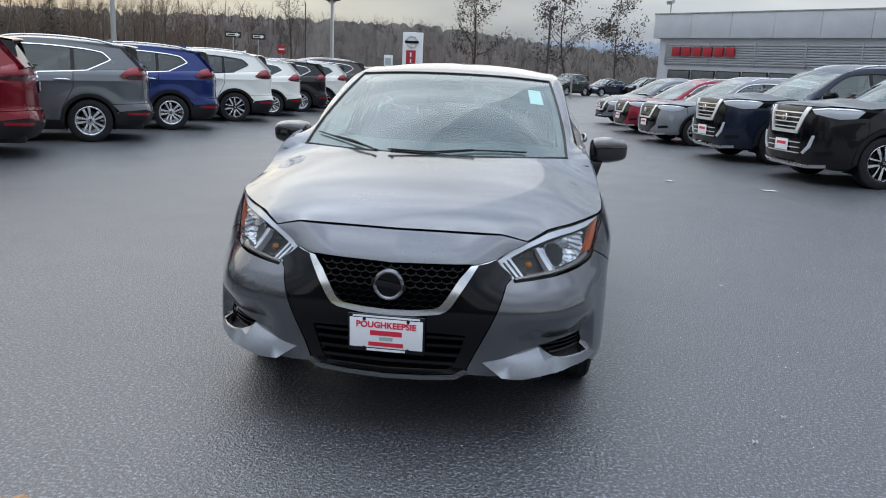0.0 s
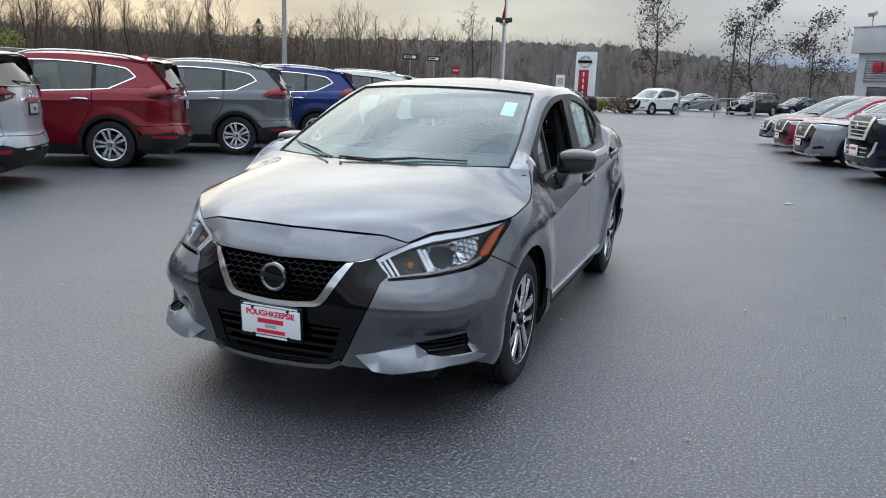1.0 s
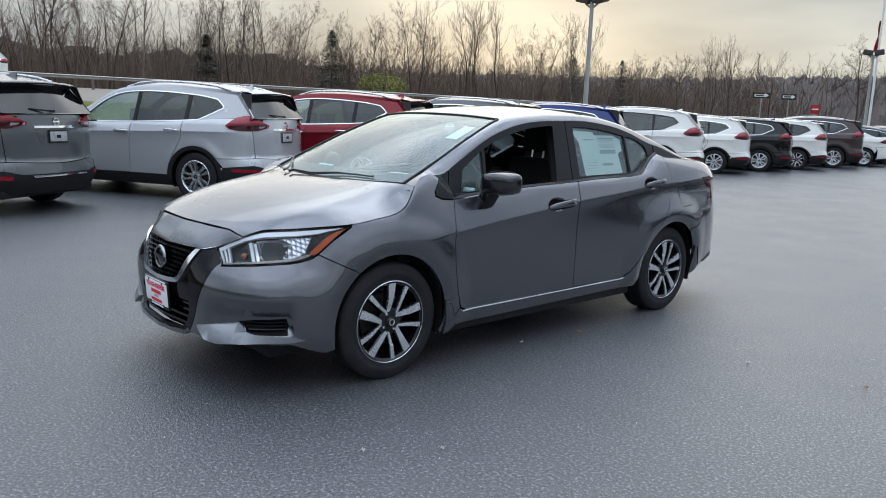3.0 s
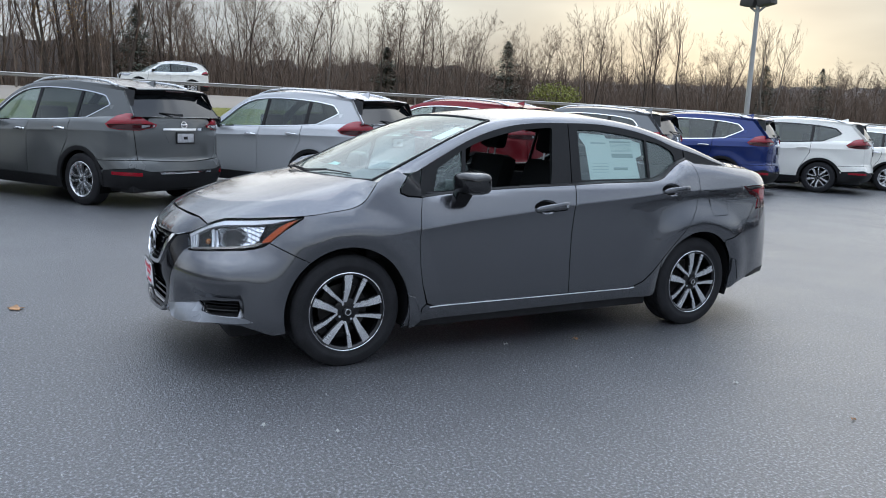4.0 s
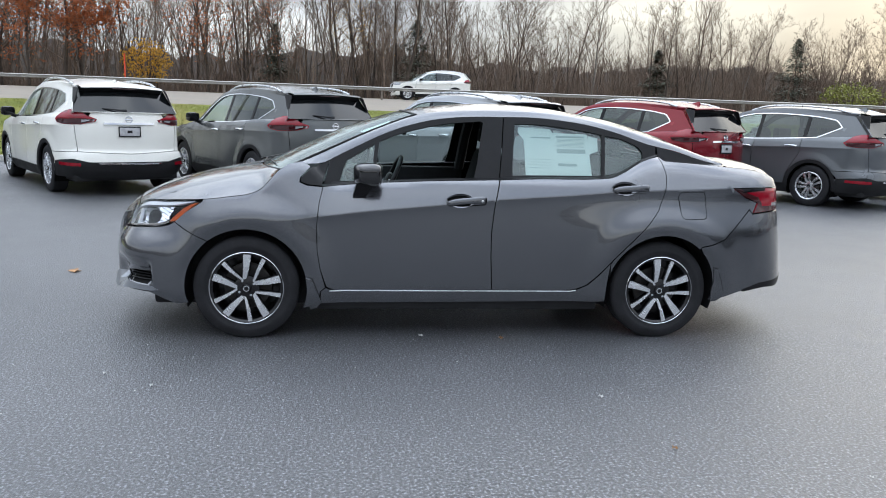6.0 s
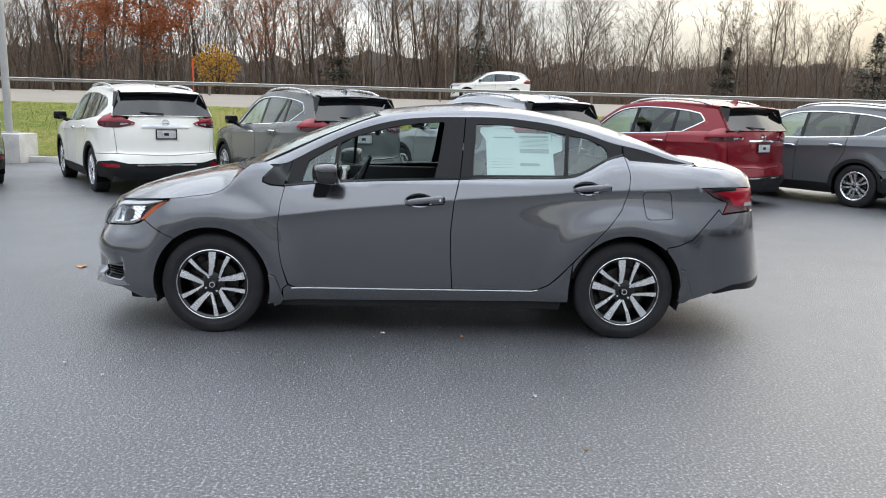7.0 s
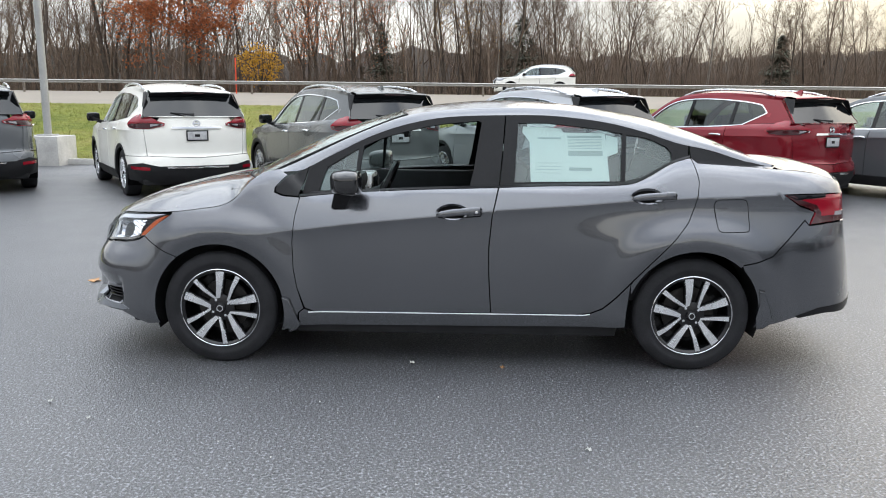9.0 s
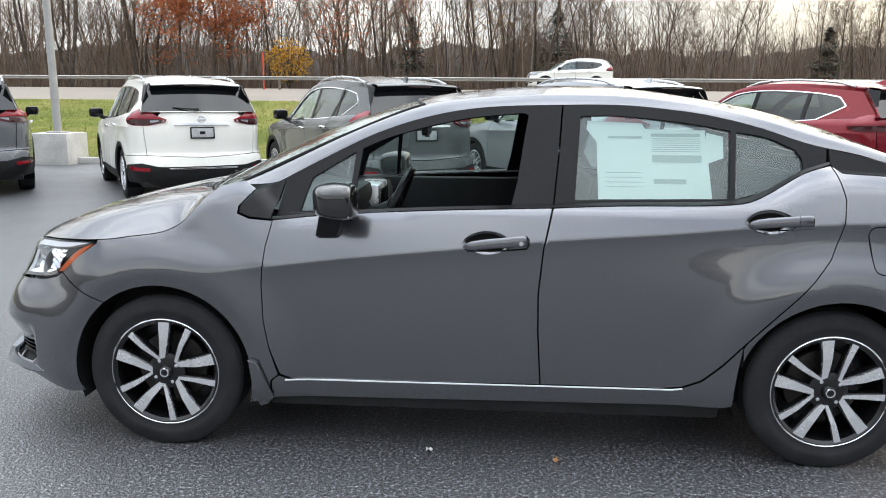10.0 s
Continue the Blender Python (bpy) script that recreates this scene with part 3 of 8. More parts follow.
SCOOP = (9.0, 9.1, 9.2, 9.3)


class Fronted(Skin):
    """A skin whose front section also changes along the plan."""

    def place(self, s, z):
        h = s if s >= self.s[0] else 2 * self.s[0] - s
        self.front = [(0.0, 0.0), (2.0, 0.0)]
        p = Skin.place(self, s, z)
        wf = 1 - ease(self.front_run[0], self.front_run[1], h)
        if wf > 0:
            p = p - self.plan(s)[1] * (self.nose(h, z) * wf)
        return p


def sedan_flank(h, z):
    """The barrel of the doors, and a fuller haunch over the rear wheel."""
    up = ease(0.0, 1.0, (0.915 - z) / 0.25) if z > 0.665 else 1 - 0.7 * ease(0.0, 1.0, (0.665 - z) / 0.4)
    barrel = 0.15 * (z - 0.62) ** 2 * ease(0.1, 0.6, h)
    return barrel - 0.034 * up * ease(1.70, 2.66, h) * (1 - ease(3.05, 3.75, h))


SEDAN = Fronted(
    plan=[(0, -0.905), (0.3, -0.882), (0.5, -0.835), (0.65, -0.765), (0.74, -0.68), (0.795, -0.58), (0.832, -0.45), (0.855, -0.25), (0.866, 0), (0.870, 0.5), (0.872, 1.3), (0.870, 2.0), (0.866, 2.4),
          (0.857, 2.75), (0.838, 3.05), (0.80, 3.3), (0.715, 3.50), (0.5, 3.63), (0.25, 3.685), (0, 3.70)],
    front=[(0, 0), (2, 0)],
    side=[(0.14, 0.05), (0.20, 0.024), (0.26, 0.004), (0.30, 0.0), (0.40, 0.0), (0.55, 0.0), (1.2, 0.0)],
    rear=[(0.18, 0.10), (0.28, 0.03), (0.34, 0.0), (0.42, 0.008), (0.6, 0.042), (0.74, 0.078), (0.80, 0.095), (0.96, 0.130), (1.05, 0.15), (1.12, 0.2)],
    front_run=(-0.68, -0.22), rear_run=(3.25, 3.85),
    crease=[(-0.4, 0.66), (0.43, 0.75), (0.74, 0.79), (1.23, 0.84), (1.55, 0.875), (2.0, 0.909), (2.32, 0.94), (3.03, 0.97), (3.6, 0.97)],
    top=[(-0.6, 0.90), (-0.25, 0.92), (0.0, 0.95), (0.10, 1.0), (0.2, 1.08), (0.35, 1.10), (0.5, 0.965), (0.75, 0.972), (1.1, 0.988), (1.5, 1.003), (2.2, 1.03), (2.35, 1.065), (2.5, 1.15), (2.65, 1.17), (3.0, 1.14), (3.4, 1.10)],
    radius=[(-0.6, 0.09), (0.0, 0.10), (0.3, 0.10), (0.5, 0.045), (2.2, 0.045), (2.5, 0.10), (3.4, 0.12)],
    arches=((0.0, 0.305, 0.36, 0.432, 0.020), (BASE, 0.305, 0.36, 0.432, 0.020)), flank=sedan_flank)
SEDAN.nose = sedan_front
SCOOP = (SEDAN.sx(0.42), SEDAN.sx(0.58), SEDAN.sx(0.790), SEDAN.sx(0.803))


def sedan_glass_x(y, z):
    return 0.745 - 0.34 * (z - 1.02) - 0.03 * ((y - 1.45) / 1.1) ** 2


def sedan_upper(y, z):
    return Vector((sedan_glass_x(y, z), y, z))


UPPER = sheet(sedan_upper)
DRIP = [(0.40, 1.035), (0.49, 1.083), (0.65, 1.166), (0.86, 1.266), (1.08, 1.334), (1.30, 1.367), (1.58, 1.377), (1.80, 1.378), (1.98, 1.364), (2.16, 1.339), (2.35, 1.293), (2.53, 1.235), (2.72, 1.196), (2.90, 1.144), (3.05, 1.110)]
BELT = [(0.45, 0.927), (0.734, 0.954), (1.089, 0.975), (1.444, 0.989), (1.545, 0.993), (1.8, 1.004), (2.19, 1.014), (2.332, 1.046), (2.487, 1.127), (2.60, 1.160)]

HANDLES = ((1.206, 1.456, 0.846, 0.866), (2.259, 2.499, 0.946, 0.958))


def build_sedan():
    car = thing("sedan", "gunmetal grey sedan with its driver's window down, on bare asphalt", "car", pose(CAR_X, CAR_Y, RISE))
    K, sx = SEDAN, SEDAN.sx

    def F(x, z):
        return (K.sx(x), z)

    def S(y, z):
        return (K.sy(y), z)

    def R(x, z):
        return (K.sx(x, 1), z)
    drip = curve2(DRIP)
    belt = curve2(BELT, 4)
    arch_f = [S(y, z) for y, z in arc(0, 0.305, 0.362, 180 + 16, -22, 40)]
    arch_r = [S(y, z) for y, z in arc(BASE, 0.305, 0.362, 180 + 12, -12, 40)]
    seam_f = S(-0.222, 0.592)
    folds = [[(h, z + dz) for h, z in SEDAN.crease[:-1]] for dz in (-0.007, 0.007)]
    # lamps
    lamp_top = [F(0.42, 0.700), F(0.49, 0.737), F(0.568, 0.768), F(0.64, 0.790), F(0.70, 0.803), S(-0.54, 0.811), S(-0.42, 0.822), S(-0.30, 0.830), S(-0.262, 0.830)]
    lamp_bottom = [S(-0.262, 0.830), S(-0.35, 0.772), S(-0.43, 0.706), S(-0.468, 0.682), S(-0.52, 0.668), S(-0.58, 0.659), F(0.72, 0.651), F(0.62, 0.641), F(0.49, 0.628)]
    hood_line = [S(y, z) for y, z in curve2([(-0.255, 0.838), (-0.179, 0.846), (-0.107, 0.857), (-0.018, 0.869), (0.036, 0.882), (0.09, 0.909), (0.127, 0.947), (0.182, 1.012)], 3)]
    # ---- painted panels of the flanks
    fender = [S(-0.255, 0.826), S(-0.35, 0.765), S(-0.433, 0.697), seam_f] + [p for p in arch_f if p[0] > seam_f[0] - 0.005] + [(0.43, 0.20), (0.445, 0.29), (0.475, 0.315), (0.443, 0.431), (0.425, 0.54), (0.419, 0.684), (0.433, 0.827), (0.455, 0.925), (0.362, 0.932), (0.316, 0.951), (0.318, 0.978), (0.38, 1.044), (0.33, 1.075), (0.24, 1.055)] + hood_line[::-1]
    fender = [p for i, p in enumerate(fender) if (Vector(p) - Vector(fender[i - 1])).length > 1e-4]
    sided("front_fender", panel(fender, K, 0.03, 0.002, lines=folds), PAINT, car)
    cups = []
    for y0, y1, z0, z1 in HANDLES:
        cups.append([S((y0 + y1) / 2 - 0.035 + 0.095 * math.cos(a) * (1 - 0.15 * abs(math.sin(a))), (z0 + z1) / 2 + 0.006 + 0.044 * math.sin(a)) for a in [2 * math.pi * i / 28 for i in range(28)]])
    door_f = [(0.455, 0.927)] + [p for p in belt if 0.456 < p[0] < 1.54] + [(1.541, 0.992), (1.509, 0.848), (1.493, 0.669), (1.496, 0.524), (1.512, 0.300), (0.60, 0.292), (0.53, 0.295), (0.481, 0.318), (0.443, 0.431), (0.425, 0.54), (0.419, 0.684), (0.433, 0.827)]
    sided("front_door", panel(door_f, K, 0.03, 0.002, holes=[cups[0]], lines=folds), PAINT, car)
    door_r = [(1.545, 0.992)] + [p for p in belt if 1.55 < p[0] < 2.59] + [S(2.60, 1.158), S(2.622, 1.04), S(2.612, 0.97), S(2.595, 0.905), S(2.563, 0.826), S(2.497, 0.742), S(2.38, 0.614), (2.278, 0.503), (2.193, 0.409), (2.124, 0.342), (2.054, 0.308), (1.98, 0.300), (1.514, 0.300), (1.498, 0.524), (1.495, 0.669), (1.511, 0.848)]
    sided("rear_door", panel(door_r, K, 0.03, 0.002, holes=[cups[1]], lines=folds), PAINT, car)
    sill = [(0.449, 0.291), (0.477, 0.312), (0.530, 0.290), (1.2, 0.289), (2.0, 0.292), (2.058, 0.3045), (2.127, 0.3385), (2.196, 0.4055), (2.268, 0.485)] + [(2.258, 0.30), (2.26, 0.225), (0.44, 0.205)]
    sided("sill", panel(sill, K, 0.03, 0.002), PAINT, car)
    # the glint along the sill's edge, drawn as a pale strip
    strip_s = panel([(0.50, 0.291), (1.2, 0.293), (2.02, 0.2955), (2.06, 0.3025), (2.06, 0.306), (2.02, 0.299), (1.2, 0.2965), (0.50, 0.2945)], K, 0.05, 0, lip=0.006, lift=0.008)
    sided("sill_strip", strip_s, SILL_GLINT, car, "thin strip under the doors, the sill edge's glint as its colour")
    tail = [S(3.08, 0.974), S(3.20, 0.976), S(3.34, 0.978), R(0.62, 0.978), R(0.40, 0.975), R(0.40, 0.930), R(0.60, 0.850), R(0.66, 0.835), S(3.325, 0.822), S(3.228, 0.813), S(3.262, 0.878), S(3.25, 0.890), S(3.172, 0.915)]
    quarter = [S(2.268, 0.476), S(2.281, 0.500), S(2.38, 0.610), S(2.497, 0.742), S(2.563, 0.826), S(2.595, 0.905), S(2.612, 0.97), S(2.622, 1.04), S(2.602, 1.158), S(2.629, 1.133), S(2.794, 1.124), S(2.90, 1.117), S(3.05, 1.106), S(3.2, 1.096), S(3.32, 1.082), S(3.42, 1.055), R(0.66, 1.01), R(0.64, 0.98), S(3.34, 0.98), S(3.2, 0.979), S(3.076, 0.976), S(3.172, 0.912), S(3.25, 0.887), S(3.258, 0.878), S(3.225, 0.812), S(3.202, 0.84), S(3.071, 0.702), S(3.022, 0.65), S(2.94, 0.618), S(2.868, 0.60)]
    quarter += [p for p in arch_r if p[0] < 2.862 and p[1] > 0.40][::-1]
    fuel = [S(y, z) for y, z in [(2.698, 0.916), (2.706, 0.936), (2.724, 0.945), (2.852, 0.948), (2.872, 0.942), (2.882, 0.92), (2.893, 0.803), (2.888, 0.784), (2.872, 0.777), (2.747, 0.774), (2.726, 0.782), (2.717, 0.799)]]
    sided("rear_quarter", panel(quarter, K, 0.03, 0.002, holes=[fuel], lines=folds), PAINT, car)
    part("fuel_flap", panel(fuel, K, 0.03, 0.002), PAINT, car)
    part("fuel_flap_blank", mirror(panel(fuel, K, 0.03, 0.0)), PAINT, car)
    # ---- bumpers
    scoop = [F(0.606, 0.364), F(0.655, 0.323), F(0.70, 0.316), F(0.788, 0.312), F(0.792, 0.350), F(0.788, 0.384), F(0.70, 0.378)]
    bumper = [F(0.484, 0.640), F(0.455, 0.614), F(0.418, 0.521), F(0.36, 0.39), F(0.315, 0.290), F(0.305, 0.262), F(0.45, 0.256), F(0.52, 0.250), F(0.62, 0.262), F(0.71, 0.267), S(-0.58, 0.262), S(-0.50, 0.232), S(-0.42, 0.200), arch_f[0]]
    bumper += [p for p in arch_f[1:] if p[0] < seam_f[0] and p[1] < seam_f[1]] + [seam_f, S(-0.433, 0.695), S(-0.468, 0.674), S(-0.52, 0.661), S(-0.58, 0.652), F(0.72, 0.644), F(0.62, 0.634), F(0.49, 0.622)]
    sided("front_bumper", panel(bumper, K, 0.022, 0.002, holes=[scoop]), PAINT, car)
    nose = [F(-0.568, 0.764), F(-0.49, 0.733), F(-0.42, 0.703), F(-0.337, 0.688), F(-0.30, 0.690), F(0, 0.683), F(0.30, 0.690), F(0.337, 0.688), F(0.42, 0.703), F(0.49, 0.733), F(0.568, 0.764), F(0.45, 0.790), F(0.2, 0.794), F(0, 0.794), F(-0.2, 0.794), F(-0.45, 0.790)]
    part("nose_panel", panel(nose, K, 0.03, 0.002), PAINT, car)
    rear_b = [S(2.860, 0.594), S(2.94, 0.615), S(3.022, 0.647), S(3.071, 0.699), S(3.202, 0.836), S(3.225, 0.808), S(3.325, 0.817), R(0.66, 0.83), R(0.5, 0.80), R(0, 0.79), R(0, 0.315), R(0.6, 0.318), S(3.40, 0.325), S(3.255, 0.305), S(3.074, 0.258), (2.99, 0.245)]
    rear_b += [p for p in arch_r if p[0] > 2.866 and p[1] < 0.588][::-1]
    part("rear_bumper", both(panel(rear_b, K, 0.035, 0.002)), PAINT, car)
    lip_r = [S(3.20, 0.300), S(3.34, 0.345), R(0.6, 0.375), R(0.4, 0.38), R(0.4, 0.305), R(0.6, 0.308), S(3.38, 0.312), S(3.22, 0.288)]
    sided("rear_valance", panel(lip_r, K, 0.04, 0, lift=0.002), TRIM, car)
    part("trunk_face", both(panel([R(0.40, 0.982), R(0, 0.985), R(0, 0.80), R(0.5, 0.806), R(0.595, 0.846), R(0.395, 0.928)], K, 0.04, 0.002)), PAINT, car)
    # ---- black fascia, grille and chrome V
    vee_out = [(0.424, 0.704), (0.340, 0.687), (0.302, 0.630), (0.242, 0.535), (0.222, 0.514), (0.196, 0.503), (0.1, 0.491), (0, 0.487)]
    vee_in = [(0.372, 0.690), (0.310, 0.684), (0.270, 0.641), (0.212, 0.548), (0.198, 0.532), (0.176, 0.522), (0.1, 0.514), (0, 0.511)]

    def across(half):
        return [F(-x, z) for x, z in half] + [F(x, z) for x, z in half[::-1][1:]]
    fascia = across([(0.42, 0.697), (0.486, 0.645), (0.452, 0.610), (0.415, 0.519), (0.357, 0.388), (0.311, 0.288), (0.27, 0.264), (0.15, 0.256), (0, 0.254)]) + across(vee_out)[::-1]
    intake = across([(0.300, 0.420), (0.285, 0.36), (0.262, 0.300), (0.235, 0.280), (0, 0.276)]) + [F(0.2, 0.425), F(0, 0.425), F(-0.2, 0.425)]
    part("fascia", panel(fascia, K, 0.025, 0.001, holes=[intake]), BLACK_GLOSS, car, "gloss black front fascia")
    part("chrome_vee", panel(across(vee_out) + across(vee_in)[::-1], K, 0.02, 0, lip=0.02, lift=0.010), VEE, car, "bright chrome V round the grille")
    # near-black sheet: the shade in the intake is put into its colour
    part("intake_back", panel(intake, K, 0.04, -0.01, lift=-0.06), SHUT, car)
    for z in (0.300, 0.334, 0.370, 0.404):
        h = 0.30 - (0.42 - z) * 0.22
        bm = panel([F(-h, z - 0.006), F(h, z - 0.006), F(h, z + 0.006), F(-h, z + 0.006)], K, 0.05, 0, lip=0.045, lift=-0.006)
        part("intake_slat", bm, BLACK_GLOSS, car)
    # the depth behind the grille is a sheet painted as dark as shade
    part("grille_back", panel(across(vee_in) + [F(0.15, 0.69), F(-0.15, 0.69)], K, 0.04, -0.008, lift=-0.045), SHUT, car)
    bars = []
    w, h = 0.040, 0.0232
    for j in range(9):
        z0 = 0.512 + j * h
        for i in range(-9, 10):
            x0 = i * w + (w / 2 if j % 2 else 0)
            corners = [(x0 - w * 0.5, z0 + h * 0.17), (x0 - w * 0.5, z0 - h * 0.17), (x0, z0 - h * 0.5), (x0 + w * 0.5, z0 - h * 0.17)]
            for (xa, za), (xb, zb) in zip(corners, corners[1:]):
                lim = lerp_table([(0.505, 0.19), (0.54, 0.215), (0.64, 0.275), (0.69, 0.312)], (za + zb) / 2)
                if max(abs(xa), abs(xb)) < lim and min(za, zb) > 0.508 and max(za, zb) < 0.692:
                    p, n = K(*F(xa, za))
                    q, n2 = K(*F(xb, zb))
                    u = (q - p).normalized().cross(n).normalized() * 0.0026
                    k = [p + u, p - u, q - u, q + u]
                    deep = n * 0.028
                    bars.append((([c - n * 0.006 for c in k] + [c - deep for c in k]), [(0, 1, 2, 3), (0, 4, 5, 1), (2, 6, 7, 3), (1, 5, 6, 2), (3, 7, 4, 0)]))
    part("grille_mesh", merge(*bars), BLACK_GLOSS, car, "black honeycomb grille", smooth=False)
    # round badge: a ring and a bar
    c, n = K(*F(0, 0.604))
    turn = Matrix.Translation(c + n * 0.006) @ pose(0, 0, 0, -8, 0, -90)
    ring = lathe([(0.046, 0.0), (0.047, 0.010), (0.053, 0.013), (0.060, 0.010), (0.062, 0.0)], 40)
    badge = part("badge", ([turn @ v for v in ring[0]], ring[1]), BADGE, car, "plain round chrome badge")
    disc = lathe([(0.0, 0.002), (0.05, 0.001)], 40)
    part("badge_disc", ([turn @ v for v in disc[0]], disc[1]), BLACK_GLOSS, badge)
    part("badge_bar", boxed((0.004, -0.068, -0.0125), (0.0125, 0.068, 0.0125), 0.003, turn), RIMBLACK, badge)
    # sides of the lower front: scoop grilles and bright blades
    sided("scoop_grille", panel(scoop, K, 0.02, -0.004, lip=0, lift=-0.035), CLAD, car, "black lower side grille")
    for k in range(3):
        z = 0.330 + k * 0.016
        sided("scoop_slat", panel([F(0.655 - k * 0.016, z), F(0.786, z + 0.002), F(0.786, z + 0.007), F(0.655 - k * 0.016, z + 0.005)], K, 0.03, 0, lip=0.03, lift=-0.004), BLACK_GLOSS, car)
    blade = [F(0.372, 0.314), F(0.445, 0.262), F(0.52, 0.256), F(0.62, 0.270), F(0.71, 0.275), S(-0.567, 0.274), S(-0.52, 0.284), S(-0.565, 0.302), F(0.70, 0.309), F(0.655, 0.316), F(0.602, 0.358), F(0.48, 0.338)]
    def ledge(s, z):
        p, n = K(s, z)
        return p + n * (0.003 + 0.022 * max(0.0, min(1.0, (0.335 - z) / 0.07)) * (1 - ease(K.sx(0.62), K.sx(0.75), s))), n
    # upward-facing blade, its sky light put into the lighter grey
    sided("bumper_blade", panel(blade, ledge, 0.05, 0, lip=0.04)[:2], BLADE, car, "lower bumper blade, caught sky light put into a lighter grey")
    lip = across([(0.304, 0.284), (0.262, 0.262), (0.15, 0.254), (0, 0.252)]) + across([(0.32, 0.272), (0.27, 0.246), (0.15, 0.238), (0, 0.236)])[::-1]
    part("front_lip", panel(lip, K, 0.03, 0, lip=0.03, lift=0.012), PAINT, car, "grey lower front lip")
    # ---- headlamps
    lamp = lamp_top + lamp_bottom[1:]

    mid_s, mid_z = K.sx(0.745), 0.722

    def bowl(s, z):
        """The faceted bowl of the lamp's reflector, deep behind the lens."""
        p, n = K(s, z)
        q = min(1.0, ((s - mid_s) / 0.125) ** 2 + ((z - mid_z) / 0.062) ** 2)
        a, b = s / 0.026 % 1.0, (z + 0.3 * s) / 0.024 % 1.0
        return p - n * (0.012 + 0.060 * (1 - q) + 0.009 * a + 0.007 * b), n
    for side in (1, -1):
        def put(name, mesh, material, parent, label=""):
            return part(name, mesh if side > 0 else mirror(mesh), material, parent, label)

        def put_flat(name, mesh, material, parent):
            return part(name, mesh if side > 0 else mirror(mesh), material, parent, smooth=False)
        head = put("headlamp", panel(lamp, K, 0.025, 0.0015, lip=0.03, lift=-0.05), TRIM, car, "clear headlamp with amber corner")
        put("lens", panel(lamp, K, 0.025, 0.001, lip=0.0, lift=0.001), LENS, head)
        put("bright_edge", panel([F(0.428, 0.700), F(0.49, 0.733), F(0.568, 0.763), F(0.64, 0.785), F(0.70, 0.797), S(-0.54, 0.805), S(-0.42, 0.815), S(-0.30, 0.824), S(-0.42, 0.797), S(-0.54, 0.785), F(0.70, 0.776), F(0.64, 0.766), F(0.575, 0.747), F(0.50, 0.716), F(0.447, 0.690)], K, 0.02, 0, lip=0.02, lift=-0.010), DRL, head)
        for k in range(3):  # light guides at the inner corner
            x = 0.436 + k * 0.020
            put("light_guide", panel([F(x, 0.694 + 0.006 * k), F(x + 0.010, 0.697 + 0.006 * k), F(x + 0.060, 0.640 + 0.002 * k), F(x + 0.052, 0.636 + 0.002 * k)], K, 0.02, 0, lip=0.012, lift=-0.012), DRL, head)
        put("lower_guide", panel([F(0.495, 0.634), F(0.62, 0.648), F(0.72, 0.657), S(-0.58, 0.666), S(-0.52, 0.676), S(-0.475, 0.690), S(-0.485, 0.700), S(-0.53, 0.688), S(-0.58, 0.677), F(0.72, 0.667), F(0.62, 0.656), F(0.50, 0.641)], K, 0.02, 0, lip=0.015, lift=-0.008), LAMPGREY, head)
        put("amber_corner", panel([S(-0.285, 0.821), S(-0.335, 0.806), S(-0.385, 0.780), S(-0.428, 0.744), S(-0.466, 0.712), S(-0.480, 0.696), S(-0.434, 0.704), S(-0.392, 0.740), S(-0.335, 0.788)], K, 0.02, 0, lip=0.02, lift=-0.014), AMBER, head)
        put_flat("reflector", panel([F(0.655, 0.755), F(0.70, 0.768), S(-0.54, 0.778), S(-0.455, 0.784), S(-0.478, 0.745), S(-0.495, 0.705), S(-0.55, 0.684), F(0.735, 0.672), F(0.690, 0.668)], bowl, 0.0065, 0, lip=0.02)[:2], REFLECTOR, head)
        put_flat("inner_bowl", panel([F(0.505, 0.700), F(0.575, 0.734), F(0.612, 0.742), F(0.650, 0.664), F(0.53, 0.650)], sheet(lambda s, z: K.place(s, z) - K(s, z)[1] * (0.03 + 0.03 * math.sin(min(1.0, max(0.0, (z - 0.645) / 0.09)) * math.pi))), 0.012, 0, lip=0.01)[:2], LAMPGREY, head)
        for dx in (0.0, 0.026):
            put("divider", panel([F(0.606 + dx, 0.742), F(0.622 + dx, 0.748), F(0.672 + dx, 0.664), F(0.655 + dx, 0.660)], K, 0.02, 0, lip=0.03, lift=-0.012 - dx * 0.4), REFLECTOR if dx else DRL, head)
        bulb = lathe([(0.0, -0.016), (0.011, -0.011), (0.016, 0.0), (0.011, 0.011), (0.0, 0.016)], 14)
        put("turn_bulb", ([v + K.place(*F(0.575, 0.690)) - K(*F(0.575, 0.690))[1] * 0.040 for v in bulb[0]], bulb[1]), AMBER_DIM, head)
        rear_lamp = put("tail_lamp", panel(tail, K, 0.025, 0.003, lip=0.02), RED_LENS, car, "red tail lamp, dark towards the flank")
        put("dark_corner", panel([S(3.09, 0.970), S(3.13, 0.970), S(3.18, 0.945), S(3.27, 0.918), S(3.30, 0.878), S(3.30, 0.824), S(3.236, 0.818), S(3.268, 0.876), S(3.253, 0.890), S(3.175, 0.917)], K, 0.02, 0, lift=0.0025), DARK_RED, rear_lamp)
        put("dark_tip", panel([S(3.09, 0.972), S(3.2, 0.974), S(3.32, 0.975), S(3.32, 0.962), S(3.20, 0.952), S(3.15, 0.945)], K, 0.02, 0, lift=0.003), BLACK_GLOSS, rear_lamp)
        put("red_band", panel([S(3.28, 0.86), S(3.40, 0.862), R(0.70, 0.858), R(0.68, 0.836), S(3.32, 0.826), S(3.29, 0.826)], K, 0.02, 0, lift=0.0025), DARK_RED, rear_lamp)
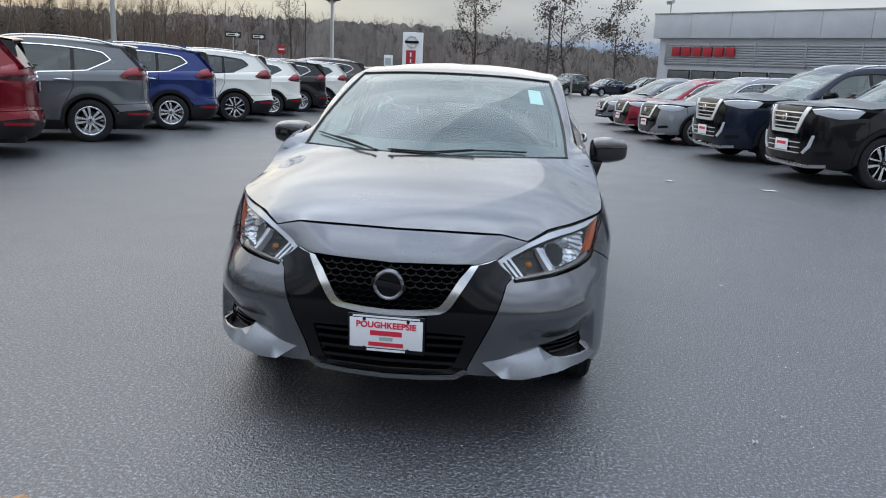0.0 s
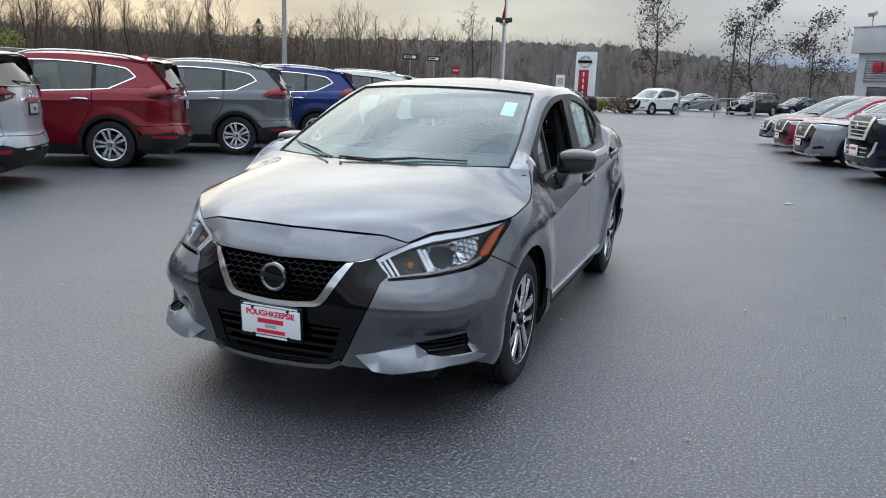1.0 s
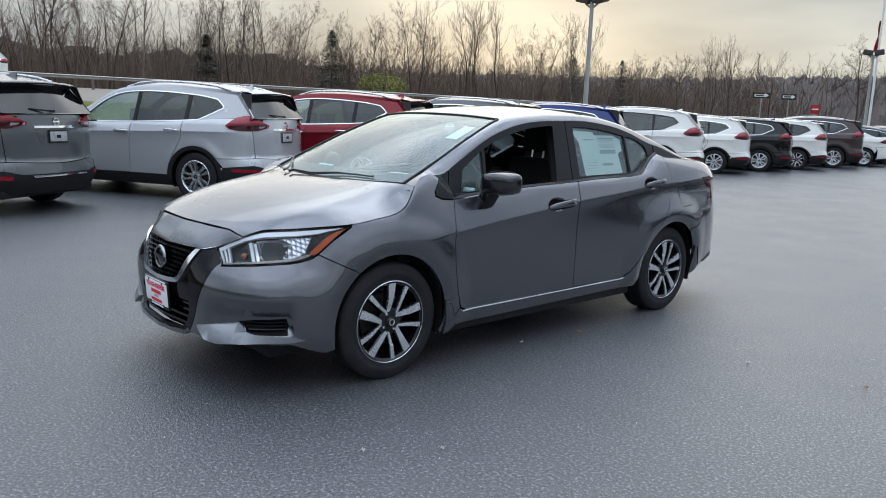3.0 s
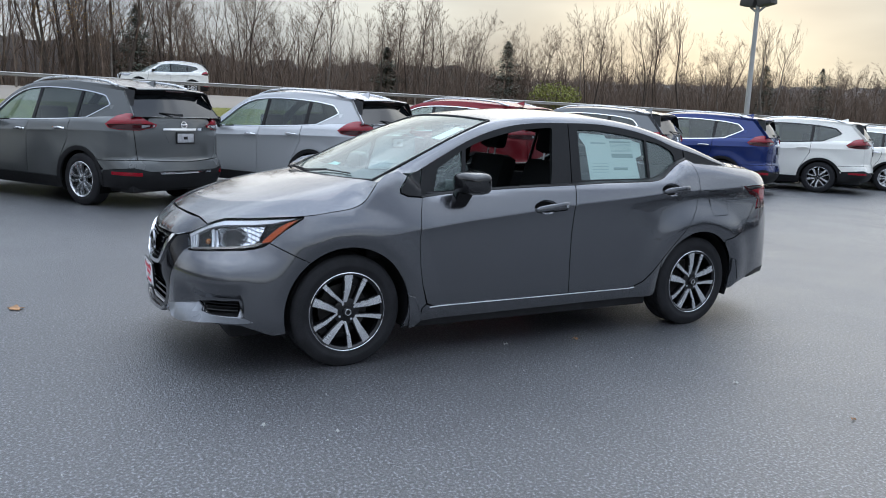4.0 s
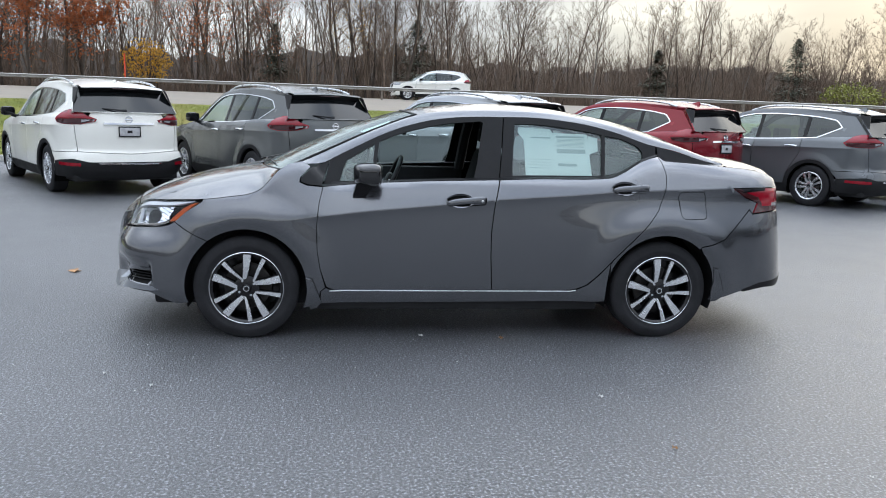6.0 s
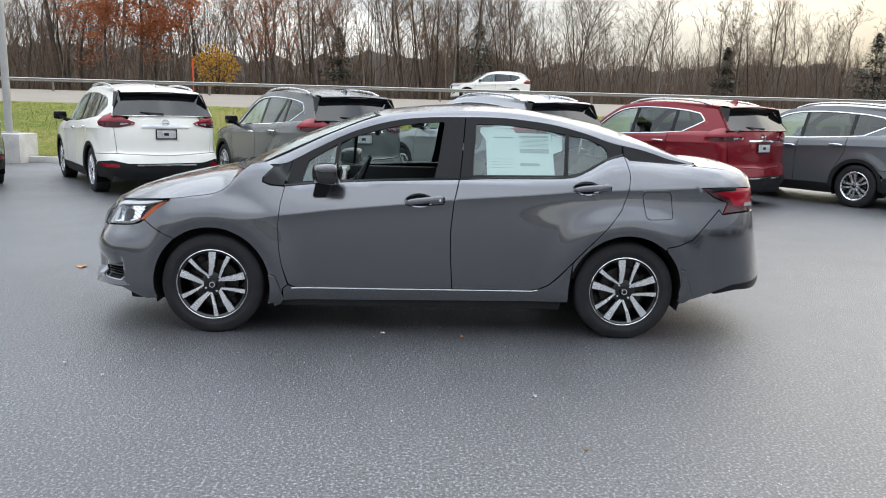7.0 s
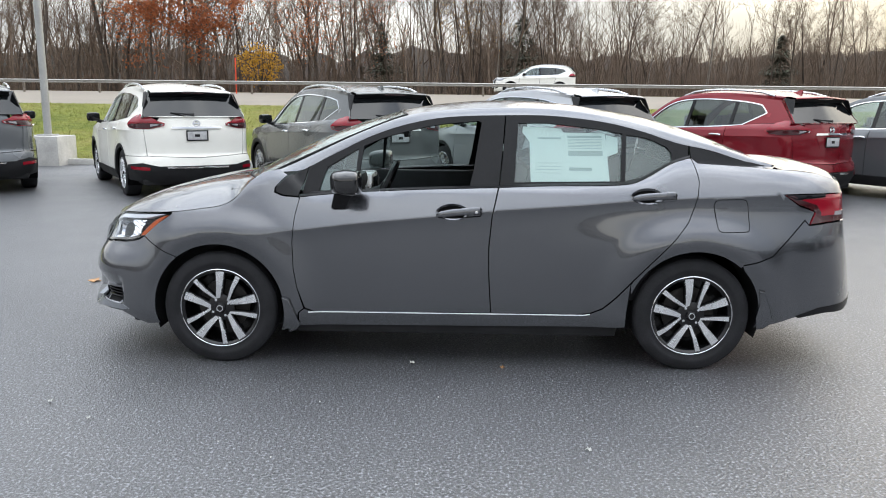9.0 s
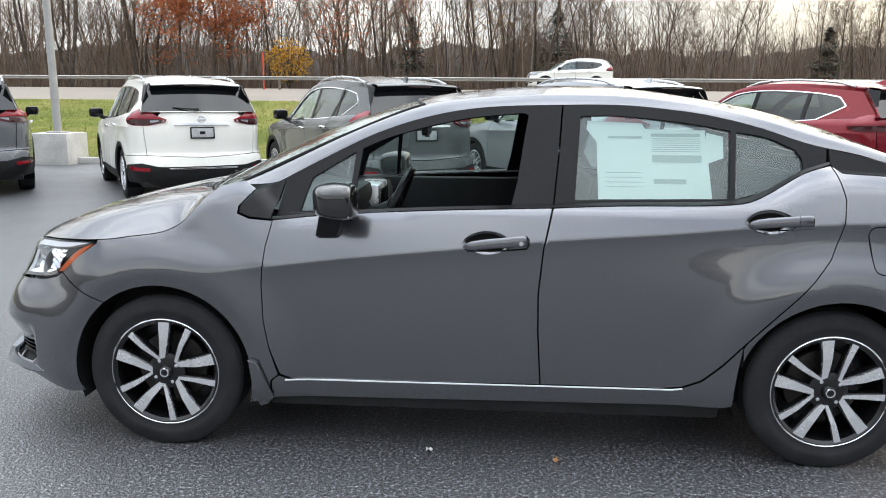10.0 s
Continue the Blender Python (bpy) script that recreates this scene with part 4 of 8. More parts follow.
        put("reverse_lens", panel([S(3.40, 0.882), R(0.71, 0.882), R(0.71, 0.862), S(3.395, 0.860)], K, 0.02, 0, lift=0.004), CLEARLAMP, rear_lamp)
    # ---- hood
    corner = F(0.568, 0.768)
    edge = [K.place(*p) for p in [corner, F(0.64, 0.792), F(0.70, 0.806), S(-0.54, 0.814), S(-0.42, 0.825), S(-0.30, 0.834)]] + [K.place(*p) for p in hood_line[1:]]
    edge = [p + Vector((-0.004, 0, 0.001)) for p in edge]
    front = [K.place(*F(x, z)) + Vector((0, 0.003, 0.002)) for x, z in [(-0.45, 0.792), (-0.2, 0.797), (0, 0.797), (0.2, 0.797), (0.45, 0.792)]]
    low = [Vector((-edge[0].x, *edge[0][1:]))] + front + [edge[0]]
    e = edge[-1]
    cowl = spline([(-e.x, e.y, e.z), (-0.63, 0.165, 1.013), (-0.42, 0.082, 1.012), (0, 0.015, 1.010), (0.42, 0.082, 1.012), (0.63, 0.165, 1.013), (e.x, e.y, e.z)], 6)

    left_edge = [Vector((-p.x, p.y, p.z)) for p in edge]
    flat = coons(low, cowl, left_edge, edge, 56, 40)[0]
    middle = [flat[j * 57 + 28] for j in range(41)]
    rise = [smooth_table([(-0.83, 0.745), (-0.765, 0.792), (-0.684, 0.836), (-0.6, 0.870), (-0.476, 0.910), (-0.351, 0.941), (-0.186, 0.977), (-0.02, 1.006), (0.1, 1.012)], p.y) - p.z for p in middle]
    rise = [max(0.0, r) * ease(0, 3, j) * (1 - ease(37, 40, j)) for j, r in enumerate(rise)]

    def hood_crown(u, v):
        q = abs(2 * u - 1)
        return lerp_table([(j / 40, r) for j, r in enumerate(rise)], v) * (1 - q**4.0)
    hood = coons(low, cowl, left_edge, edge, 56, 40, hood_crown)
    net = np.array([tuple(v) for v in hood[0]]).reshape(41, 57, 3)
    for _ in range(36):  # even out the sheet between its edges
        net[1:-1, 1:-1] = net[1:-1, 1:-1] * 0.5 + (net[:-2, 1:-1] + net[2:, 1:-1] + net[1:-1, :-2] + net[1:-1, 2:]) * 0.125
    for j in range(1, 40):  # the two creases that run from the cowl to the front corners
        v = j / 40
        for i in range(1, 56):
            d = abs(2 * i / 56 - 1) - (0.97 - 0.30 * v**0.8)
            net[j, i, 2] += 0.010 * math.exp(-math.hypot(d, 0.025) / (0.13 if d > 0 else 0.22)) * math.sin(math.pi * v) ** 0.7
    hood = ([Vector(p) for p in net.reshape(-1, 3).tolist()], hood[1])
    part("hood", hood, PAINT, car)
    part("hood_underside", ([v + Vector((0, 0.006, -0.02)) for v in hood[0]], hood[1]), SHUT, car)
    # ---- windscreen, roof, rear glass, boot lid
    E = [(0.665, 0.20, 1.012), (0.645, 0.45, 1.130), (0.60, 0.75, 1.266), (0.556, 1.03, 1.372), (0.535, 1.25, 1.405), (0.525, 1.55, 1.423), (0.525, 1.85, 1.420), (0.530, 2.08, 1.397), (0.545, 2.35, 1.345), (0.56, 2.62, 1.272), (0.575, 2.90, 1.178), (0.585, 3.10, 1.104)]
    inner = spline(E, 8)

    def cut(a, b):
        return [p for p in inner if a - 1e-6 <= p.y <= b + 1e-6]

    def flip(c):
        return [Vector((-p.x, p.y, p.z)) for p in c]
    pa, pb, pc, pd = inner[0], inner[24], inner[56], inner[-1]
    ws_low = spline([(-pa.x, pa.y, pa.z), (-0.4, 0.09, 1.008), (0, 0.035, 1.006), (0.4, 0.09, 1.008), tuple(pa)], 8)
    ws_top = spline([(-pb.x, pb.y, pb.z), (-0.3, 0.985, 1.388), (0, 0.97, 1.393), (0.3, 0.985, 1.388), tuple(pb)], 8)
    rg_top = spline([(-pc.x, pc.y, pc.z), (-0.3, 2.12, 1.414), (0, 2.135, 1.419), (0.3, 2.12, 1.414), tuple(pc)], 8)
    rg_low = spline([(-pd.x, pd.y, pd.z), (-0.3, 3.15, 1.11), (0, 3.16, 1.112), (0.3, 3.15, 1.11), tuple(pd)], 8)
    left, roof_l, rear_l = cut(pa.y, pb.y), cut(pb.y, pc.y), cut(pc.y, pd.y)

    def bulge(k):
        return lambda u, v: k * math.sin(math.pi * v) * (1 - (2 * u - 1) ** 2)
    wind = coons(ws_low, ws_top, flip(left), left, 32, 24, bulge(0.022))
    glass = part("windscreen", wind, SCREEN, car, "windscreen with pale green tint")
    glass.visible_shadow = False
    # rubber seal round the windscreen and black printed border
    part("windscreen_seal", merge(*[tube([p + Vector((0, -0.002, 0.002)) for p in c], 0.0065, 6) for c in (left, flip(left), ws_top, ws_low)]), TRIM, car, "black rubber windscreen seal")
    nu, nv = 32, 24
    border = [f for i, f in enumerate(wind[1]) if (i % nu) in (0, nu - 1) or i // nu < 3 or i // nu == nv - 1 or (i // nu >= nv - 3 and abs(i % nu - (nu - 1) / 2) < 3)]
    part("windscreen_border", ([v + Vector((0, 0.004, -0.004)) for v in wind[0]], border), TRIM, car)
    part("roof", coons(ws_top, rg_top, flip(roof_l), roof_l, 32, 32, bulge(0.016)), PAINT, car)
    rg = coons(rg_top, rg_low, flip(rear_l), rear_l, 24, 24, bulge(0.018))
    part("rear_window", rg, PRIVACY, car)
    deck_side = [K.place(*S(3.08, 1.104)), K.place(*S(3.2, 1.097)), K.place(*S(3.32, 1.083)), K.place(*S(3.42, 1.056)), K.place(*R(0.66, 1.012))]
    deck_low = spline([flip([deck_side[0]])[0], (-pd.x, pd.y, pd.z + 0.002), (0, 3.165, 1.114), (pd.x, pd.y, pd.z + 0.002), deck_side[0]], 8)
    deck_top = spline([flip([deck_side[-1]])[0], (-0.4, 3.515, 1.045), (0, 3.535, 1.050), (0.4, 3.515, 1.045), deck_side[-1]], 8)
    part("boot_lid", coons(deck_low, deck_top, flip(deck_side), deck_side, 24, 12, bulge(0.018)), PAINT, car)
    face_low = [K.place(*R(x, 0.983)) for x in (-0.64, -0.4, 0, 0.4, 0.64)]
    part("boot_edge", strip([deck_top, face_low], 24), PAINT, car)
    # roof rails between the door frames and the glass
    outer = [UPPER(y, z)[0] + Vector((0.004, 0, 0.001)) for y, z in drip]
    outer = [K.place(*S(0.186, 1.012)), K.place(*S(0.24, 1.048)), K.place(*S(0.32, 1.066)).lerp(UPPER(0.32, 1.035)[0], 0.3)] + [p for p in outer if p.y > 0.44]
    inner2 = [p + Vector((0, 0, 0.0)) for p in inner]
    n = 70
    a, b = resample(outer, n), resample(inner2, n)
    mid1 = [p.lerp(q, 0.33) + Vector((0.012, 0, 0.012)) * ease(2, 14, i) for i, (p, q) in enumerate(zip(a, b))]
    mid2 = [p.lerp(q, 0.66) + Vector((0.009, 0, 0.014)) * ease(2, 14, i) for i, (p, q) in enumerate(zip(a, b))]
    rail = strip([a, mid1, mid2, b], n)
    sided("roof_rail", (rail[0], [tuple(reversed(f)) for f in rail[1]]), PAINT, car)
    # ---- door frames, glass and trims
    tri = [(0.321, 0.955), (0.362, 0.938), (0.448, 0.930), (0.49, 1.080), (0.381, 1.037), (0.324, 0.980)]
    sided("corner_trim", panel(tri, sheet(lambda y, z: Vector((max(sedan_glass_x(y, z), K.place(K.sy(y), z).x) + 0.002, y, z))), 0.03, 0.002), TRIM, car, "black corner trim")
    q_glass = [(0.556, 0.958), (0.575, 1.020), (0.594, 1.072)] + curve2([(0.602, 1.086), (0.68, 1.133), (0.768, 1.185)], 3) + [(0.745, 0.964)]
    main_glass = curve2([(0.798, 1.199), (0.905, 1.244), (1.06, 1.288), (1.225, 1.322), (1.43, 1.342)], 4) + [(1.447, 1.334), (1.429, 1.226), (1.407, 1.084), (1.385, 0.994), (1.086, 0.978), (0.765, 0.966)]
    frame_f = [(0.458, 0.932)] + [(y, z + 0.004) for y, z in belt if 0.47 < y < 1.54] + [(1.547, 0.997), (1.566, 1.19), (1.579, 1.374)] + [(y, z) for y, z in drip if 0.495 < y < 1.575][::-1] + [(0.493, 1.081)]
    frames = sided("door_frame", panel(frame_f, UPPER, 0.035, 0.0015, holes=[q_glass, main_glass], lip=0.014, lift=0.006), TRIM, car, "satin black window frame")
    r_glass = curve2([(1.652, 1.333), (1.80, 1.334), (1.971, 1.319), (2.10, 1.303), (2.226, 1.281)], 3) + [(2.215, 1.028), (1.632, 1.018)]
    r_quarter = curve2([(2.250, 1.276), (2.367, 1.256), (2.470, 1.212)], 3) + [(2.496, 1.180), (2.500, 1.140), (2.43, 1.095), (2.343, 1.055), (2.240, 1.028)]
    frame_r = [(1.551, 0.997)] + [(y, z + 0.004) for y, z in belt if 1.56 < y < 2.58] + [(2.590, 1.160), (2.594, 1.221)] + [(y, z) for y, z in drip if 1.585 < y < 2.59][::-1] + [(1.583, 1.374), (1.570, 1.19)]
    sided("door_frame", panel(frame_r, UPPER, 0.035, 0.0015, holes=[r_glass, r_quarter], lip=0.014, lift=0.006), TRIM, car, "satin black window frame")
    for g, nm in ((q_glass, "front_quarter_glass"), (r_glass, "rear_door_glass"), (r_quarter, "rear_quarter_glass")):
        for ob in sided(nm, panel(g, UPPER, 0.05, -0.004, lip=0, lift=-0.006), GLASS_SIDE, car):
            ob.visible_shadow = False
    far = part("front_door_glass", mirror(panel(main_glass, UPPER, 0.05, -0.004, lip=0, lift=-0.006)), GLASS_SIDE, car)
    far.visible_shadow = False
    c_trim = [(2.600, 1.219), (2.716, 1.196), (2.903, 1.143), (3.045, 1.110), (2.997, 1.103), (2.794, 1.122), (2.629, 1.131), (2.604, 1.162)]
    sided("pillar_trim", panel(c_trim, sheet(lambda y, z: Vector((sedan_glass_x(y, z) + 0.007, y, z))), 0.04, 0.001, lip=0.02), TRIM, car)
    ledge_o = [K.place(*S(y, z)) + Vector((0.001, 0, 0.002)) for y, z in belt]
    ledge_i = [UPPER(y, z + 0.006)[0] for y, z in belt]
    sided("belt_moulding", strip([ledge_o, [p.lerp(q, 0.4) + Vector((0, 0, 0.008)) for p, q in zip(ledge_o, ledge_i)], ledge_i], 60), TRIM, car)
    ledge_o = [K.place(*S(y, z)) for y, z in [(2.60, 1.158), (2.629, 1.133), (2.794, 1.124), (2.9, 1.117), (3.05, 1.106)]]
    ledge_i = [Vector((sedan_glass_x(y, z) - 0.01, y, z + 0.006)) for y, z in [(2.60, 1.158), (2.629, 1.135), (2.794, 1.126), (2.9, 1.119), (3.08, 1.108)]]
    sided("shoulder", strip([ledge_o, ledge_i], 20), PAINT, car)
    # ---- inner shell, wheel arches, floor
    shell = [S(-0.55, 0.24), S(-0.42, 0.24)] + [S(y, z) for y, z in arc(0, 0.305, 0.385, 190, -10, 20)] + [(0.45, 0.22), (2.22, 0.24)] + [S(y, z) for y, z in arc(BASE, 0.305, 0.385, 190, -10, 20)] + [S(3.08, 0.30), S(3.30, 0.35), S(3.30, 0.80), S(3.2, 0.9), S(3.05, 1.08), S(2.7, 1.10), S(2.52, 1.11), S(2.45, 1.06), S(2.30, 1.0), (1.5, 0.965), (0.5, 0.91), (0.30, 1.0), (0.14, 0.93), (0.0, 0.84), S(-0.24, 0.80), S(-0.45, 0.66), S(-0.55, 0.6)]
    # near-black sheet that puts shade behind the panel gaps
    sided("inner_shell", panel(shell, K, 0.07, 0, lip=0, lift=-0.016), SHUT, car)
    for ay in (0.0, BASE):
        liner = [(0.60 + (0.23 if k else 0), y, z) for k in (0, 1) for y, z in arc(ay, 0.305, 0.372, 200, -20, 24)]
        vs = [Vector(p) for p in liner]
        fs = [(i, i + 1, i + 26, i + 25) for i in range(24)]
        cap = len(vs)
        vs.append(Vector((0.60, ay, 0.305)))
        fs += [(i, i + 1, cap) for i in range(24)]
        sided("wheel_liner", (vs, fs), CLAD, car)
    under = boxed((-0.61, -0.60, 0.145), (0.61, 2.90, 0.26), 0.03)
    for x0, x1 in ((-0.80, -0.60), (0.60, 0.80)):
        box(under, (x0, 0.42, 0.16), (x1, 2.22, 0.26), 0.02)
    part("underbody", under, CLAD, car)
    # near-black boxes added to stand for the shade inside nose and boot
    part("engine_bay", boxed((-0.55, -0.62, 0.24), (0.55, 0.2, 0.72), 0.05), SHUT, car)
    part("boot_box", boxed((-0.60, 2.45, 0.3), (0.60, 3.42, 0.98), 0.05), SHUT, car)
    # flaps behind the wheels
    flap = [(0.36, 0.375), (0.395, 0.365), (0.425, 0.29), (0.449, 0.222), (0.42, 0.185), (0.385, 0.168), (0.375, 0.25)]
    flap_r = [(2.968, 0.456), (2.999, 0.447), (3.03, 0.375), (3.055, 0.300), (3.045, 0.262), (3.02, 0.238), (2.988, 0.230), (2.975, 0.30), (2.985, 0.38)]
    for f in (flap, flap_r):
        sided("mud_flap", panel([S(*p) for p in f], K, 0.02, 0, lip=0.03, lift=0.012), PAINT, car)
        rim = [K.place(*S(*p)) + K(*S(*p))[1] * 0.014 for p in f[:4]]
        sided("flap_edge", tube(rim, [0.003, 0.004, 0.004, 0.003], 6), PAINT, car)
    # wheels: the spokes stand as the frames of the walk show them
    for y, spin in ((0.0, -15.0), (BASE, -7.0)):
        build_wheel(car, 0.842, y, 0.318, 0.2175, 0.103, "machined", spin, 1, True, RISE)
        build_wheel(car, -0.842, y, 0.318, 0.2175, 0.103, "machined", -spin, -1, True, RISE)
    # ---- handles: a bowl sunk into each door, with a bar across it
    for (y0, y1, z0, z1), cup in zip(HANDLES, cups):
        ym, zm = (y0 + y1) / 2 - 0.035, (z0 + z1) / 2 + 0.006

        def hollow(s, z):
            p, n = K(s, z)
            q = ((s - K.sy(ym)) / 0.098) ** 2 + ((z - zm) / 0.046) ** 2
            return p - n * (0.034 * max(0.0, 1 - q) ** 0.7 + 0.001), n
        sided("handle_cup", panel(cup, hollow, 0.009, -0.001, lip=0)[:2], PAINT, car)
        p0, p1 = K(*S(y0 + 0.015, z0)), K(*S(y1 - 0.02, z1))
        rows = []
        for t, out, hh in ((-0.06, 0.004, 0.008), (-0.03, 0.012, 0.013), (0.08, 0.022, 0.018), (0.30, 0.030, 0.0195), (0.6, 0.033, 0.020), (0.78, 0.033, 0.021)):
            rows.append((t, out, hh))
        block = [(0.79, 0.0335, 0.0215), (0.97, 0.032, 0.0215), (1.03, 0.026, 0.019), (1.06, 0.004, 0.016)]
        for nm, list_, mat in (("door_handle", rows, PAINT), ("handle_end", block, PAINT)):
            rings = []
            for t, out, hh in list_:
                c0 = p0[0].lerp(p1[0], t)
                rings.append([c0 + p0[1] * (out - 0.006 + 0.011 * math.copysign(abs(math.cos(a)) ** 0.6, math.cos(a)) - 0.004 * math.sin(a)) + Vector((0, 0, hh * math.copysign(abs(math.sin(a)) ** 0.7, math.sin(a)))) for a in [2 * math.pi * i / 16 for i in range(16)]])
            vs = [p for r in rings for p in r]
            fs = [(i * 16 + k, i * 16 + (k + 1) % 16, (i + 1) * 16 + (k + 1) % 16, (i + 1) * 16 + k) for i in range(len(rings) - 1) for k in range(16)]
            fs += [tuple(range(16))[::-1], tuple(range(len(vs) - 16, len(vs)))]
            sided(nm, (vs, fs), mat, car)
        rim_c = [K(s, z)[0] + K(s, z)[1] * 0.0005 for s, z in cup + cup[:1]]
        sided("handle_rim", tube(rim_c, 0.0022, 5, False), PAINT, car)
        q0, q1 = K(*S(y0 + 0.004, z0)), K(*S(y1 - 0.004, z1))
        gap = [q0[0].lerp(q1[0], t) + q0[1] * 0.0015 + Vector((0, 0, dz)) for t, dz in ((-0.01, 0.0), (0.05, -0.017), (0.6, -0.0245), (0.97, -0.0235), (1.005, -0.012), (1.005, 0.012), (0.97, 0.0235), (0.6, 0.0245), (0.05, 0.017), (-0.01, 0.0))]
        sided("handle_gap", tube(gap, 0.0028, 5, False), SHUT, car)
    lock, ln = K(*S(1.425, 0.862))
    part("key_cylinder", ([Matrix.Translation(lock + ln * 0.036) @ v for v in lathe([(0, 0.002), (0.008, 0.001), (0.009, -0.004)], 16)[0]], lathe([(0, 0.002), (0.008, 0.001), (0.009, -0.004)], 16)[1]), CHROME, car)
    # ---- mirrors
    for side in (1, -1):
        bm = bmesh.new()
        vs = box(bm, (0.0, 0.0, 0.0), (1, 1, 1), 0.0)
        bmesh.ops.subdivide_edges(bm, edges=bm.edges[:], cuts=7, use_grid_fill=True)
        for v in bm.verts:
            u, t, w = v.co
            q = Vector((u - 0.5, t - 0.5, w - 0.5)) * 2
            m4 = (abs(q.x) ** 4.6 + abs(q.y) ** 4.6 + abs(q.z) ** 4.6) ** (1 / 4.6)
            q /= max(1e-6, m4 / max(abs(q.x), abs(q.y), abs(q.z)))
            taper = 1 - 0.20 * max(0, q.x)
            x = 0.805 + (q.x + 1) / 2 * 0.205
            y = 0.712 + q.y * 0.086 * (1 - 0.25 * max(0, q.x)) + 0.030 * (q.x + 1) / 2
            z = 1.018 + 0.004 * q.x + q.z * 0.071 * taper * (1 - 0.18 * max(0, -q.y))
            v.co = (side * x, y, z)
        if side < 0:
            bmesh.ops.reverse_faces(bm, faces=bm.faces[:])
        mir = part("door_mirror", bm, MIRROR_BLACK, car, "black door mirror")
        foot = bmesh.new()
        box(foot, (0, 0, 0), (1, 1, 1), 0.12)
        for v in foot.verts:
            u, t, w = v.co
            v.co = ((0.775 + 0.075 * u + 0.03 * w) * side, 0.632 + 0.025 * w + t * (0.085 + 0.02 * w), 0.872 + 0.095 * w)
        part("mirror_arm", foot, BLACK_GLOSS, mir)
        part("mirror_glass", boxed((0.825 * side, 0.788, 0.968) if side > 0 else (-0.99, 0.788, 0.968), (0.99, 0.793, 1.062) if side > 0 else (-0.825, 0.793, 1.062), 0.002), CHROME, mir)
        cap = tube([(0.815 * side, 0.655, 1.004), (0.90 * side, 0.652, 1.006), (0.985 * side, 0.685, 1.008)], 0.0035, 6)
        part("mirror_seam", cap, SHUT, mir)
    # ---- wipers, aerial, cowl
    part("cowl", strip([[p + Vector((0, -0.03, -0.025)) for p in cowl], [p + Vector((0, 0.03, -0.02)) for p in ws_low]], 30), CLAD, car)

    def on_glass(u, v, up):
        i, j = u * nu, v * nv
        return wind[0][int(round(j)) * (nu + 1) + int(round(i))] + Vector((0, -0.4, 1)).normalized() * up
    for pts in (((0.36, 0.0), (0.50, 0.02), (0.66, 0.035), (0.84, 0.04)), ((0.30, 0.0), (0.22, 0.04), (0.13, 0.085), (0.04, 0.125))):
        line = [on_glass(u, v, 0.010) for u, v in pts]
        wiper = part("wiper", tube(spline([tuple(p) for p in line], 5), 0.0042, 6), TRIM, car, "black windscreen wiper")
        part("wiper_arm", tube([line[0] + Vector((0, -0.06, 0.004)), line[0] + Vector((-0.03, -0.02, 0.010)), line[1] + Vector((0, 0, 0.008)), line[2] + Vector((0, 0, 0.006))], [0.008, 0.006, 0.004, 0.003], 6), TRIM, wiper)
    # ---- dealer plate on the front
    c, n = K(*F(0, 0.418))
    at = Matrix.Translation(c + n * 0.016) @ pose(0, 0, 0, 4, 0, 0)
    plate = part("dealer_plate", boxed((-0.150, -0.006, -0.076), (0.150, 0.006, 0.076), 0.004, at), TRIM, car, "white dealer plate with red print in a black frame")
    part("plate_face", boxed((-0.142, -0.008, -0.058), (0.142, -0.005, 0.062), 0.002, at), PLATE_WHITE, plate)
    words = bpy.data.curves.new("plate_word", "FONT")
    words.body, words.size, words.align_x, words.extrude = "POUGHKEEPSIE", 0.034, "CENTER", 0.0004
    words.materials.append(RED_INK)
    words.offset = 0.0012
    w = new("plate_word", words)
    w.parent = plate
    w.matrix_local = at @ pose(0, -0.0088, 0.026, 90, 0, 0)
    for x0, x1, z0, z1, mat in ((-0.062, 0.062, -0.006, 0.014, RED_INK), (-0.026, 0.026, -0.026, -0.012, INK), (-0.068, 0.068, -0.050, -0.034, RED_INK)):
        part("print_bar", boxed((x0, -0.0095, z0), (x1, -0.0075, z1), 0.0, at), mat, plate)
    part("frame_print", boxed((-0.075, -0.0075, -0.0715), (0.075, -0.0055, -0.0625), 0.0, at), PLATE_WHITE, plate)
    part("frame_print", boxed((-0.13, -0.0075, 0.066), (0.13, -0.0055, 0.073), 0.0, at), PLATE_WHITE, plate)
    for x in (-0.085, 0.085):
        for z in (0.058, -0.060):
            v, f = lathe([(0, -0.0), (0.006, -0.002), (0.0075, -0.006)], 12)
            turn = at @ Matrix.Translation((x, -0.012, z)) @ pose(0, 0, 0, 0, 0, -90)
            part("plate_screw", ([turn @ p for p in v], f), RIMBLACK, plate)
    # ---- cabin
    part("floor_pan", boxed((-0.70, 0.35, 0.26), (0.70, 2.9, 0.34), 0.02), CLAD, car)
    dash = bmesh.new()
    box(dash, (-0.68, 0.16, 0.55), (0.68, 0.74, 0.955), 0.06)
    part("dashboard", dash, DASH, car)
    part("dash_top", strip([[p + Vector((0, 0.02, -0.03)) for p in ws_low], [Vector((x * 1.02, 0.50, 0.955 - 0.02 * abs(x))) for x in (-0.66, -0.4, 0, 0.4, 0.66)], [Vector((x * 1.02, 0.74, 0.90)) for x in (-0.66, -0.4, 0, 0.4, 0.66)]], 24), DASH, car)
    stack = part("console", boxed((-0.13, 0.66, 0.62), (0.15, 0.78, 1.0), 0.02, pose(0, 0, 0)), SATIN, car, "silver centre stack")
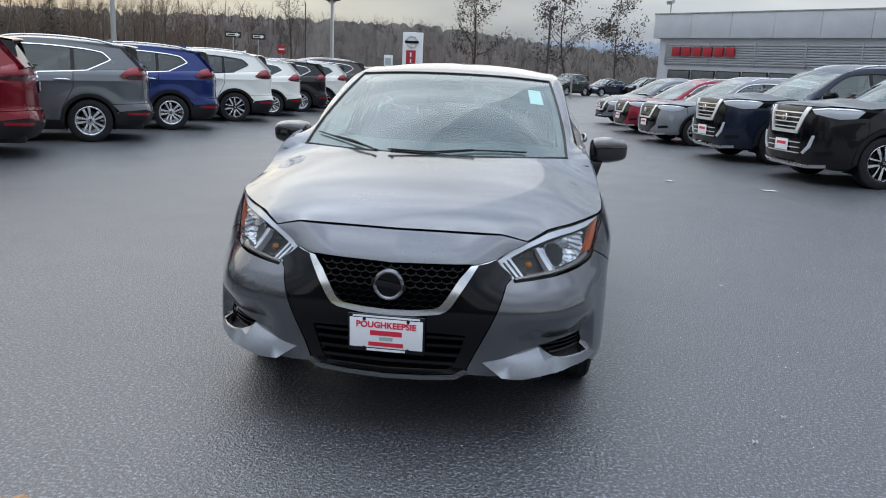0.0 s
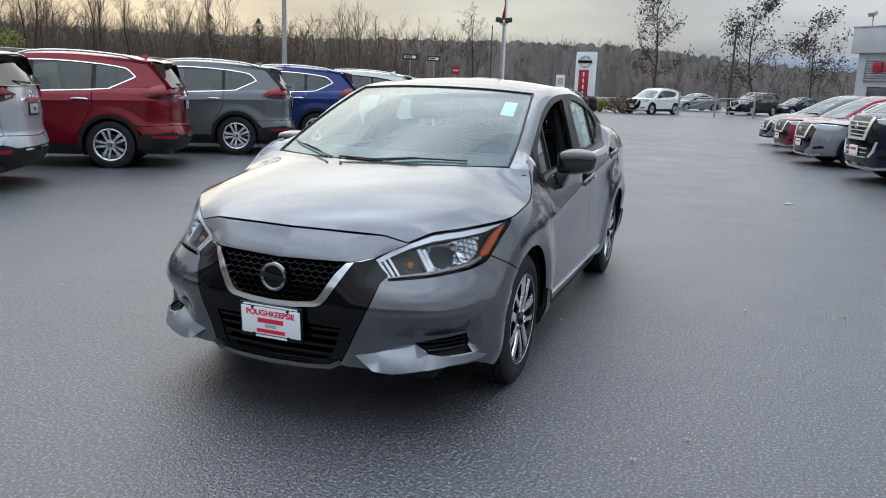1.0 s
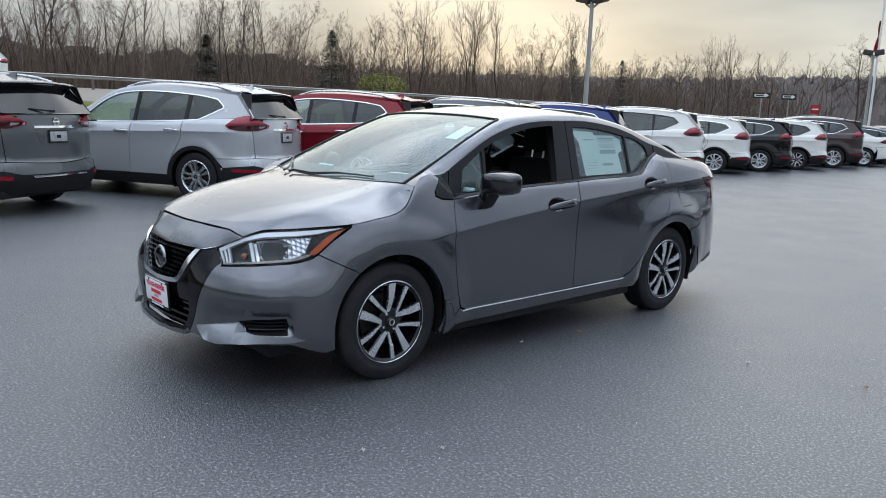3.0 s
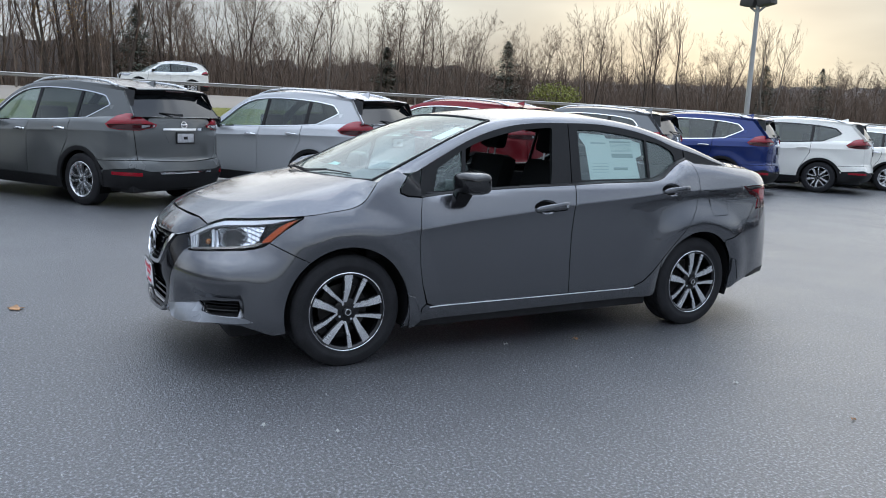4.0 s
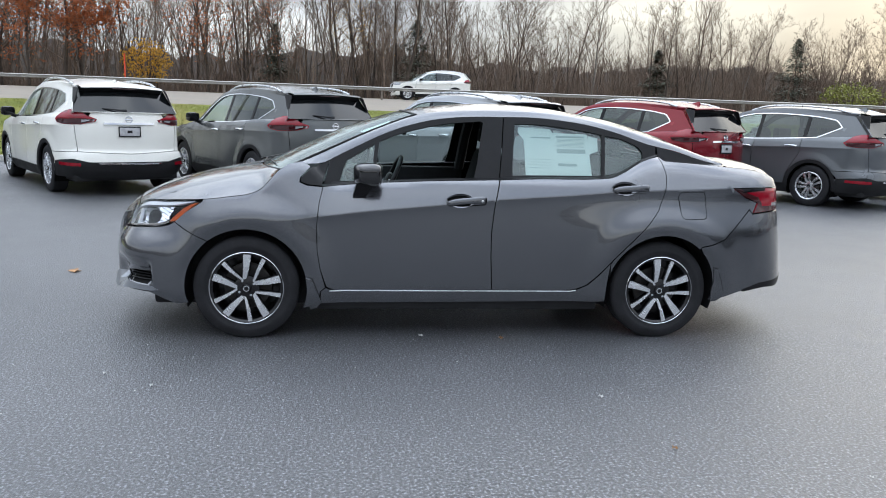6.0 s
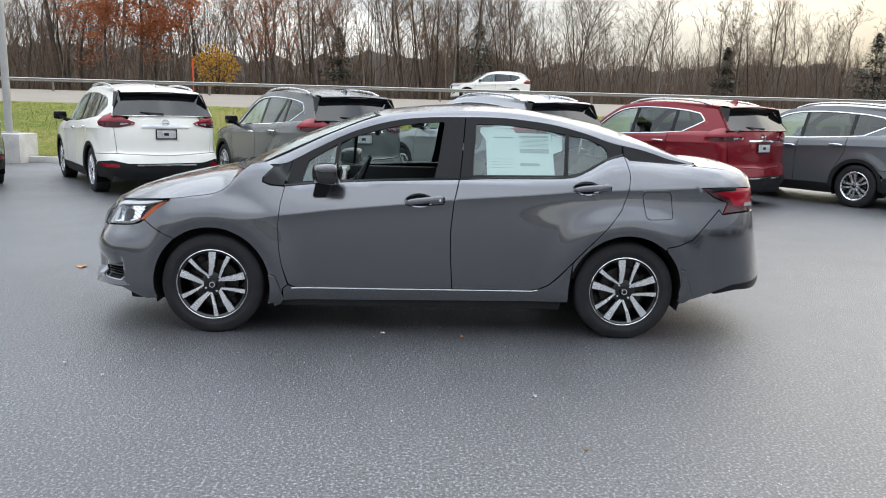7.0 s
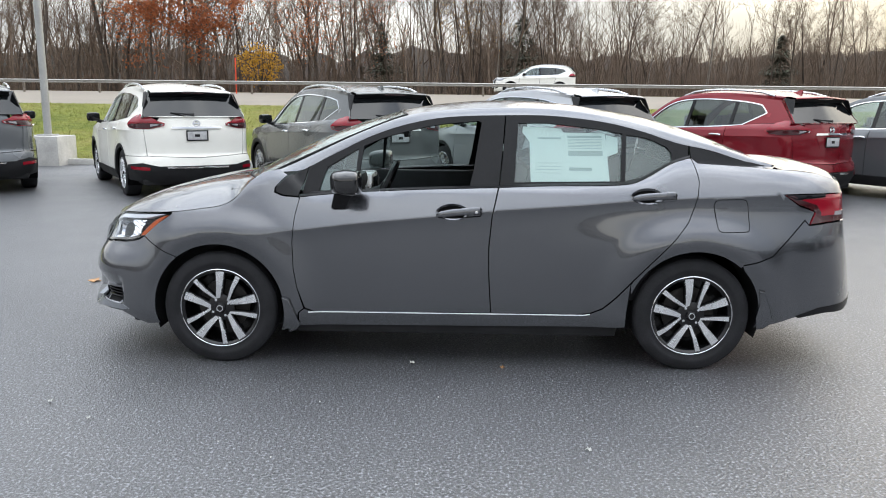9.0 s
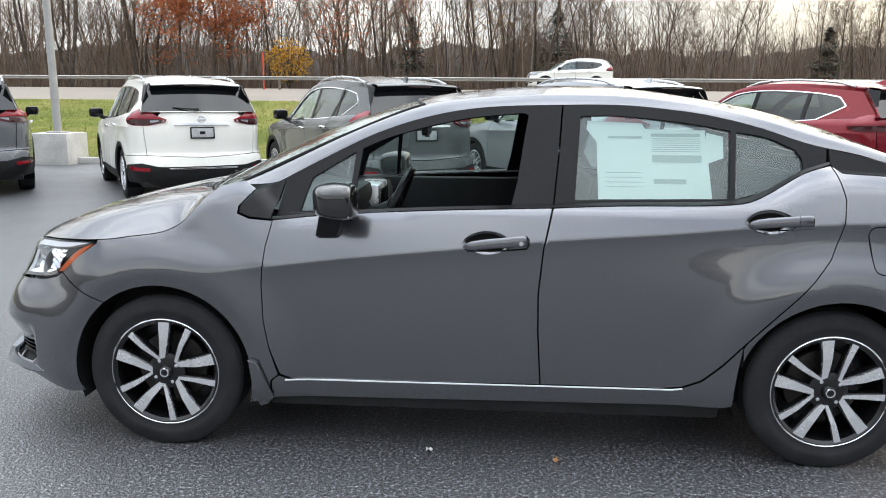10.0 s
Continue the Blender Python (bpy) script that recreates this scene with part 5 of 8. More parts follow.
    part("screen", boxed((-0.09, 0.775, 0.86), (0.11, 0.788, 0.975), 0.004), BLACK_GLOSS, stack)
    part("dial_hood", boxed((0.20, 0.58, 0.93), (0.54, 0.76, 1.03), 0.04), DASH, car)
    rimv, rimf = [], []
    for i in range(32):
        a = 2 * math.pi * i / 32
        for k in range(8):
            b2 = 2 * math.pi * k / 8
            r = 0.180 + 0.016 * math.cos(b2)
            rimv.append(Vector((r * math.cos(a), 0.016 * math.sin(b2), r * math.sin(a))))
            rimf.append((i * 8 + k, i * 8 + (k + 1) % 8, ((i + 1) % 32) * 8 + (k + 1) % 8, ((i + 1) % 32) * 8 + k))
    tilt = pose(0.37, 0.88, 0.925, -24, 0, 0)
    wheel = part("steering_wheel", ([tilt @ v for v in rimv], rimf), TRIM, car, "black steering wheel with silver spokes")
    part("wheel_pad", boxed((-0.075, -0.035, -0.06), (0.075, 0.015, 0.06), 0.025, tilt), TRIM, wheel)
    for x0, x1, z0, z1 in ((-0.17, -0.06, -0.02, 0.02), (0.06, 0.17, -0.02, 0.02), (-0.03, 0.03, -0.17, -0.05)):
        part("wheel_spoke", boxed((x0, -0.02, z0), (x1, 0.005, z1), 0.008, tilt), SATIN, wheel)
    part("steering_column", tube([(0.37, 0.66, 0.84), (0.37, 0.87, 0.92)], 0.04, 10), DASH, wheel)
    for x in (0.37, -0.37):
        seat = part("front_seat", boxed((x - 0.25, 1.00, 0.42), (x + 0.25, 1.52, 0.60), 0.06), CLOTH, car, "black cloth front seat")
        back = bmesh.new()
        box(back, (-0.24, -0.07, 0.0), (0.24, 0.07, 0.62), 0.06, pose(x, 1.50, 0.52, -16, 0, 0))
        part("backrest", back, CLOTH, seat)
        hr = bmesh.new()
        box(hr, (-0.13, -0.05, 0.66), (0.13, 0.05, 0.85), 0.045, pose(x, 1.50, 0.52, -12, 0, 0))
        part("head_restraint", hr, CLOTH, seat)
        for dx in (-0.05, 0.05):
            part("restraint_post", tube([(x + dx, 1.62, 1.06), (x + dx, 1.64, 1.20)], 0.007, 6), SATIN, seat)
    bench = part("rear_bench", boxed((-0.62, 1.95, 0.42), (0.62, 2.42, 0.62), 0.06), CLOTH, car)
    part("bench_back", boxed((-0.62, -0.07, 0.0), (0.62, 0.07, 0.60), 0.05, pose(0, 2.44, 0.52, -20, 0, 0)), CLOTH, bench)
    for x in (-0.38, 0.38):
        part("head_restraint", boxed((-0.12, -0.045, 0.60), (0.12, 0.045, 0.74), 0.04, pose(x, 2.44, 0.52, -20, 0, 0)), CLOTH, bench)
    for sgn in (1, -1):
        for y0, y1 in ((0.50, 1.50), (1.60, 2.40)):
            trim = part("door_card", boxed((0.70 * sgn if sgn > 0 else -0.77, y0, 0.36), (0.77 if sgn > 0 else -0.70, y1, 0.955), 0.02), DASH, car)
            part("inner_handle", boxed((0.69 * sgn if sgn > 0 else -0.695, y0 + 0.12, 0.80), (0.695 if sgn > 0 else -0.69, y0 + 0.26, 0.825), 0.004), SATIN, trim)
            part("armrest", boxed((0.64 if sgn > 0 else -0.71, y0 + 0.2, 0.66), (0.71 if sgn > 0 else -0.64, y1 - 0.2, 0.72), 0.02), DASH, trim)
        part("pillar_cover", tube([(0.675 * sgn, 1.49, 0.95), (0.60 * sgn, 1.52, 1.2), (0.545 * sgn, 1.55, 1.36)], 0.04, 8), DASH, car)
        part("seat_belt", strip([[Vector((0.66 * sgn, 1.48, 1.22)), Vector((0.66 * sgn, 1.46, 0.62))], [Vector((0.66 * sgn, 1.525, 1.22)), Vector((0.66 * sgn, 1.505, 0.62))]], 6), TRIM, car)
    roof_in = coons(ws_top, rg_top, flip(roof_l), roof_l, 16, 16, bulge(0.016))
    part("headliner", ([v * 0.985 + Vector((0, 0.012, -0.03)) for v in roof_in[0]], roof_in[1]), LINER, car)
    cam_box = wind[0][int(nv * 0.88) * (nu + 1) + nu // 2]
    part("camera_housing", boxed((-0.07, -0.03, -0.035), (0.07, 0.06, 0.02), 0.015, Matrix.Translation(cam_box + Vector((0, 0.06, -0.03)))), TRIM, car)
    mir_in = part("inner_mirror", boxed((-0.12, -0.015, -0.035), (0.12, 0.015, 0.035), 0.012, Matrix.Translation(cam_box + Vector((0, 0.14, -0.10)))), TRIM, car)
    # ---- papers behind the glass
    def on_pane(y0, y1, z0, z1, deep):
        return panel([(y0, z0), (y1, z0), (y1, z1), (y0, z1)], UPPER, 0.1, 0, lip=0, lift=deep)
    sticker = part("window_sticker", panel([(1.722, 1.024), (2.158, 1.030), (2.135, 1.288), (1.905, 1.291), (1.89, 1.312), (1.68, 1.322), (1.675, 1.29), (1.715, 1.24)], UPPER, 0.06, 0, lip=0, lift=-0.013), PAPER, car, "white price sheet behind the rear window")
    for y0, y1, z0, z1 in ((1.925, 2.115, 1.262, 1.274), (1.93, 2.12, 1.165, 1.192), (1.935, 2.06, 1.085, 1.102), (1.76, 1.89, 1.255, 1.263)):
        part("print_bar", on_pane(y0, y1, z0, z1, -0.0115), INK, sticker)
    for k in range(7):
        part("print_line", on_pane(1.93, 2.115, 1.205 + k * 0.008, 1.2075 + k * 0.008, -0.0118), INK, sticker)
    for k in range(4):
        part("print_line", on_pane(1.75, 1.89, 1.07 + k * 0.018, 1.0725 + k * 0.018, -0.0118), INK, sticker)
    part("window_sticker", panel([(2.14, 1.16), (2.205, 1.185), (2.205, 1.265), (2.14, 1.28)], UPPER, 0.06, 0, lip=0, lift=-0.016), PAPER, car)

    def on_screen(u0, u1, v0, v1):
        q = [wind[0][int(round(v * nv)) * (nu + 1)].lerp(wind[0][int(round(v * nv)) * (nu + 1) + nu], u) for u, v in ((u0, v0), (u1, v0), (u1, v1), (u0, v1))]
        mids = [wind[0][int(round(v * nv)) * (nu + 1) + int(round(u * nu))] for u, v in ((u0, v0), (u1, v0), (u1, v1), (u0, v1))]
        return [m + Vector((0, 0.010, -0.010)) for m in mids], [(0, 1, 2, 3)]
    part("inspection_sticker", on_screen(0.87, 0.93, 0.62, 0.84), PAPER, car, "white sticker on the windscreen")
    part("dash_card", ([Vector(p) for p in ((-0.47, 0.30, 1.005), (-0.27, 0.28, 1.005), (-0.25, 0.36, 1.045), (-0.43, 0.38, 1.045))], [(0, 1, 2, 3)]), TEAL_CARD, car, "pale teal card on the dashboard")
    # rain drops left on the hood
    r0 = np.random.default_rng(8)
    dv, df = [], []
    for _ in range(70):
        i, j = int(r0.normal(44, 6)), int(r0.normal(24, 7))
        if 2 < i < 54 and 2 < j < 38:
            p = hood[0][j * 57 + i] + Vector((r0.normal(0, 0.012), r0.normal(0, 0.012), 0.001))
            rr = 0.0014 + 0.0022 * r0.random()
            k0 = len(dv)
            dv += [p + Vector((rr * math.cos(a), rr * math.sin(a), -0.001)) for a in [k * math.pi / 3 for k in range(6)]] + [p + Vector((0, 0, rr * 0.5))]
            df += [(k0 + k, k0 + (k + 1) % 6, k0 + 6) for k in range(6)]
    tagged(part("rain_drops", (dv, df), CLEARLAMP, car, "scattered water drops"), kind="stuff")
    return car


sedan = build_sedan()

# ---- parked cars ----
SUV = dict(
    base=2.705, plan=[(0, -0.94), (0.35, -0.92), (0.6, -0.85), (0.75, -0.74), (0.84, -0.58), (0.885, -0.35), (0.905, 0), (0.915, 0.6), (0.92, 1.4), (0.915, 2.2), (0.905, 2.7), (0.885, 3.1), (0.85, 3.38), (0.76, 3.58), (0.5, 3.69), (0.25, 3.735), (0, 3.745)],
    front=[(0.2, 0.08), (0.3, 0.02), (0.45, 0.0), (0.6, 0.0), (0.75, 0.02), (0.9, 0.06), (0.98, 0.13), (1.08, 0.24)],
    side=[(0.18, 0.07), (0.28, 0.02), (0.36, 0.004), (0.6, 0.0), (0.8, 0.006), (1.3, 0.006)],
    rear=[(0.2, 0.14), (0.32, 0.05), (0.42, 0.0), (0.52, 0.0), (0.57, 0.006), (0.62, 0.022), (0.665, 0.05), (0.9, 0.055), (1.0, 0.06), (1.1, 0.075), (1.2, 0.10), (1.3, 0.14)],
    crease=[(-0.5, 0.86), (0.4, 0.92), (1.5, 0.96), (2.6, 1.0), (3.6, 1.02)],
    top=[(-0.6, 1.04), (0.0, 1.09), (0.4, 1.13), (0.6, 1.10), (1.2, 1.105), (2.2, 1.145), (2.6, 1.18), (3.0, 1.22), (3.4, 1.22)],
    radius=[(-0.6, 0.12), (0.3, 0.10), (0.6, 0.05), (2.4, 0.05), (3.0, 0.09), (3.4, 0.10)],
    belt=[(0.50, 1.065), (0.8, 1.075), (1.2, 1.085), (1.7, 1.10), (2.2, 1.125), (2.6, 1.158), (3.0, 1.195), (3.50, 1.215)],
    window=[(0.60, 1.082), (0.78, 1.21), (1.02, 1.39), (1.27, 1.50), (1.62, 1.545), (2.1, 1.545), (2.6, 1.512), (2.86, 1.475), (2.93, 1.460), (2.955, 1.445), (3.035, 1.372), (3.04, 1.352), (3.02, 1.335), (2.72, 1.190), (2.66, 1.172), (2.2, 1.14), (1.6, 1.11), (1.1, 1.096)],
    posts=(1.62, 2.48), gx=(0.815, 0.38, 1.10, 0.085, 1.5, 2.0),
    drip=[(0.46, 1.075), (0.70, 1.235), (1.0, 1.44), (1.25, 1.55), (1.6, 1.608), (2.1, 1.618), (2.6, 1.592), (2.95, 1.566), (3.22, 1.540)],
    edge=[(0.72, 0.36, 1.06), (0.67, 0.72, 1.30), (0.60, 1.10, 1.53), (0.565, 1.35, 1.61), (0.555, 1.7, 1.655), (0.555, 2.2, 1.665), (0.56, 2.7, 1.642), (0.565, 3.02, 1.618), (0.57, 3.28, 1.592)],
    cowl=(0.10, 1.055), roof_mid=(1.04, 1.555, 3.36, 1.612), hatch=[(0.615, 3.30, 1.570), (0.715, 3.585, 1.215)], hatch_mid=(3.39, 3.665),
    hood=[(0.60, 0.955), (0.72, 0.985)], hood_z=0.97, hood_crown=0.055, wheel=(0.352, 0.233, 0.112), track=0.885, arch=(0.352, 0.392, 0.45), clad=True, rails=True)


def build_parked(name, spec, style, label, wheel_style="silver", category="car"):
    """A parked car from a table of its lines; the front looks to -y, the front axle is at y 0."""
    car = thing(name, label, category)
    K = Skin(spec["plan"], spec["front"], spec["side"], spec["rear"], (-0.72, -0.15), (spec["plan"][-6][1], spec["plan"][-4][1]), spec["crease"], spec["top"], spec["radius"], arches=[(y, spec["arch"][0], spec["arch"][1], spec["arch"][2], 0.016) for y in (0, spec["base"])])
    base, (az, ar, af) = spec["base"], spec["arch"]
    P = PAINT_ANY
    gx0, lean, gz, bow, gy, gl = spec["gx"]

    def F(x, z):
        return (K.sx(x), z)

    def S(y, z):
        return (K.sy(y), z)

    def R(x, z):
        return (K.sx(x, 1), z)
    up = sheet(lambda y, z: Vector((gx0 - lean * (z - gz) - bow * ((y - gy) / gl) ** 2, y, z)))
    st = 0.07
    belt, drip, window = curve2(spec["belt"], 3), curve2(spec["drip"], 4), curve2(spec["window"] + spec["window"][:1], 4)[:-1]
    arch_f = [S(y, z) for y, z in arc(0, az, ar, 195, -15, 26)]
    arch_r = [S(y, z) for y, z in arc(base, az, ar, 195, -15, 26)]
    end = spec["plan"][-1][1]
    b_lo, b_hi = (0.52 if spec["clad"] else 0.30), 0.64 if spec["clad"] else 0.72
    sill = 0.36 if spec["clad"] else 0.24
    # flank in front wing, two doors and rear wing
    wing = [S(-0.30, 0.93 if spec["clad"] else 0.76), S(-0.30, 0.62)] + [p for p in arch_f if p[0] > K.sy(-0.30)] + [(0.47, sill), (0.44, 0.7), (0.50, belt[0][1]), (0.42, belt[0][1] + 0.015), (0.30, belt[0][1] - 0.02), (0.15, spec["hood_z"] + 0.04), (-0.1, spec["hood_z"] + 0.005)]
    folds = [[(h, z + dz) for h, z in spec["crease"]] for dz in (-0.008, 0.008)]
    sided("front_wing", panel(wing, K, st, 0.003, lines=folds), P, car)
    p1 = spec["posts"][0]
    sided("front_door", panel([(0.505, belt[0][1])] + [p for p in belt if 0.52 < p[0] < p1 - 0.02] + [(p1, lerp_table(spec["belt"], p1)), (p1 - 0.03, 0.8), (p1 - 0.02, sill), (0.475, sill), (0.445, 0.7)], K, st, 0.003, lines=folds), P, car)
    door_end = base - 0.22
    sided("rear_door", panel([(p1 + 0.004, lerp_table(spec["belt"], p1))] + [p for p in belt if p1 + 0.02 < p[0] < door_end - 0.02] + [(door_end, lerp_table(spec["belt"], door_end)), (door_end - 0.01, 0.9), (base - ar - 0.02, 0.55), (base - ar - 0.06, sill), (p1 - 0.016, sill), (p1 - 0.026, 0.8)], K, st, 0.003, lines=folds), P, car)
    by = spec["plan"][-6][1]
    tail_pt = (spec["hatch"][1][1] - 0.07, spec["belt"][-1][1])
    tz0, tz1 = style["tail_z"]
    quarter = [(door_end + 0.004, lerp_table(spec["belt"], door_end))] + [p for p in belt if door_end + 0.02 < p[0] < by + 0.12] + [S(tail_pt[0], spec["belt"][-1][1] - 0.006), R(0.72, spec["belt"][-1][1] - 0.012), R(0.715, tz1 - 0.03), R(0.745, tz0), R(0.705, b_hi + 0.012), S(by - 0.05, b_hi - 0.01), S(base + ar + 0.02, b_hi - 0.12)] + [p for p in arch_r if p[1] > 0.45][::-1] + [(base - ar - 0.016, 0.55), (door_end - 0.006, 0.9)]
    sided("rear_wing", panel(quarter, K, st, 0.003, lines=folds), P, car)
    sill_mat = CLAD if spec["clad"] else P
    sided("sill", panel([(0.44, sill - 0.004), (base - ar - 0.02, sill - 0.004), (base - ar + 0.0, 0.2), (0.42, 0.2)], K, 0.1, 0), sill_mat, car)
    if spec["clad"]:
        for a in (0, base):
            ring = [S(y, z) for y, z in arc(a, az, ar + 0.055, 187, -7, 24)] + [S(y, z) for y, z in arc(a, az, ar - 0.004, -7, 187, 24)]
            sided("arch_moulding", panel(ring, K, st, 0, lip=0.03, lift=0.008), CLAD, car)
    # upper flank with its window opening
    roof_end = spec["drip"][-1]
    tail_pt = (spec["hatch"][1][1] - 0.07, spec["belt"][-1][1])
    upper = [(y, z) for y, z in belt if y < tail_pt[0]] + [tail_pt] + drip[::-1]
    sided("window_surround", panel(upper, up, st, 0, holes=[window], lip=0.03, lift=0.002), P, car)
    sided("window_strip", panel(inset(window, -0.014), up, 0.09, 0, holes=[window], lip=0.012, lift=0.009), CHROME if style.get("chrome", True) else TRIM, car, "bright window strip")
    cuts = (-9,) + spec["posts"] + (9,)
    for k in range(3):
        w = [p for p in window]
        lo, hi = cuts[k] + 0.03, cuts[k + 1] - 0.03
        w = clip_poly(clip_poly(w, lo, 1), hi, -1)
        if len(w) > 2:
            for ob in sided("side_window", panel(w, up, 0.12, 0, lip=0, lift=-0.008), GLASS_SIDE if k == 0 else PRIVACY, car):
                ob.visible_shadow = False
    for y in spec["posts"]:
        w = clip_poly(clip_poly(window, y - 0.03, 1), y + 0.03, -1)
        sided("window_post", panel(w, up, 0.1, 0, lip=0.02, lift=-0.002), BLACK_GLOSS, car)
    ledge_o = [K.place(*S(y, z)) for y, z in belt if y < tail_pt[0] + 0.04]
    ledge_i = [up(y, z)[0] for y, z in belt if y < tail_pt[0] + 0.04]
    sided("belt_ledge", strip([ledge_o, ledge_i], 30), P, car)
    # roof, screens, hood
    inner = spline(spec["edge"], 6)
    cut = max(range(len(inner)), key=lambda i: -abs(inner[i].y - spec["edge"][2][1]))

    def flip(c):
        return [Vector((-p[0], p[1], p[2])) for p in c]

    def bulge(k):
        return lambda u, v: k * math.sin(math.pi * v) * (1 - (2 * u - 1) ** 2)

    def across(p, y, z):
        return spline([(-p.x, p.y, p.z), (0, y, z), tuple(p)], 8)
    cy, cz = spec["cowl"]
    m0, mz0, m1, mz1 = spec["roof_mid"]
    pa, pb, pd = inner[0], inner[cut], inner[-1]
    low, top, tail = across(pa, cy, cz), across(pb, m0, mz0 + 0.02), across(pd, m1, mz1)
    wind = coons(low, top, flip(inner[: cut + 1]), inner[: cut + 1], 14, 10, bulge(0.02))
    part("windscreen", wind, GLASS, car).visible_shadow = False
    part("roof", coons(top, tail, flip(inner[cut:]), inner[cut:], 14, 18, bulge(0.025)), P, car)
    outer = [K.place(*S(0.36, spec["belt"][0][1] + 0.01))] + [up(y, z)[0] + Vector((0.003, 0, 0)) for y, z in drip]
    a, b = resample(outer, 40), resample(inner, 40)
    sided("roof_rail", strip([a, [p.lerp(q, 0.5) + Vector((0.012, 0, 0.014)) for p, q in zip(a, b)], b], 40), P, car)
    h0, h1 = [Vector(p) for p in spec["hatch"]]
    ym, yb = spec["hatch_mid"]
    hz = h1.z
    ht, hb = across(h0, ym, h0.z + 0.02), across(h1, yb, hz)
    part("rear_window", coons(ht, hb, flip([h0, h1]), [h0, h1], 12, 10, None), DARKPANE, car)
    post_o = [up(*roof_end)[0], up(*[(roof_end[i] + tail_pt[i]) / 2 for i in (0, 1)])[0], up(*tail_pt)[0], K.place(*S(tail_pt[0] + 0.02, tail_pt[1] - 0.02))]
    post_i = [pd + Vector((0, 0, -0.004)), h0.lerp(h1, 0.5) + Vector((0.01, 0.01, 0)), h1 + Vector((0.01, 0.005, 0)), K.place(*R(h1.x + 0.02, hz - 0.02))]
    bend = [p.lerp(q, 0.5) + Vector((0.03, 0.03, 0)) for p, q in zip(post_o, post_i)]
    sided("rear_post", strip([post_o, bend, post_i], 12), P, car)
    hx, hz0 = spec["hood"][0]
    edge = [K.place(*F(*spec["hood"][0])), K.place(*F(*spec["hood"][1])), K.place(*S(-0.3, spec["hood_z"] - 0.012)), K.place(*S(-0.1, spec["hood_z"] + 0.008)), K.place(*S(0.15, spec["hood_z"] + 0.043)), K.place(*S(0.30, spec["belt"][0][1] - 0.017))]
    nose = [Vector((-edge[0].x, *edge[0][1:]))] + [K.place(*F(x, hz0 + 0.004)) for x in (-0.35, 0, 0.35)] + [edge[0]]
    part("hood", coons(nose, across(edge[-1], cy - 0.03, cz), flip(edge), edge, 18, 12, bulge(spec["hood_crown"])), P, car)
    # rear face
    fz = hz - 0.004
    deck_s = [K.place(*S(tail_pt[0] + 0.02, spec["belt"][-1][1] - 0.004)), K.place(*R(0.68, fz - 0.01))]
    rear_top = [K.place(*R(x, fz)) for x in (-0.45, 0, 0.45)]
    part("deck", coons(spline([flip(deck_s)[0], (-h1.x, h1.y, h1.z), (0, yb, hz), tuple(h1), deck_s[0]], 6), spline([flip(deck_s)[1]] + rear_top + [deck_s[1]], 6), flip(deck_s), deck_s, 16, 6, bulge(0.012)), P, car)
    part("tailgate", panel([R(-0.74, tz0), R(-0.70, b_hi + 0.012), R(0, b_hi - 0.02), R(0.70, b_hi + 0.012), R(0.74, tz0), R(0.60, tz0 + 0.03), R(0.52, tz1 - 0.03), R(h1.x, fz), R(0, fz), R(-h1.x, fz), R(-0.52, tz1 - 0.03), R(-0.60, tz0 + 0.03)], K, st, 0.002), P, car)
    rb = [S(base + ar + 0.06, b_hi - 0.12), S(by - 0.05, b_hi - 0.016), S(by + 0.22, b_hi - 0.006), R(0.70, b_hi + 0.005), R(0, b_hi - 0.028), R(0, b_lo - 0.02), R(0.55, b_lo - 0.02), R(0.75, b_lo + 0.03), S(by, b_lo - 0.02), S(base + ar + 0.05, b_lo - 0.06)]
    part("rear_bumper", both(panel(rb, K, st, 0.0)), P, car)
    low_b = [S(base + ar + 0.02, b_lo - 0.07), S(by, b_lo - 0.025), R(0.75, b_lo + 0.025), R(0.55, b_lo - 0.025), R(0, b_lo - 0.025), R(0, 0.26), R(0.6, 0.26), S(by, 0.28), S(base + ar + 0.0, 0.26)]
    part("lower_bumper", both(panel(low_b, K, st, 0)), CLAD, car)
    if spec["clad"]:
        part("bumper_strip", panel([R(-0.42, 0.462), R(0.42, 0.462), R(0.44, 0.484), R(-0.44, 0.484)], K, 0.1, 0, lip=0.02, lift=0.012), CHROME, car, "bright strip on the rear bumper")
        sided("reflector", panel([R(0.66, 0.485), R(0.76, 0.492), S(by + 0.20, 0.494), S(by + 0.20, 0.452), R(0.70, 0.443), R(0.66, 0.440)], K, 0.06, 0, lip=0.01, lift=0.006), RED_DEEP, car)
    # tail lamps
    tip = by + 0.10
    lamp = [S(tip - 0.01, tz0 + 0.048), S(tip + 0.13, tz1 - 0.035), S(tip + 0.24, tz1 + 0.012), R(0.735, tz1 + 0.018), R(0.69, tz1 + 0.005), R(0.56, tz0 + 0.105), R(0.44, tz0 + 0.062), R(0.46, tz0 + 0.030), R(0.66, tz0 - 0.014), S(tip + 0.2, tz0 - 0.016), S(tip + 0.05, tz0 + 0.004)]

    def swell(deep):
        """The lamp stands proud of the body, most along its ridge."""
        def at(s, z):
            p, n = K(s, z)
            return p + n * (deep + 0.022 * math.sin(math.pi * max(0.0, min(1.0, (z - tz0 + 0.016) / (tz1 - tz0 + 0.034))))), n
        return at
    for side in (1, -1):
        def put(nm, mesh, material, parent):
            return part(nm, mesh if side > 0 else mirror(mesh), material, parent)
        tl = put("tail_lamp", panel(lamp, swell(0.006), 0.035, 0, lip=0.035)[:2], RED_LENS, car)
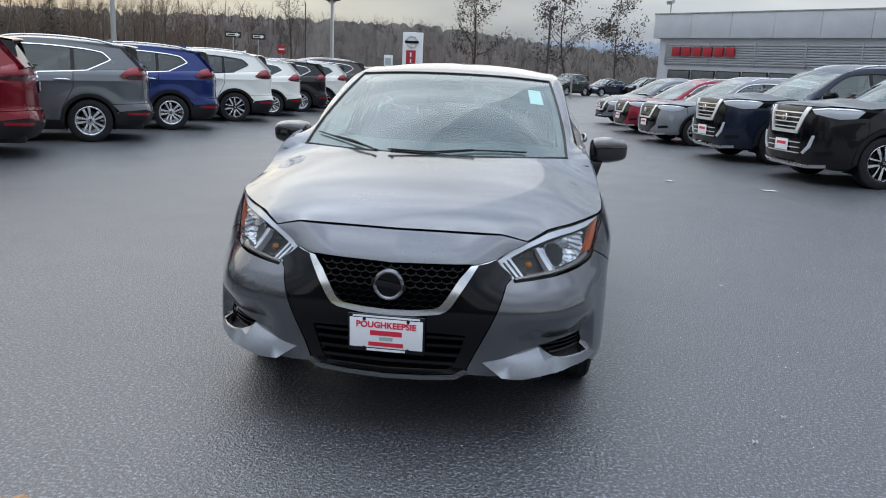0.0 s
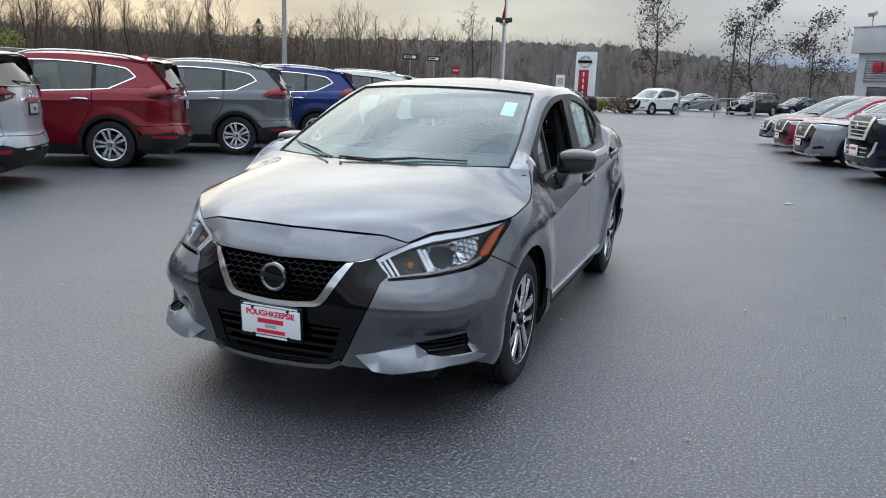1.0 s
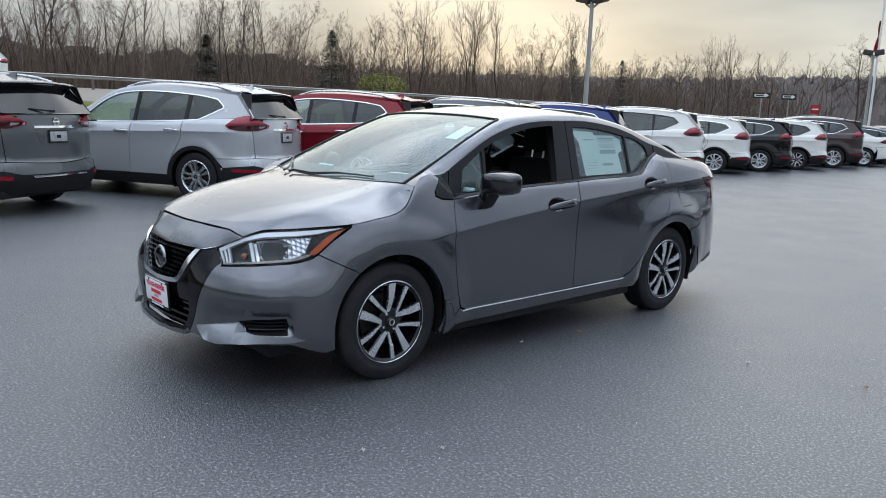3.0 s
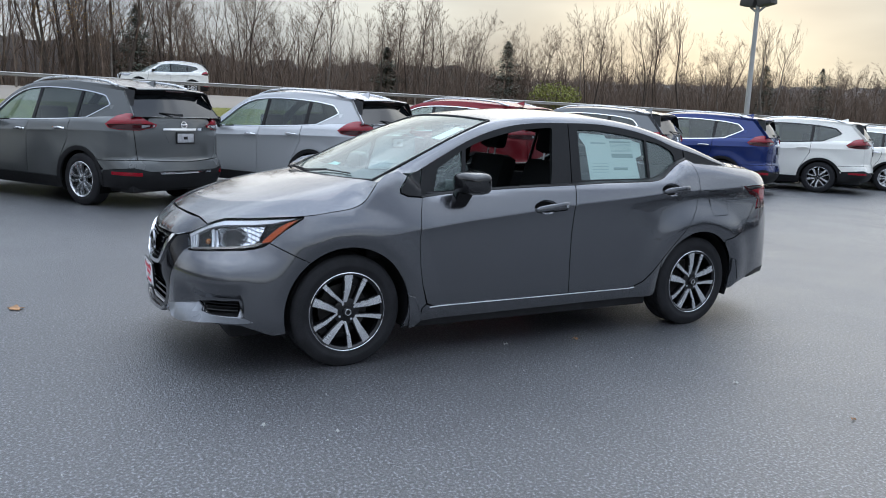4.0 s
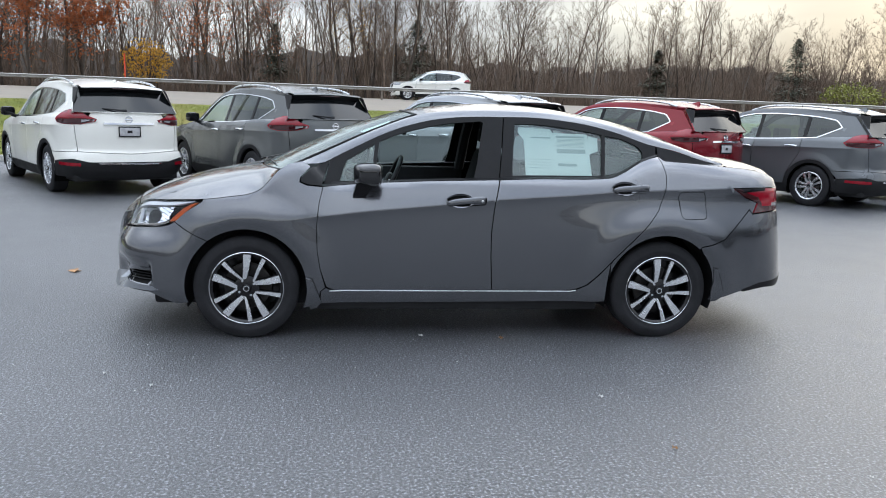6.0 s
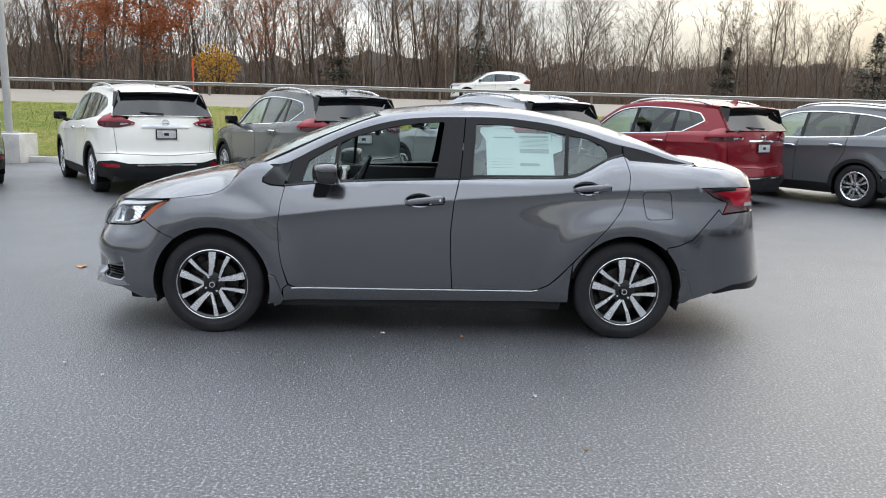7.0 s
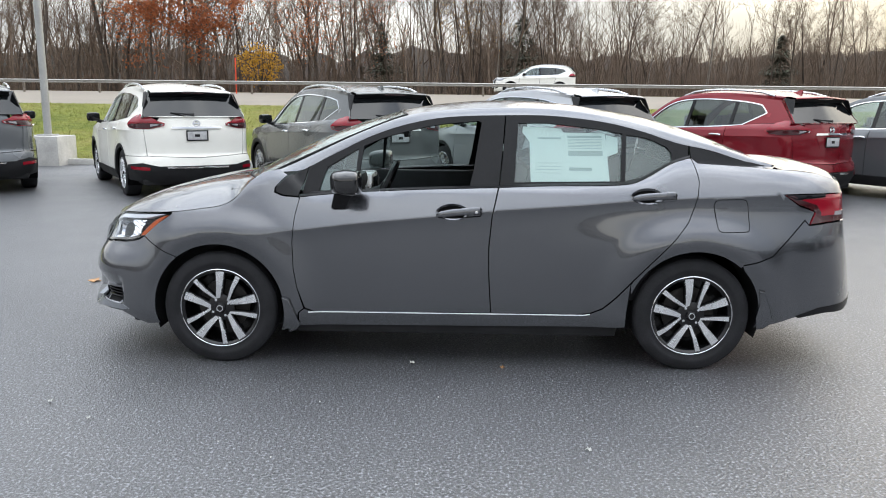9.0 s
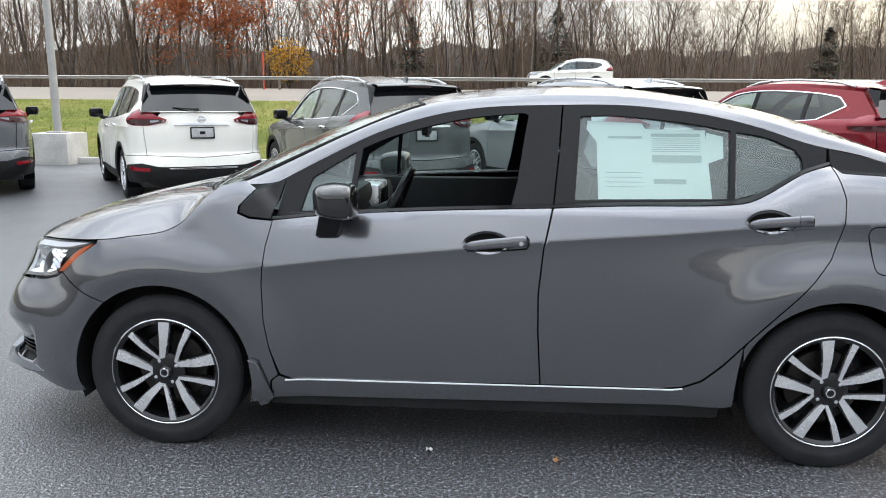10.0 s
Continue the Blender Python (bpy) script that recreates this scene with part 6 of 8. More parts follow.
        put("smoked_band", panel([S(tip + 0.02, tz0 + 0.046), S(tip + 0.2, tz0 + 0.058), R(0.66, tz0 + 0.066), R(0.46, tz0 + 0.060), R(0.475, tz0 + 0.034), R(0.66, tz0 - 0.008), S(tip + 0.2, tz0 - 0.010), S(tip + 0.06, tz0 + 0.008)], swell(0.009), 0.04, 0, lip=0)[:2], DARK_RED, tl)
        put("clear_band", panel([R(0.64, tz0 + 0.050), R(0.53, tz0 + 0.052), R(0.54, tz0 + 0.036), R(0.64, tz0 + 0.016)], swell(0.012), 0.05, 0, lip=0)[:2], CLEARLAMP, tl)
        put("red_edge", panel([S(tip + 0.06, tz0 + 0.062), S(tip + 0.2, tz0 + 0.074), R(0.66, tz0 + 0.080), R(0.50, tz0 + 0.073), R(0.50, tz0 + 0.066), R(0.66, tz0 + 0.072), S(tip + 0.2, tz0 + 0.066), S(tip + 0.06, tz0 + 0.054)], swell(0.011), 0.05, 0, lip=0)[:2], RED_DEEP, tl)
    pz = style.get("plate_z", 0.86)
    c, n = K(*R(0, pz))
    recess = panel([R(-0.34, pz + 0.095), R(-0.26, pz - 0.09), R(0.26, pz - 0.09), R(0.34, pz + 0.095)], K, 0.08, 0, lip=0.01, lift=0.002)
    part("plate_recess", recess, P, car)
    part("plate_bar", panel([R(-0.36, pz + 0.10), R(0.36, pz + 0.10), R(0.35, pz + 0.128), R(-0.35, pz + 0.128)], K, 0.08, 0, lip=0.02, lift=0.022), CHROME if spec["clad"] else P, car, "bright bar over the plate")
    at = Matrix.Translation(c + n * 0.012)
    plate = part("number_plate", boxed((-0.155, -0.004, -0.078), (0.155, 0.004, 0.078), 0.003, at), TRIM, car, "grey dealer plate in a black frame")
    part("plate_face", boxed((-0.138, 0.0035, -0.06), (0.138, 0.006, 0.06), 0.001, at), PLATE_GREY, plate)
    part("plate_print", boxed((-0.035, 0.006, -0.02), (0.035, 0.0075, 0.02), 0.001, at), TRIM, plate)
    c, n = K(*R(0, pz + 0.175))
    ring = lathe([(0.036, 0.0), (0.04, 0.010), (0.05, 0.010), (0.053, 0.0)], 20)
    turn = Matrix.Translation(c + n * 0.002) @ pose(0, 0, 0, 0, -6, 90)
    bad = part("badge", ([turn @ v for v in ring[0]], ring[1]), CHROME, car, "plain round chrome badge")
    part("badge_bar", boxed((0.002, -0.058, -0.01), (0.011, 0.058, 0.01), 0.002, turn), CHROME, bad)
    # front face
    gt, gb = style.get("grille", (0.93, 0.62))
    grille = [F(-0.44, gt), F(-0.30, gb), F(0.30, gb), F(0.44, gt)]
    fas = [F(-0.62, gt + 0.01), F(-0.52, 0.45), F(-0.30, 0.30), F(0.30, 0.30), F(0.52, 0.45), F(0.62, gt + 0.01)]
    part("fascia", panel(fas, K, st, 0, lift=0.0), BLACK_GLOSS, car)
    part("chrome_vee", panel([F(-0.46, gt), F(-0.31, gb - 0.015), F(0.31, gb - 0.015), F(0.46, gt), F(0.38, gt), F(0.26, gb + 0.03), F(-0.26, gb + 0.03), F(-0.38, gt)], K, 0.06, 0, lip=0.03, lift=0.018), BRIGHTBAR, car)
    bars = 4 if style.get("bright_grille") else 5
    for k in range(bars):
        z = gb + 0.06 + (gt - gb - 0.08) * k / bars
        hw = 0.25 + 0.12 * k / bars
        part("grille_bar", panel([F(-hw, z), F(hw, z), F(hw, z + 0.016), F(-hw, z + 0.016)], K, 0.1, 0, lip=0.02, lift=0.012), BRIGHTBAR if style.get("bright_grille") else TRIM, car)
    fb = [F(0.62, gt + 0.0), F(0.52, 0.45), F(0.30, 0.30), F(0.30, 0.22), F(0.7, 0.24), S(-0.46, 0.25), S(-0.395, 0.30)] + [p for p in arch_f if p[0] < K.sy(-0.305)] + [S(-0.30, 0.62), S(-0.303, 0.92 if spec["clad"] else 0.75), F(0.82, gt - 0.10)]
    sided("front_bumper", panel(fb, K, st, 0.002), P, car)
    if style.get("bright_grille"):
        sided("bumper_brace", panel([F(0.56, 0.66), F(0.60, 0.66), F(0.56, 0.50), F(0.46, 0.40), F(0.42, 0.42), F(0.51, 0.52)], K, 0.06, 0, lip=0.02, lift=0.012), BRIGHTBAR, car, "silver brace beside the lower grille")
        for z in (0.40, 0.47, 0.54):
            part("lower_bar", panel([F(-0.38, z), F(0.38, z), F(0.38, z + 0.014), F(-0.38, z + 0.014)], K, 0.1, 0, lip=0.02, lift=0.010), BRIGHTBAR, car)
    lz = gt - 0.10
    head = [F(0.47, gt - 0.025), F(0.70, gt + 0.005), S(-0.52, gt + 0.005), S(-0.36, gt - 0.015), S(-0.47, lz - 0.01), F(0.80, lz - 0.03), F(0.55, lz + 0.02)]
    for hl in sided("headlamp", panel(head, K, 0.06, 0, lip=0.02, lift=0.006), LAMPWHITE, car):
        pass
    sided("lamp_edge", panel([F(0.47, gt - 0.022), F(0.70, gt + 0.008), S(-0.52, gt + 0.008), S(-0.39, gt - 0.006), S(-0.52, gt - 0.008), F(0.70, gt - 0.008), F(0.49, gt - 0.034)], K, 0.06, 0, lip=0, lift=0.010), SATIN, car)
    sided("fog_lamp", panel([F(0.60, 0.44), F(0.78, 0.47), F(0.80, 0.42), F(0.62, 0.38)], K, 0.06, 0, lift=0.006), BLACK_GLOSS, car)
    part("front_lip", both(panel([F(0, 0.26), F(0.5, 0.26), F(0.75, 0.29), F(0.75, 0.25), F(0.5, 0.22), F(0, 0.22)], K, 0.1, 0, lip=0.03, lift=0.012)), SATIN if spec["clad"] else CLAD, car)
    c, n = K(*F(0, 0.50))
    at = Matrix.Translation(c + n * 0.014)
    fp = part("number_plate", boxed((-0.155, -0.004, -0.078), (0.155, 0.004, 0.078), 0.003, at), PLATE_WHITE, car, "white dealer plate")
    part("plate_print", boxed((-0.11, -0.006, 0.0), (0.11, -0.0035, 0.04), 0.001, at), RED_INK, fp)
    c, n = K(*F(0, (gt + gb) / 2 + 0.02))
    turn = Matrix.Translation(c + n * 0.03) @ pose(0, 0, 0, 0, 0, -90)
    bad = part("badge", ([turn @ v for v in ring[0]], ring[1]), CHROME, car)
    part("badge_bar", boxed((0.002, -0.058, -0.01), (0.011, 0.058, 0.01), 0.002, turn), CHROME, bad)
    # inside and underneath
    # an added near-black box fills the cabin and stands for its shade
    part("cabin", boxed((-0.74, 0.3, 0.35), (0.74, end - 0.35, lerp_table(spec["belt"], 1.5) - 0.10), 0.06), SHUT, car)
    for y in (1.35, 2.25):
        for x in (-0.38, 0.38):
            part("seat_back", boxed((x - 0.22, y, 0.6), (x + 0.22, y + 0.14, lerp_table(spec["drip"], y) - 0.27), 0.05), CLOTH, car)
    part("underbody", boxed((-0.74, -0.6, 0.21), (0.74, end - 0.2, 0.34), 0.05), CLAD, car)
    for a in (0.0, base):
        vs = [Vector((x, y, z)) for x in (0.58, K.plan(a)[0].x - 0.02) for y, z in arc(a, az, ar + 0.012, 205, -25, 18)]
        fs = [(i, i + 1, i + 20, i + 19) for i in range(18)]
        vs.append(Vector((0.58, a, az)))
        fs += [(i, i + 1, 38) for i in range(18)]
        sided("wheel_liner", (vs, fs), SHUT, car)
        r, rim, w = spec["wheel"]
        for sd in (1, -1):
            build_wheel(car, sd * spec["track"], a, r, rim, w, wheel_style, 17.0 * sd, sd)
    # handles, mirrors, roof fittings
    for y in (p1 - 0.16, door_end - 0.17):
        z = lerp_table(spec["belt"], y) - 0.125
        q, n = K(*S(y, z))
        sided("door_handle", tube([q + n * 0.002 + Vector((0, -0.11, 0)), q + n * 0.03 + Vector((0, -0.08, 0)), q + n * 0.036, q + n * 0.03 + Vector((0, 0.08, 0)), q + n * 0.002 + Vector((0, 0.11, 0))], 0.014, 8), CHROME if style.get("chrome", True) else P, car)
    mz = spec["belt"][0][1] + 0.09
    for sd in (1, -1):
        m = part("door_mirror", boxed((-0.10, -0.08, -0.075), (0.10, 0.08, 0.075), 0.055, pose(sd * 0.985, 0.72, mz, 0, 0, 8 * sd)), style.get("mirror", BLACK_GLOSS), car)
        part("mirror_foot", tube([(sd * 0.83, 0.70, mz - 0.09), (sd * 0.93, 0.71, mz - 0.06)], 0.03, 8), CLAD, m)
    if spec["rails"]:
        rail = [Vector((p.x + 0.02, p.y, p.z + dz)) for p, dz in zip(resample([q for q in inner if spec["edge"][3][1] < q.y < spec["edge"][-2][1] + 0.1], 8), (0.0, 0.030, 0.036, 0.038, 0.038, 0.038, 0.036, 0.028, -0.005))]
        sided("luggage_rail", tube(rail, 0.017, 8), SATIN, car, "silver luggage rail")
        spo = across(pd, m1, mz1)
        part("spoiler", strip([[p + Vector((0, dy, dz)) for p in spo] for dy, dz in ((-0.02, 0.004), (0.08, -0.002), (0.165, -0.018), (0.175, -0.030), (0.165, -0.040), (-0.02, -0.055))], 20), P, car)
        part("spoiler_lip", strip([[p + Vector((0, 0.160, -0.042)) for p in spo], [p + Vector((0, 0.10, -0.075)) for p in spo], [p + Vector((0, 0.035, -0.085)) for p in across(h0, ym, h0.z + 0.02)]], 20), TRIM, car)
        for sd in (1, -1):  # dark blades beside the rear glass
            e0, e1 = h0.lerp(h1, 0.0), h0.lerp(h1, 0.62)
            blade = [e0 + Vector((0.02, 0.0, 0.0)), e0 + Vector((0.0, 0.165, -0.02)), e1 + Vector((0.004, 0.03, 0.0)), e1 + Vector((0.018, 0.0, 0.0))]
            mesh = (blade + [p + Vector((-0.012, 0, 0)) for p in blade], [(0, 1, 2, 3), (7, 6, 5, 4), (0, 4, 5, 1), (1, 5, 6, 2), (2, 6, 7, 3), (3, 7, 4, 0)])
            part("spoiler_blade", mesh if sd > 0 else mirror(mesh), TRIM, car)
        part("brake_light", boxed((-0.16, ym + 0.10, h0.z - 0.018), (0.16, ym + 0.125, h0.z - 0.004), 0.004), DARK_RED, car)
        wl = h1.lerp(h0, 0.09)
        part("rear_wiper", tube([(0.03, yb + 0.014, hz + 0.03), (0.12, yb + 0.012, hz + 0.035), (0.34, wl.y + 0.04, hz + 0.055)], [0.02, 0.012, 0.008], 6), TRIM, car)
        fin = ([Vector(p) for p in [(-0.025, 2.95, 1.652), (0.025, 2.95, 1.652), (0.025, 3.12, 1.64), (-0.025, 3.12, 1.64), (0, 3.10, 1.705), (0, 3.125, 1.70)]], [(0, 1, 4), (1, 2, 5, 4), (2, 3, 5), (3, 0, 4, 5)])
        part("aerial_fin", fin, P, car)
    return car


def clip_poly(poly, y, sign):
    """Keeps the part of an outline with sign * (s - y) > 0."""
    out = []
    for i in range(len(poly)):
        a, b = poly[i - 1], poly[i]
        da, db = sign * (a[0] - y), sign * (b[0] - y)
        if (da > 0) != (db > 0):
            t = da / (da - db)
            out.append((a[0] + (b[0] - a[0]) * t, a[1] + (b[1] - a[1]) * t))
        if db > 0:
            out.append(b)
    return out


SALOON = dict(SUV, base=2.78,
    plan=[(0, -0.93), (0.35, -0.90), (0.6, -0.82), (0.74, -0.71), (0.82, -0.55), (0.865, -0.35), (0.885, 0), (0.895, 0.6), (0.90, 1.4), (0.895, 2.2), (0.885, 2.75), (0.86, 3.15), (0.82, 3.42), (0.72, 3.62), (0.5, 3.72), (0.25, 3.76), (0, 3.77)],
    front=[(0.15, 0.07), (0.25, 0.0), (0.5, 0.0), (0.62, 0.03), (0.70, 0.08), (0.76, 0.16)], rear=[(0.2, 0.12), (0.34, 0.0), (0.5, 0.0), (0.75, 0.05), (0.95, 0.09), (1.05, 0.15)],
    side=[(0.14, 0.07), (0.24, 0.02), (0.34, 0.0), (0.6, 0.0), (1.2, 0.006)],
    crease=[(-0.5, 0.66), (0.4, 0.76), (1.5, 0.84), (2.6, 0.90), (3.6, 0.92)],
    top=[(-0.6, 0.82), (0.0, 0.90), (0.4, 1.0), (0.6, 0.985), (1.5, 1.01), (2.4, 1.06), (3.0, 1.10), (3.5, 1.10)],
    belt=[(0.50, 0.935), (0.9, 0.955), (1.5, 0.985), (2.0, 1.005), (2.4, 1.025), (2.8, 1.05), (3.15, 1.065)],
    window=[(0.62, 0.955), (0.85, 1.10), (1.1, 1.22), (1.4, 1.30), (1.8, 1.325), (2.2, 1.285), (2.5, 1.205), (2.72, 1.105), (2.5, 1.05), (1.5, 1.0)],
    posts=(1.60, 2.32), gx=(0.775, 0.38, 1.0, 0.07, 1.5, 1.8),
    drip=[(0.46, 0.955), (0.72, 1.115), (1.0, 1.255), (1.3, 1.345), (1.7, 1.385), (2.1, 1.36), (2.5, 1.265), (2.85, 1.14), (3.10, 1.06)],
    edge=[(0.70, 0.30, 0.96), (0.66, 0.65, 1.13), (0.59, 1.05, 1.34), (0.555, 1.35, 1.405), (0.54, 1.7, 1.425), (0.54, 2.0, 1.41), (0.55, 2.25, 1.375), (0.555, 2.35, 1.355), (0.56, 2.42, 1.34)],
    cowl=(0.05, 0.96), roof_mid=(0.98, 1.375, 2.47, 1.365), hatch=[(0.56, 2.43, 1.335), (0.62, 3.12, 1.058)], hatch_mid=(2.48, 3.20),
    hood=[(0.60, 0.70), (0.70, 0.73)], hood_z=0.80, hood_crown=0.07, wheel=(0.325, 0.222, 0.105), track=0.862, arch=(0.325, 0.37, 0.43), clad=False, rails=False)


def paint_all(car, color):
    for ob in car.children_recursive:
        ob.color = (*color, 0.02 if min(color) > 0.55 else 0.4)


ROGUE_STYLE = dict(tail_z=(1.05, 1.235), plate_z=0.94)
WHITE, STEEL, SILVER, RED, BLUE, BLACK, NAVY = (0.74, 0.73, 0.68), (0.12, 0.127, 0.135), (0.45, 0.46, 0.475), (0.17, 0.008, 0.015), (0.012, 0.026, 0.125), (0.010, 0.010, 0.011), (0.012, 0.018, 0.035)
suv_maker = build_parked("suv", SUV, ROGUE_STYLE, "compact SUV parked on asphalt")
dark_maker = build_parked("suv", SUV, dict(ROGUE_STYLE, chrome=False), "SUV parked on asphalt", "machined")
BIG = dict(SUV, front=[(0.2, 0.08), (0.3, 0.02), (0.45, 0.0), (0.7, 0.0), (0.9, 0.015), (1.0, 0.04), (1.08, 0.10), (1.16, 0.2)], hood=[(0.60, 1.04), (0.72, 1.06)], hood_z=1.05, cowl=(0.10, 1.115), hood_crown=0.04,
    top=[(-0.6, 1.10), (0.0, 1.14), (0.4, 1.16), (0.6, 1.10), (1.2, 1.105), (2.2, 1.145), (2.6, 1.18), (3.0, 1.22), (3.4, 1.22)])
big_maker = build_parked("suv", BIG, dict(ROGUE_STYLE, chrome=False, bright_grille=True, grille=(1.02, 0.68)), "large SUV parked on asphalt", "machined")
saloon_maker = build_parked("sedan", SALOON, dict(tail_z=(0.86, 1.0), plate_z=0.72, grille=(0.70, 0.44), chrome=True), "sedan parked on asphalt")


def stand(maker, wheel_xy, wheel_at, heading, color, label, group, scale=1.0, tall=1.0):
    """A copy of a parked car with the wheel at wheel_at (car's own metres) on wheel_xy; heading: degrees by which its nose turns from -x towards -y."""
    turn = Matrix.Rotation(radians(heading - 90), 4, "Z")
    off = turn @ Vector((wheel_at[0] * scale, wheel_at[1] * scale, 0))
    m = Matrix.Translation((wheel_xy[0] - off.x, wheel_xy[1] - off.y, 0)) @ turn
    car = copy_thing(maker, m)
    car.scale = (scale * (1.03 if maker is suv_maker else 1.0), scale, scale * tall)
    car["label"], car["category"], car["group"] = label, "car", group
    paint_all(car, color)
    return car


RL = (0.80, 2.705)
ROW = "angled row of parked cars"
for maker, xy, color, label, k, tall in (
    (suv_maker, (-7.40, -3.56), STEEL, "dark grey SUV beside a lamp post, tail towards the aisle", 1, 1),
    (suv_maker, (-7.40, -0.12), WHITE, "white SUV with red tail lamps and silver roof rails", 1, 1),
    (suv_maker, (-7.32, 2.90), (0.115, 0.12, 0.12), "graphite grey SUV with red tail lamps and a chrome bumper strip", 1, 1),
    (suv_maker, (-7.38, 6.14), SILVER, "light silver SUV with dark rear glass, parked at an angle", 1, 1),
    (suv_maker, (-7.61, 9.27), RED, "dark red SUV with chrome window strips, parked at an angle", 1, 1),
    (suv_maker, (-7.52, 12.26), STEEL, "steel grey SUV with ten-spoke wheels, parked at an angle", 1, 1),
    (suv_maker, (-7.58, 15.25), BLUE, "deep blue SUV with silver wheels, parked at an angle", 1, 1),
    (dark_maker, (-7.46, 18.30), WHITE, "white crossover with dark machined wheels", 1.03, 0.97),
    (suv_maker, (-7.52, 21.06), WHITE, "white small crossover with red tail lamps", 0.95, 0.97),
    (suv_maker, (-7.50, 23.63), BLACK, "black small crossover with silver wheels", 0.95, 0.97),
    (dark_maker, (-7.43, 25.95), WHITE, "white small crossover with black machined wheels", 0.95, 0.97),
    (suv_maker, (-7.40, 28.7), (0.06, 0.045, 0.042), "brown SUV with silver wheels", 1, 1),
    (saloon_maker, (-7.40, 31.4), WHITE, "white sedan with silver wheels", 1, 1),
    (saloon_maker, (-7.40, 34.1), BLACK, "black sedan parked in the far row", 1, 1),
    (saloon_maker, (-7.40, 36.8), (0.10, 0.11, 0.12), "grey sedan parked in the far row", 1, 1),
    (saloon_maker, (-7.40, 39.5), (0.07, 0.085, 0.12), "blue-grey sedan parked in the far row", 1, 1),
    (saloon_maker, (-7.40, 42.2), NAVY, "navy sedan parked in the far row", 1, 1),
    (saloon_maker, (-7.40, 44.9), BLACK, "black sedan at the end of the row", 1, 1)):
    stand(maker, xy, RL if maker is not saloon_maker else (0.80, 2.78), 33 if xy[1] < 4 else 31, color, label, ROW, k, tall)
FL = (0.80, 0.0)
FRONT = "row of parked cars with their noses out"
for maker, xy, color, label, k, tall in (
    (big_maker, (5.02, 12.28), BLACK, "large black SUV with a bright grille and machined wheels", 1.12, 1.0),
    (big_maker, (4.37, 15.26), NAVY, "large navy SUV with a bright grille", 1.12, 1.0),
    (suv_maker, (3.52, 18.72), (0.24, 0.25, 0.265), "silver SUV with its nose out of the row", 1.0, 0.95),
    (suv_maker, (3.16, 21.95), (0.23, 0.012, 0.03), "red crossover with a chrome grille frame", 0.97, 0.94),
    (saloon_maker, (2.88, 25.46), (0.16, 0.17, 0.18), "grey hatchback with a low nose", 1.0, 1.05)):
    stand(maker, xy, FL, 15, color, label, FRONT, k, tall)
FAR = "cars in the further lot"
for maker, xy, turn, color, label in (
    (suv_maker, (-4.6, 53.2), 62, WHITE, "white SUV with its nose to the lot, by the gate"),
    (suv_maker, (1.6, 63.5), 55, (0.012, 0.018, 0.014), "dark green pickup-high SUV behind the gate"),
    (saloon_maker, (4.6, 66.5), 40, NAVY, "dark sedan in the further lot"),
    (suv_maker, (7.6, 68.0), 30, BLACK, "black SUV in the further lot"),
    (saloon_maker, (10.4, 70.0), 30, STEEL, "grey sedan in the further lot"),
    (saloon_maker, (-3.4, 68.5), 40, (0.3, 0.31, 0.32), "silver sedan far behind the fence"),
    (saloon_maker, (-6.5, 71.0), 40, WHITE, "white sedan far behind the fence")):
    stand(maker, xy, FL, turn, color, label, FAR)

# ---- ground ----
def ground_z(x, y):
    """The lot is flat; past the kerb the verge climbs to the road, and far off the land rises."""
    z = smooth_table([(-900, 9.0), (-400, 7.0), (-120, 2.6), (-60, 2.1), (-45, 1.95), (-36, 1.78), (-25, 1.46), (-23, 1.30), (-18, 0.74), (-14.5, 0.22), (-13.0, 0.10), (-12.9, 0.10), (-12.7, 0.0)], x)
    far = max(0, y - 55)
    return z * (1 - ease(35, 90, y)) if x > -36 else z * (1 - 0.55 * ease(35, 110, y)) + 0.0 * far


ASPHALT = principled("asphalt", (0.05, 0.05, 0.053), 0.5)
n, l, b = nodes_of(ASPHALT)
patch, stain = noise_node(ASPHALT, 0.22, 5, 0.6), noise_node(ASPHALT, 1.1, 5, 0.62)
grit, pores = noise_node(ASPHALT, 70, 2, 0.6), noise_node(ASPHALT, 190, 2, 0.5)
chips = n.new("ShaderNodeTexVoronoi")  # the stones in the surface
chips.inputs["Scale"].default_value = 110
where = n.new("ShaderNodeTexCoord")
l.new(where.outputs["Object"], chips.inputs["Vector"])
tone1 = ramp_node(ASPHALT, patch.outputs["Fac"], [(0.35, (0.029, 0.030, 0.034)), (0.65, (0.045, 0.046, 0.050))])
# tone of the stones, with their sparkle put into the contrast too
tone2 = ramp_node(ASPHALT, grit.outputs["Fac"], [(0.31, (0.10,)), (0.47, (0.6,)), (0.57, (2.0,)), (0.67, (6.0,))])
l.new(mix_color(ASPHALT, tone1.outputs[0], tone2.outputs[0], 1.0, "MULTIPLY"), b.inputs["Base Color"])
wet = ramp_node(ASPHALT, stain.outputs["Fac"], [(0.32, (0.34,)), (0.68, (0.44,))])
l.new(wet.outputs[0], b.inputs["Roughness"])
height = mix_color(ASPHALT, mix_color(ASPHALT, grit.outputs["Fac"], pores.outputs["Fac"], 0.35), chips.outputs["Distance"], 0.35)
bump_node(ASPHALT, height, 1.0, 0.010)
b.inputs["Specular IOR Level"].default_value = 1.0
b.inputs["IOR"].default_value = 1.65

GRASS = principled("verge_grass", (0.10, 0.13, 0.03), 0.9, spec=0.2)
n, l, b = nodes_of(GRASS)
g1, g2, g3 = noise_node(GRASS, 0.5, 5), noise_node(GRASS, 6, 4), noise_node(GRASS, 60, 3)
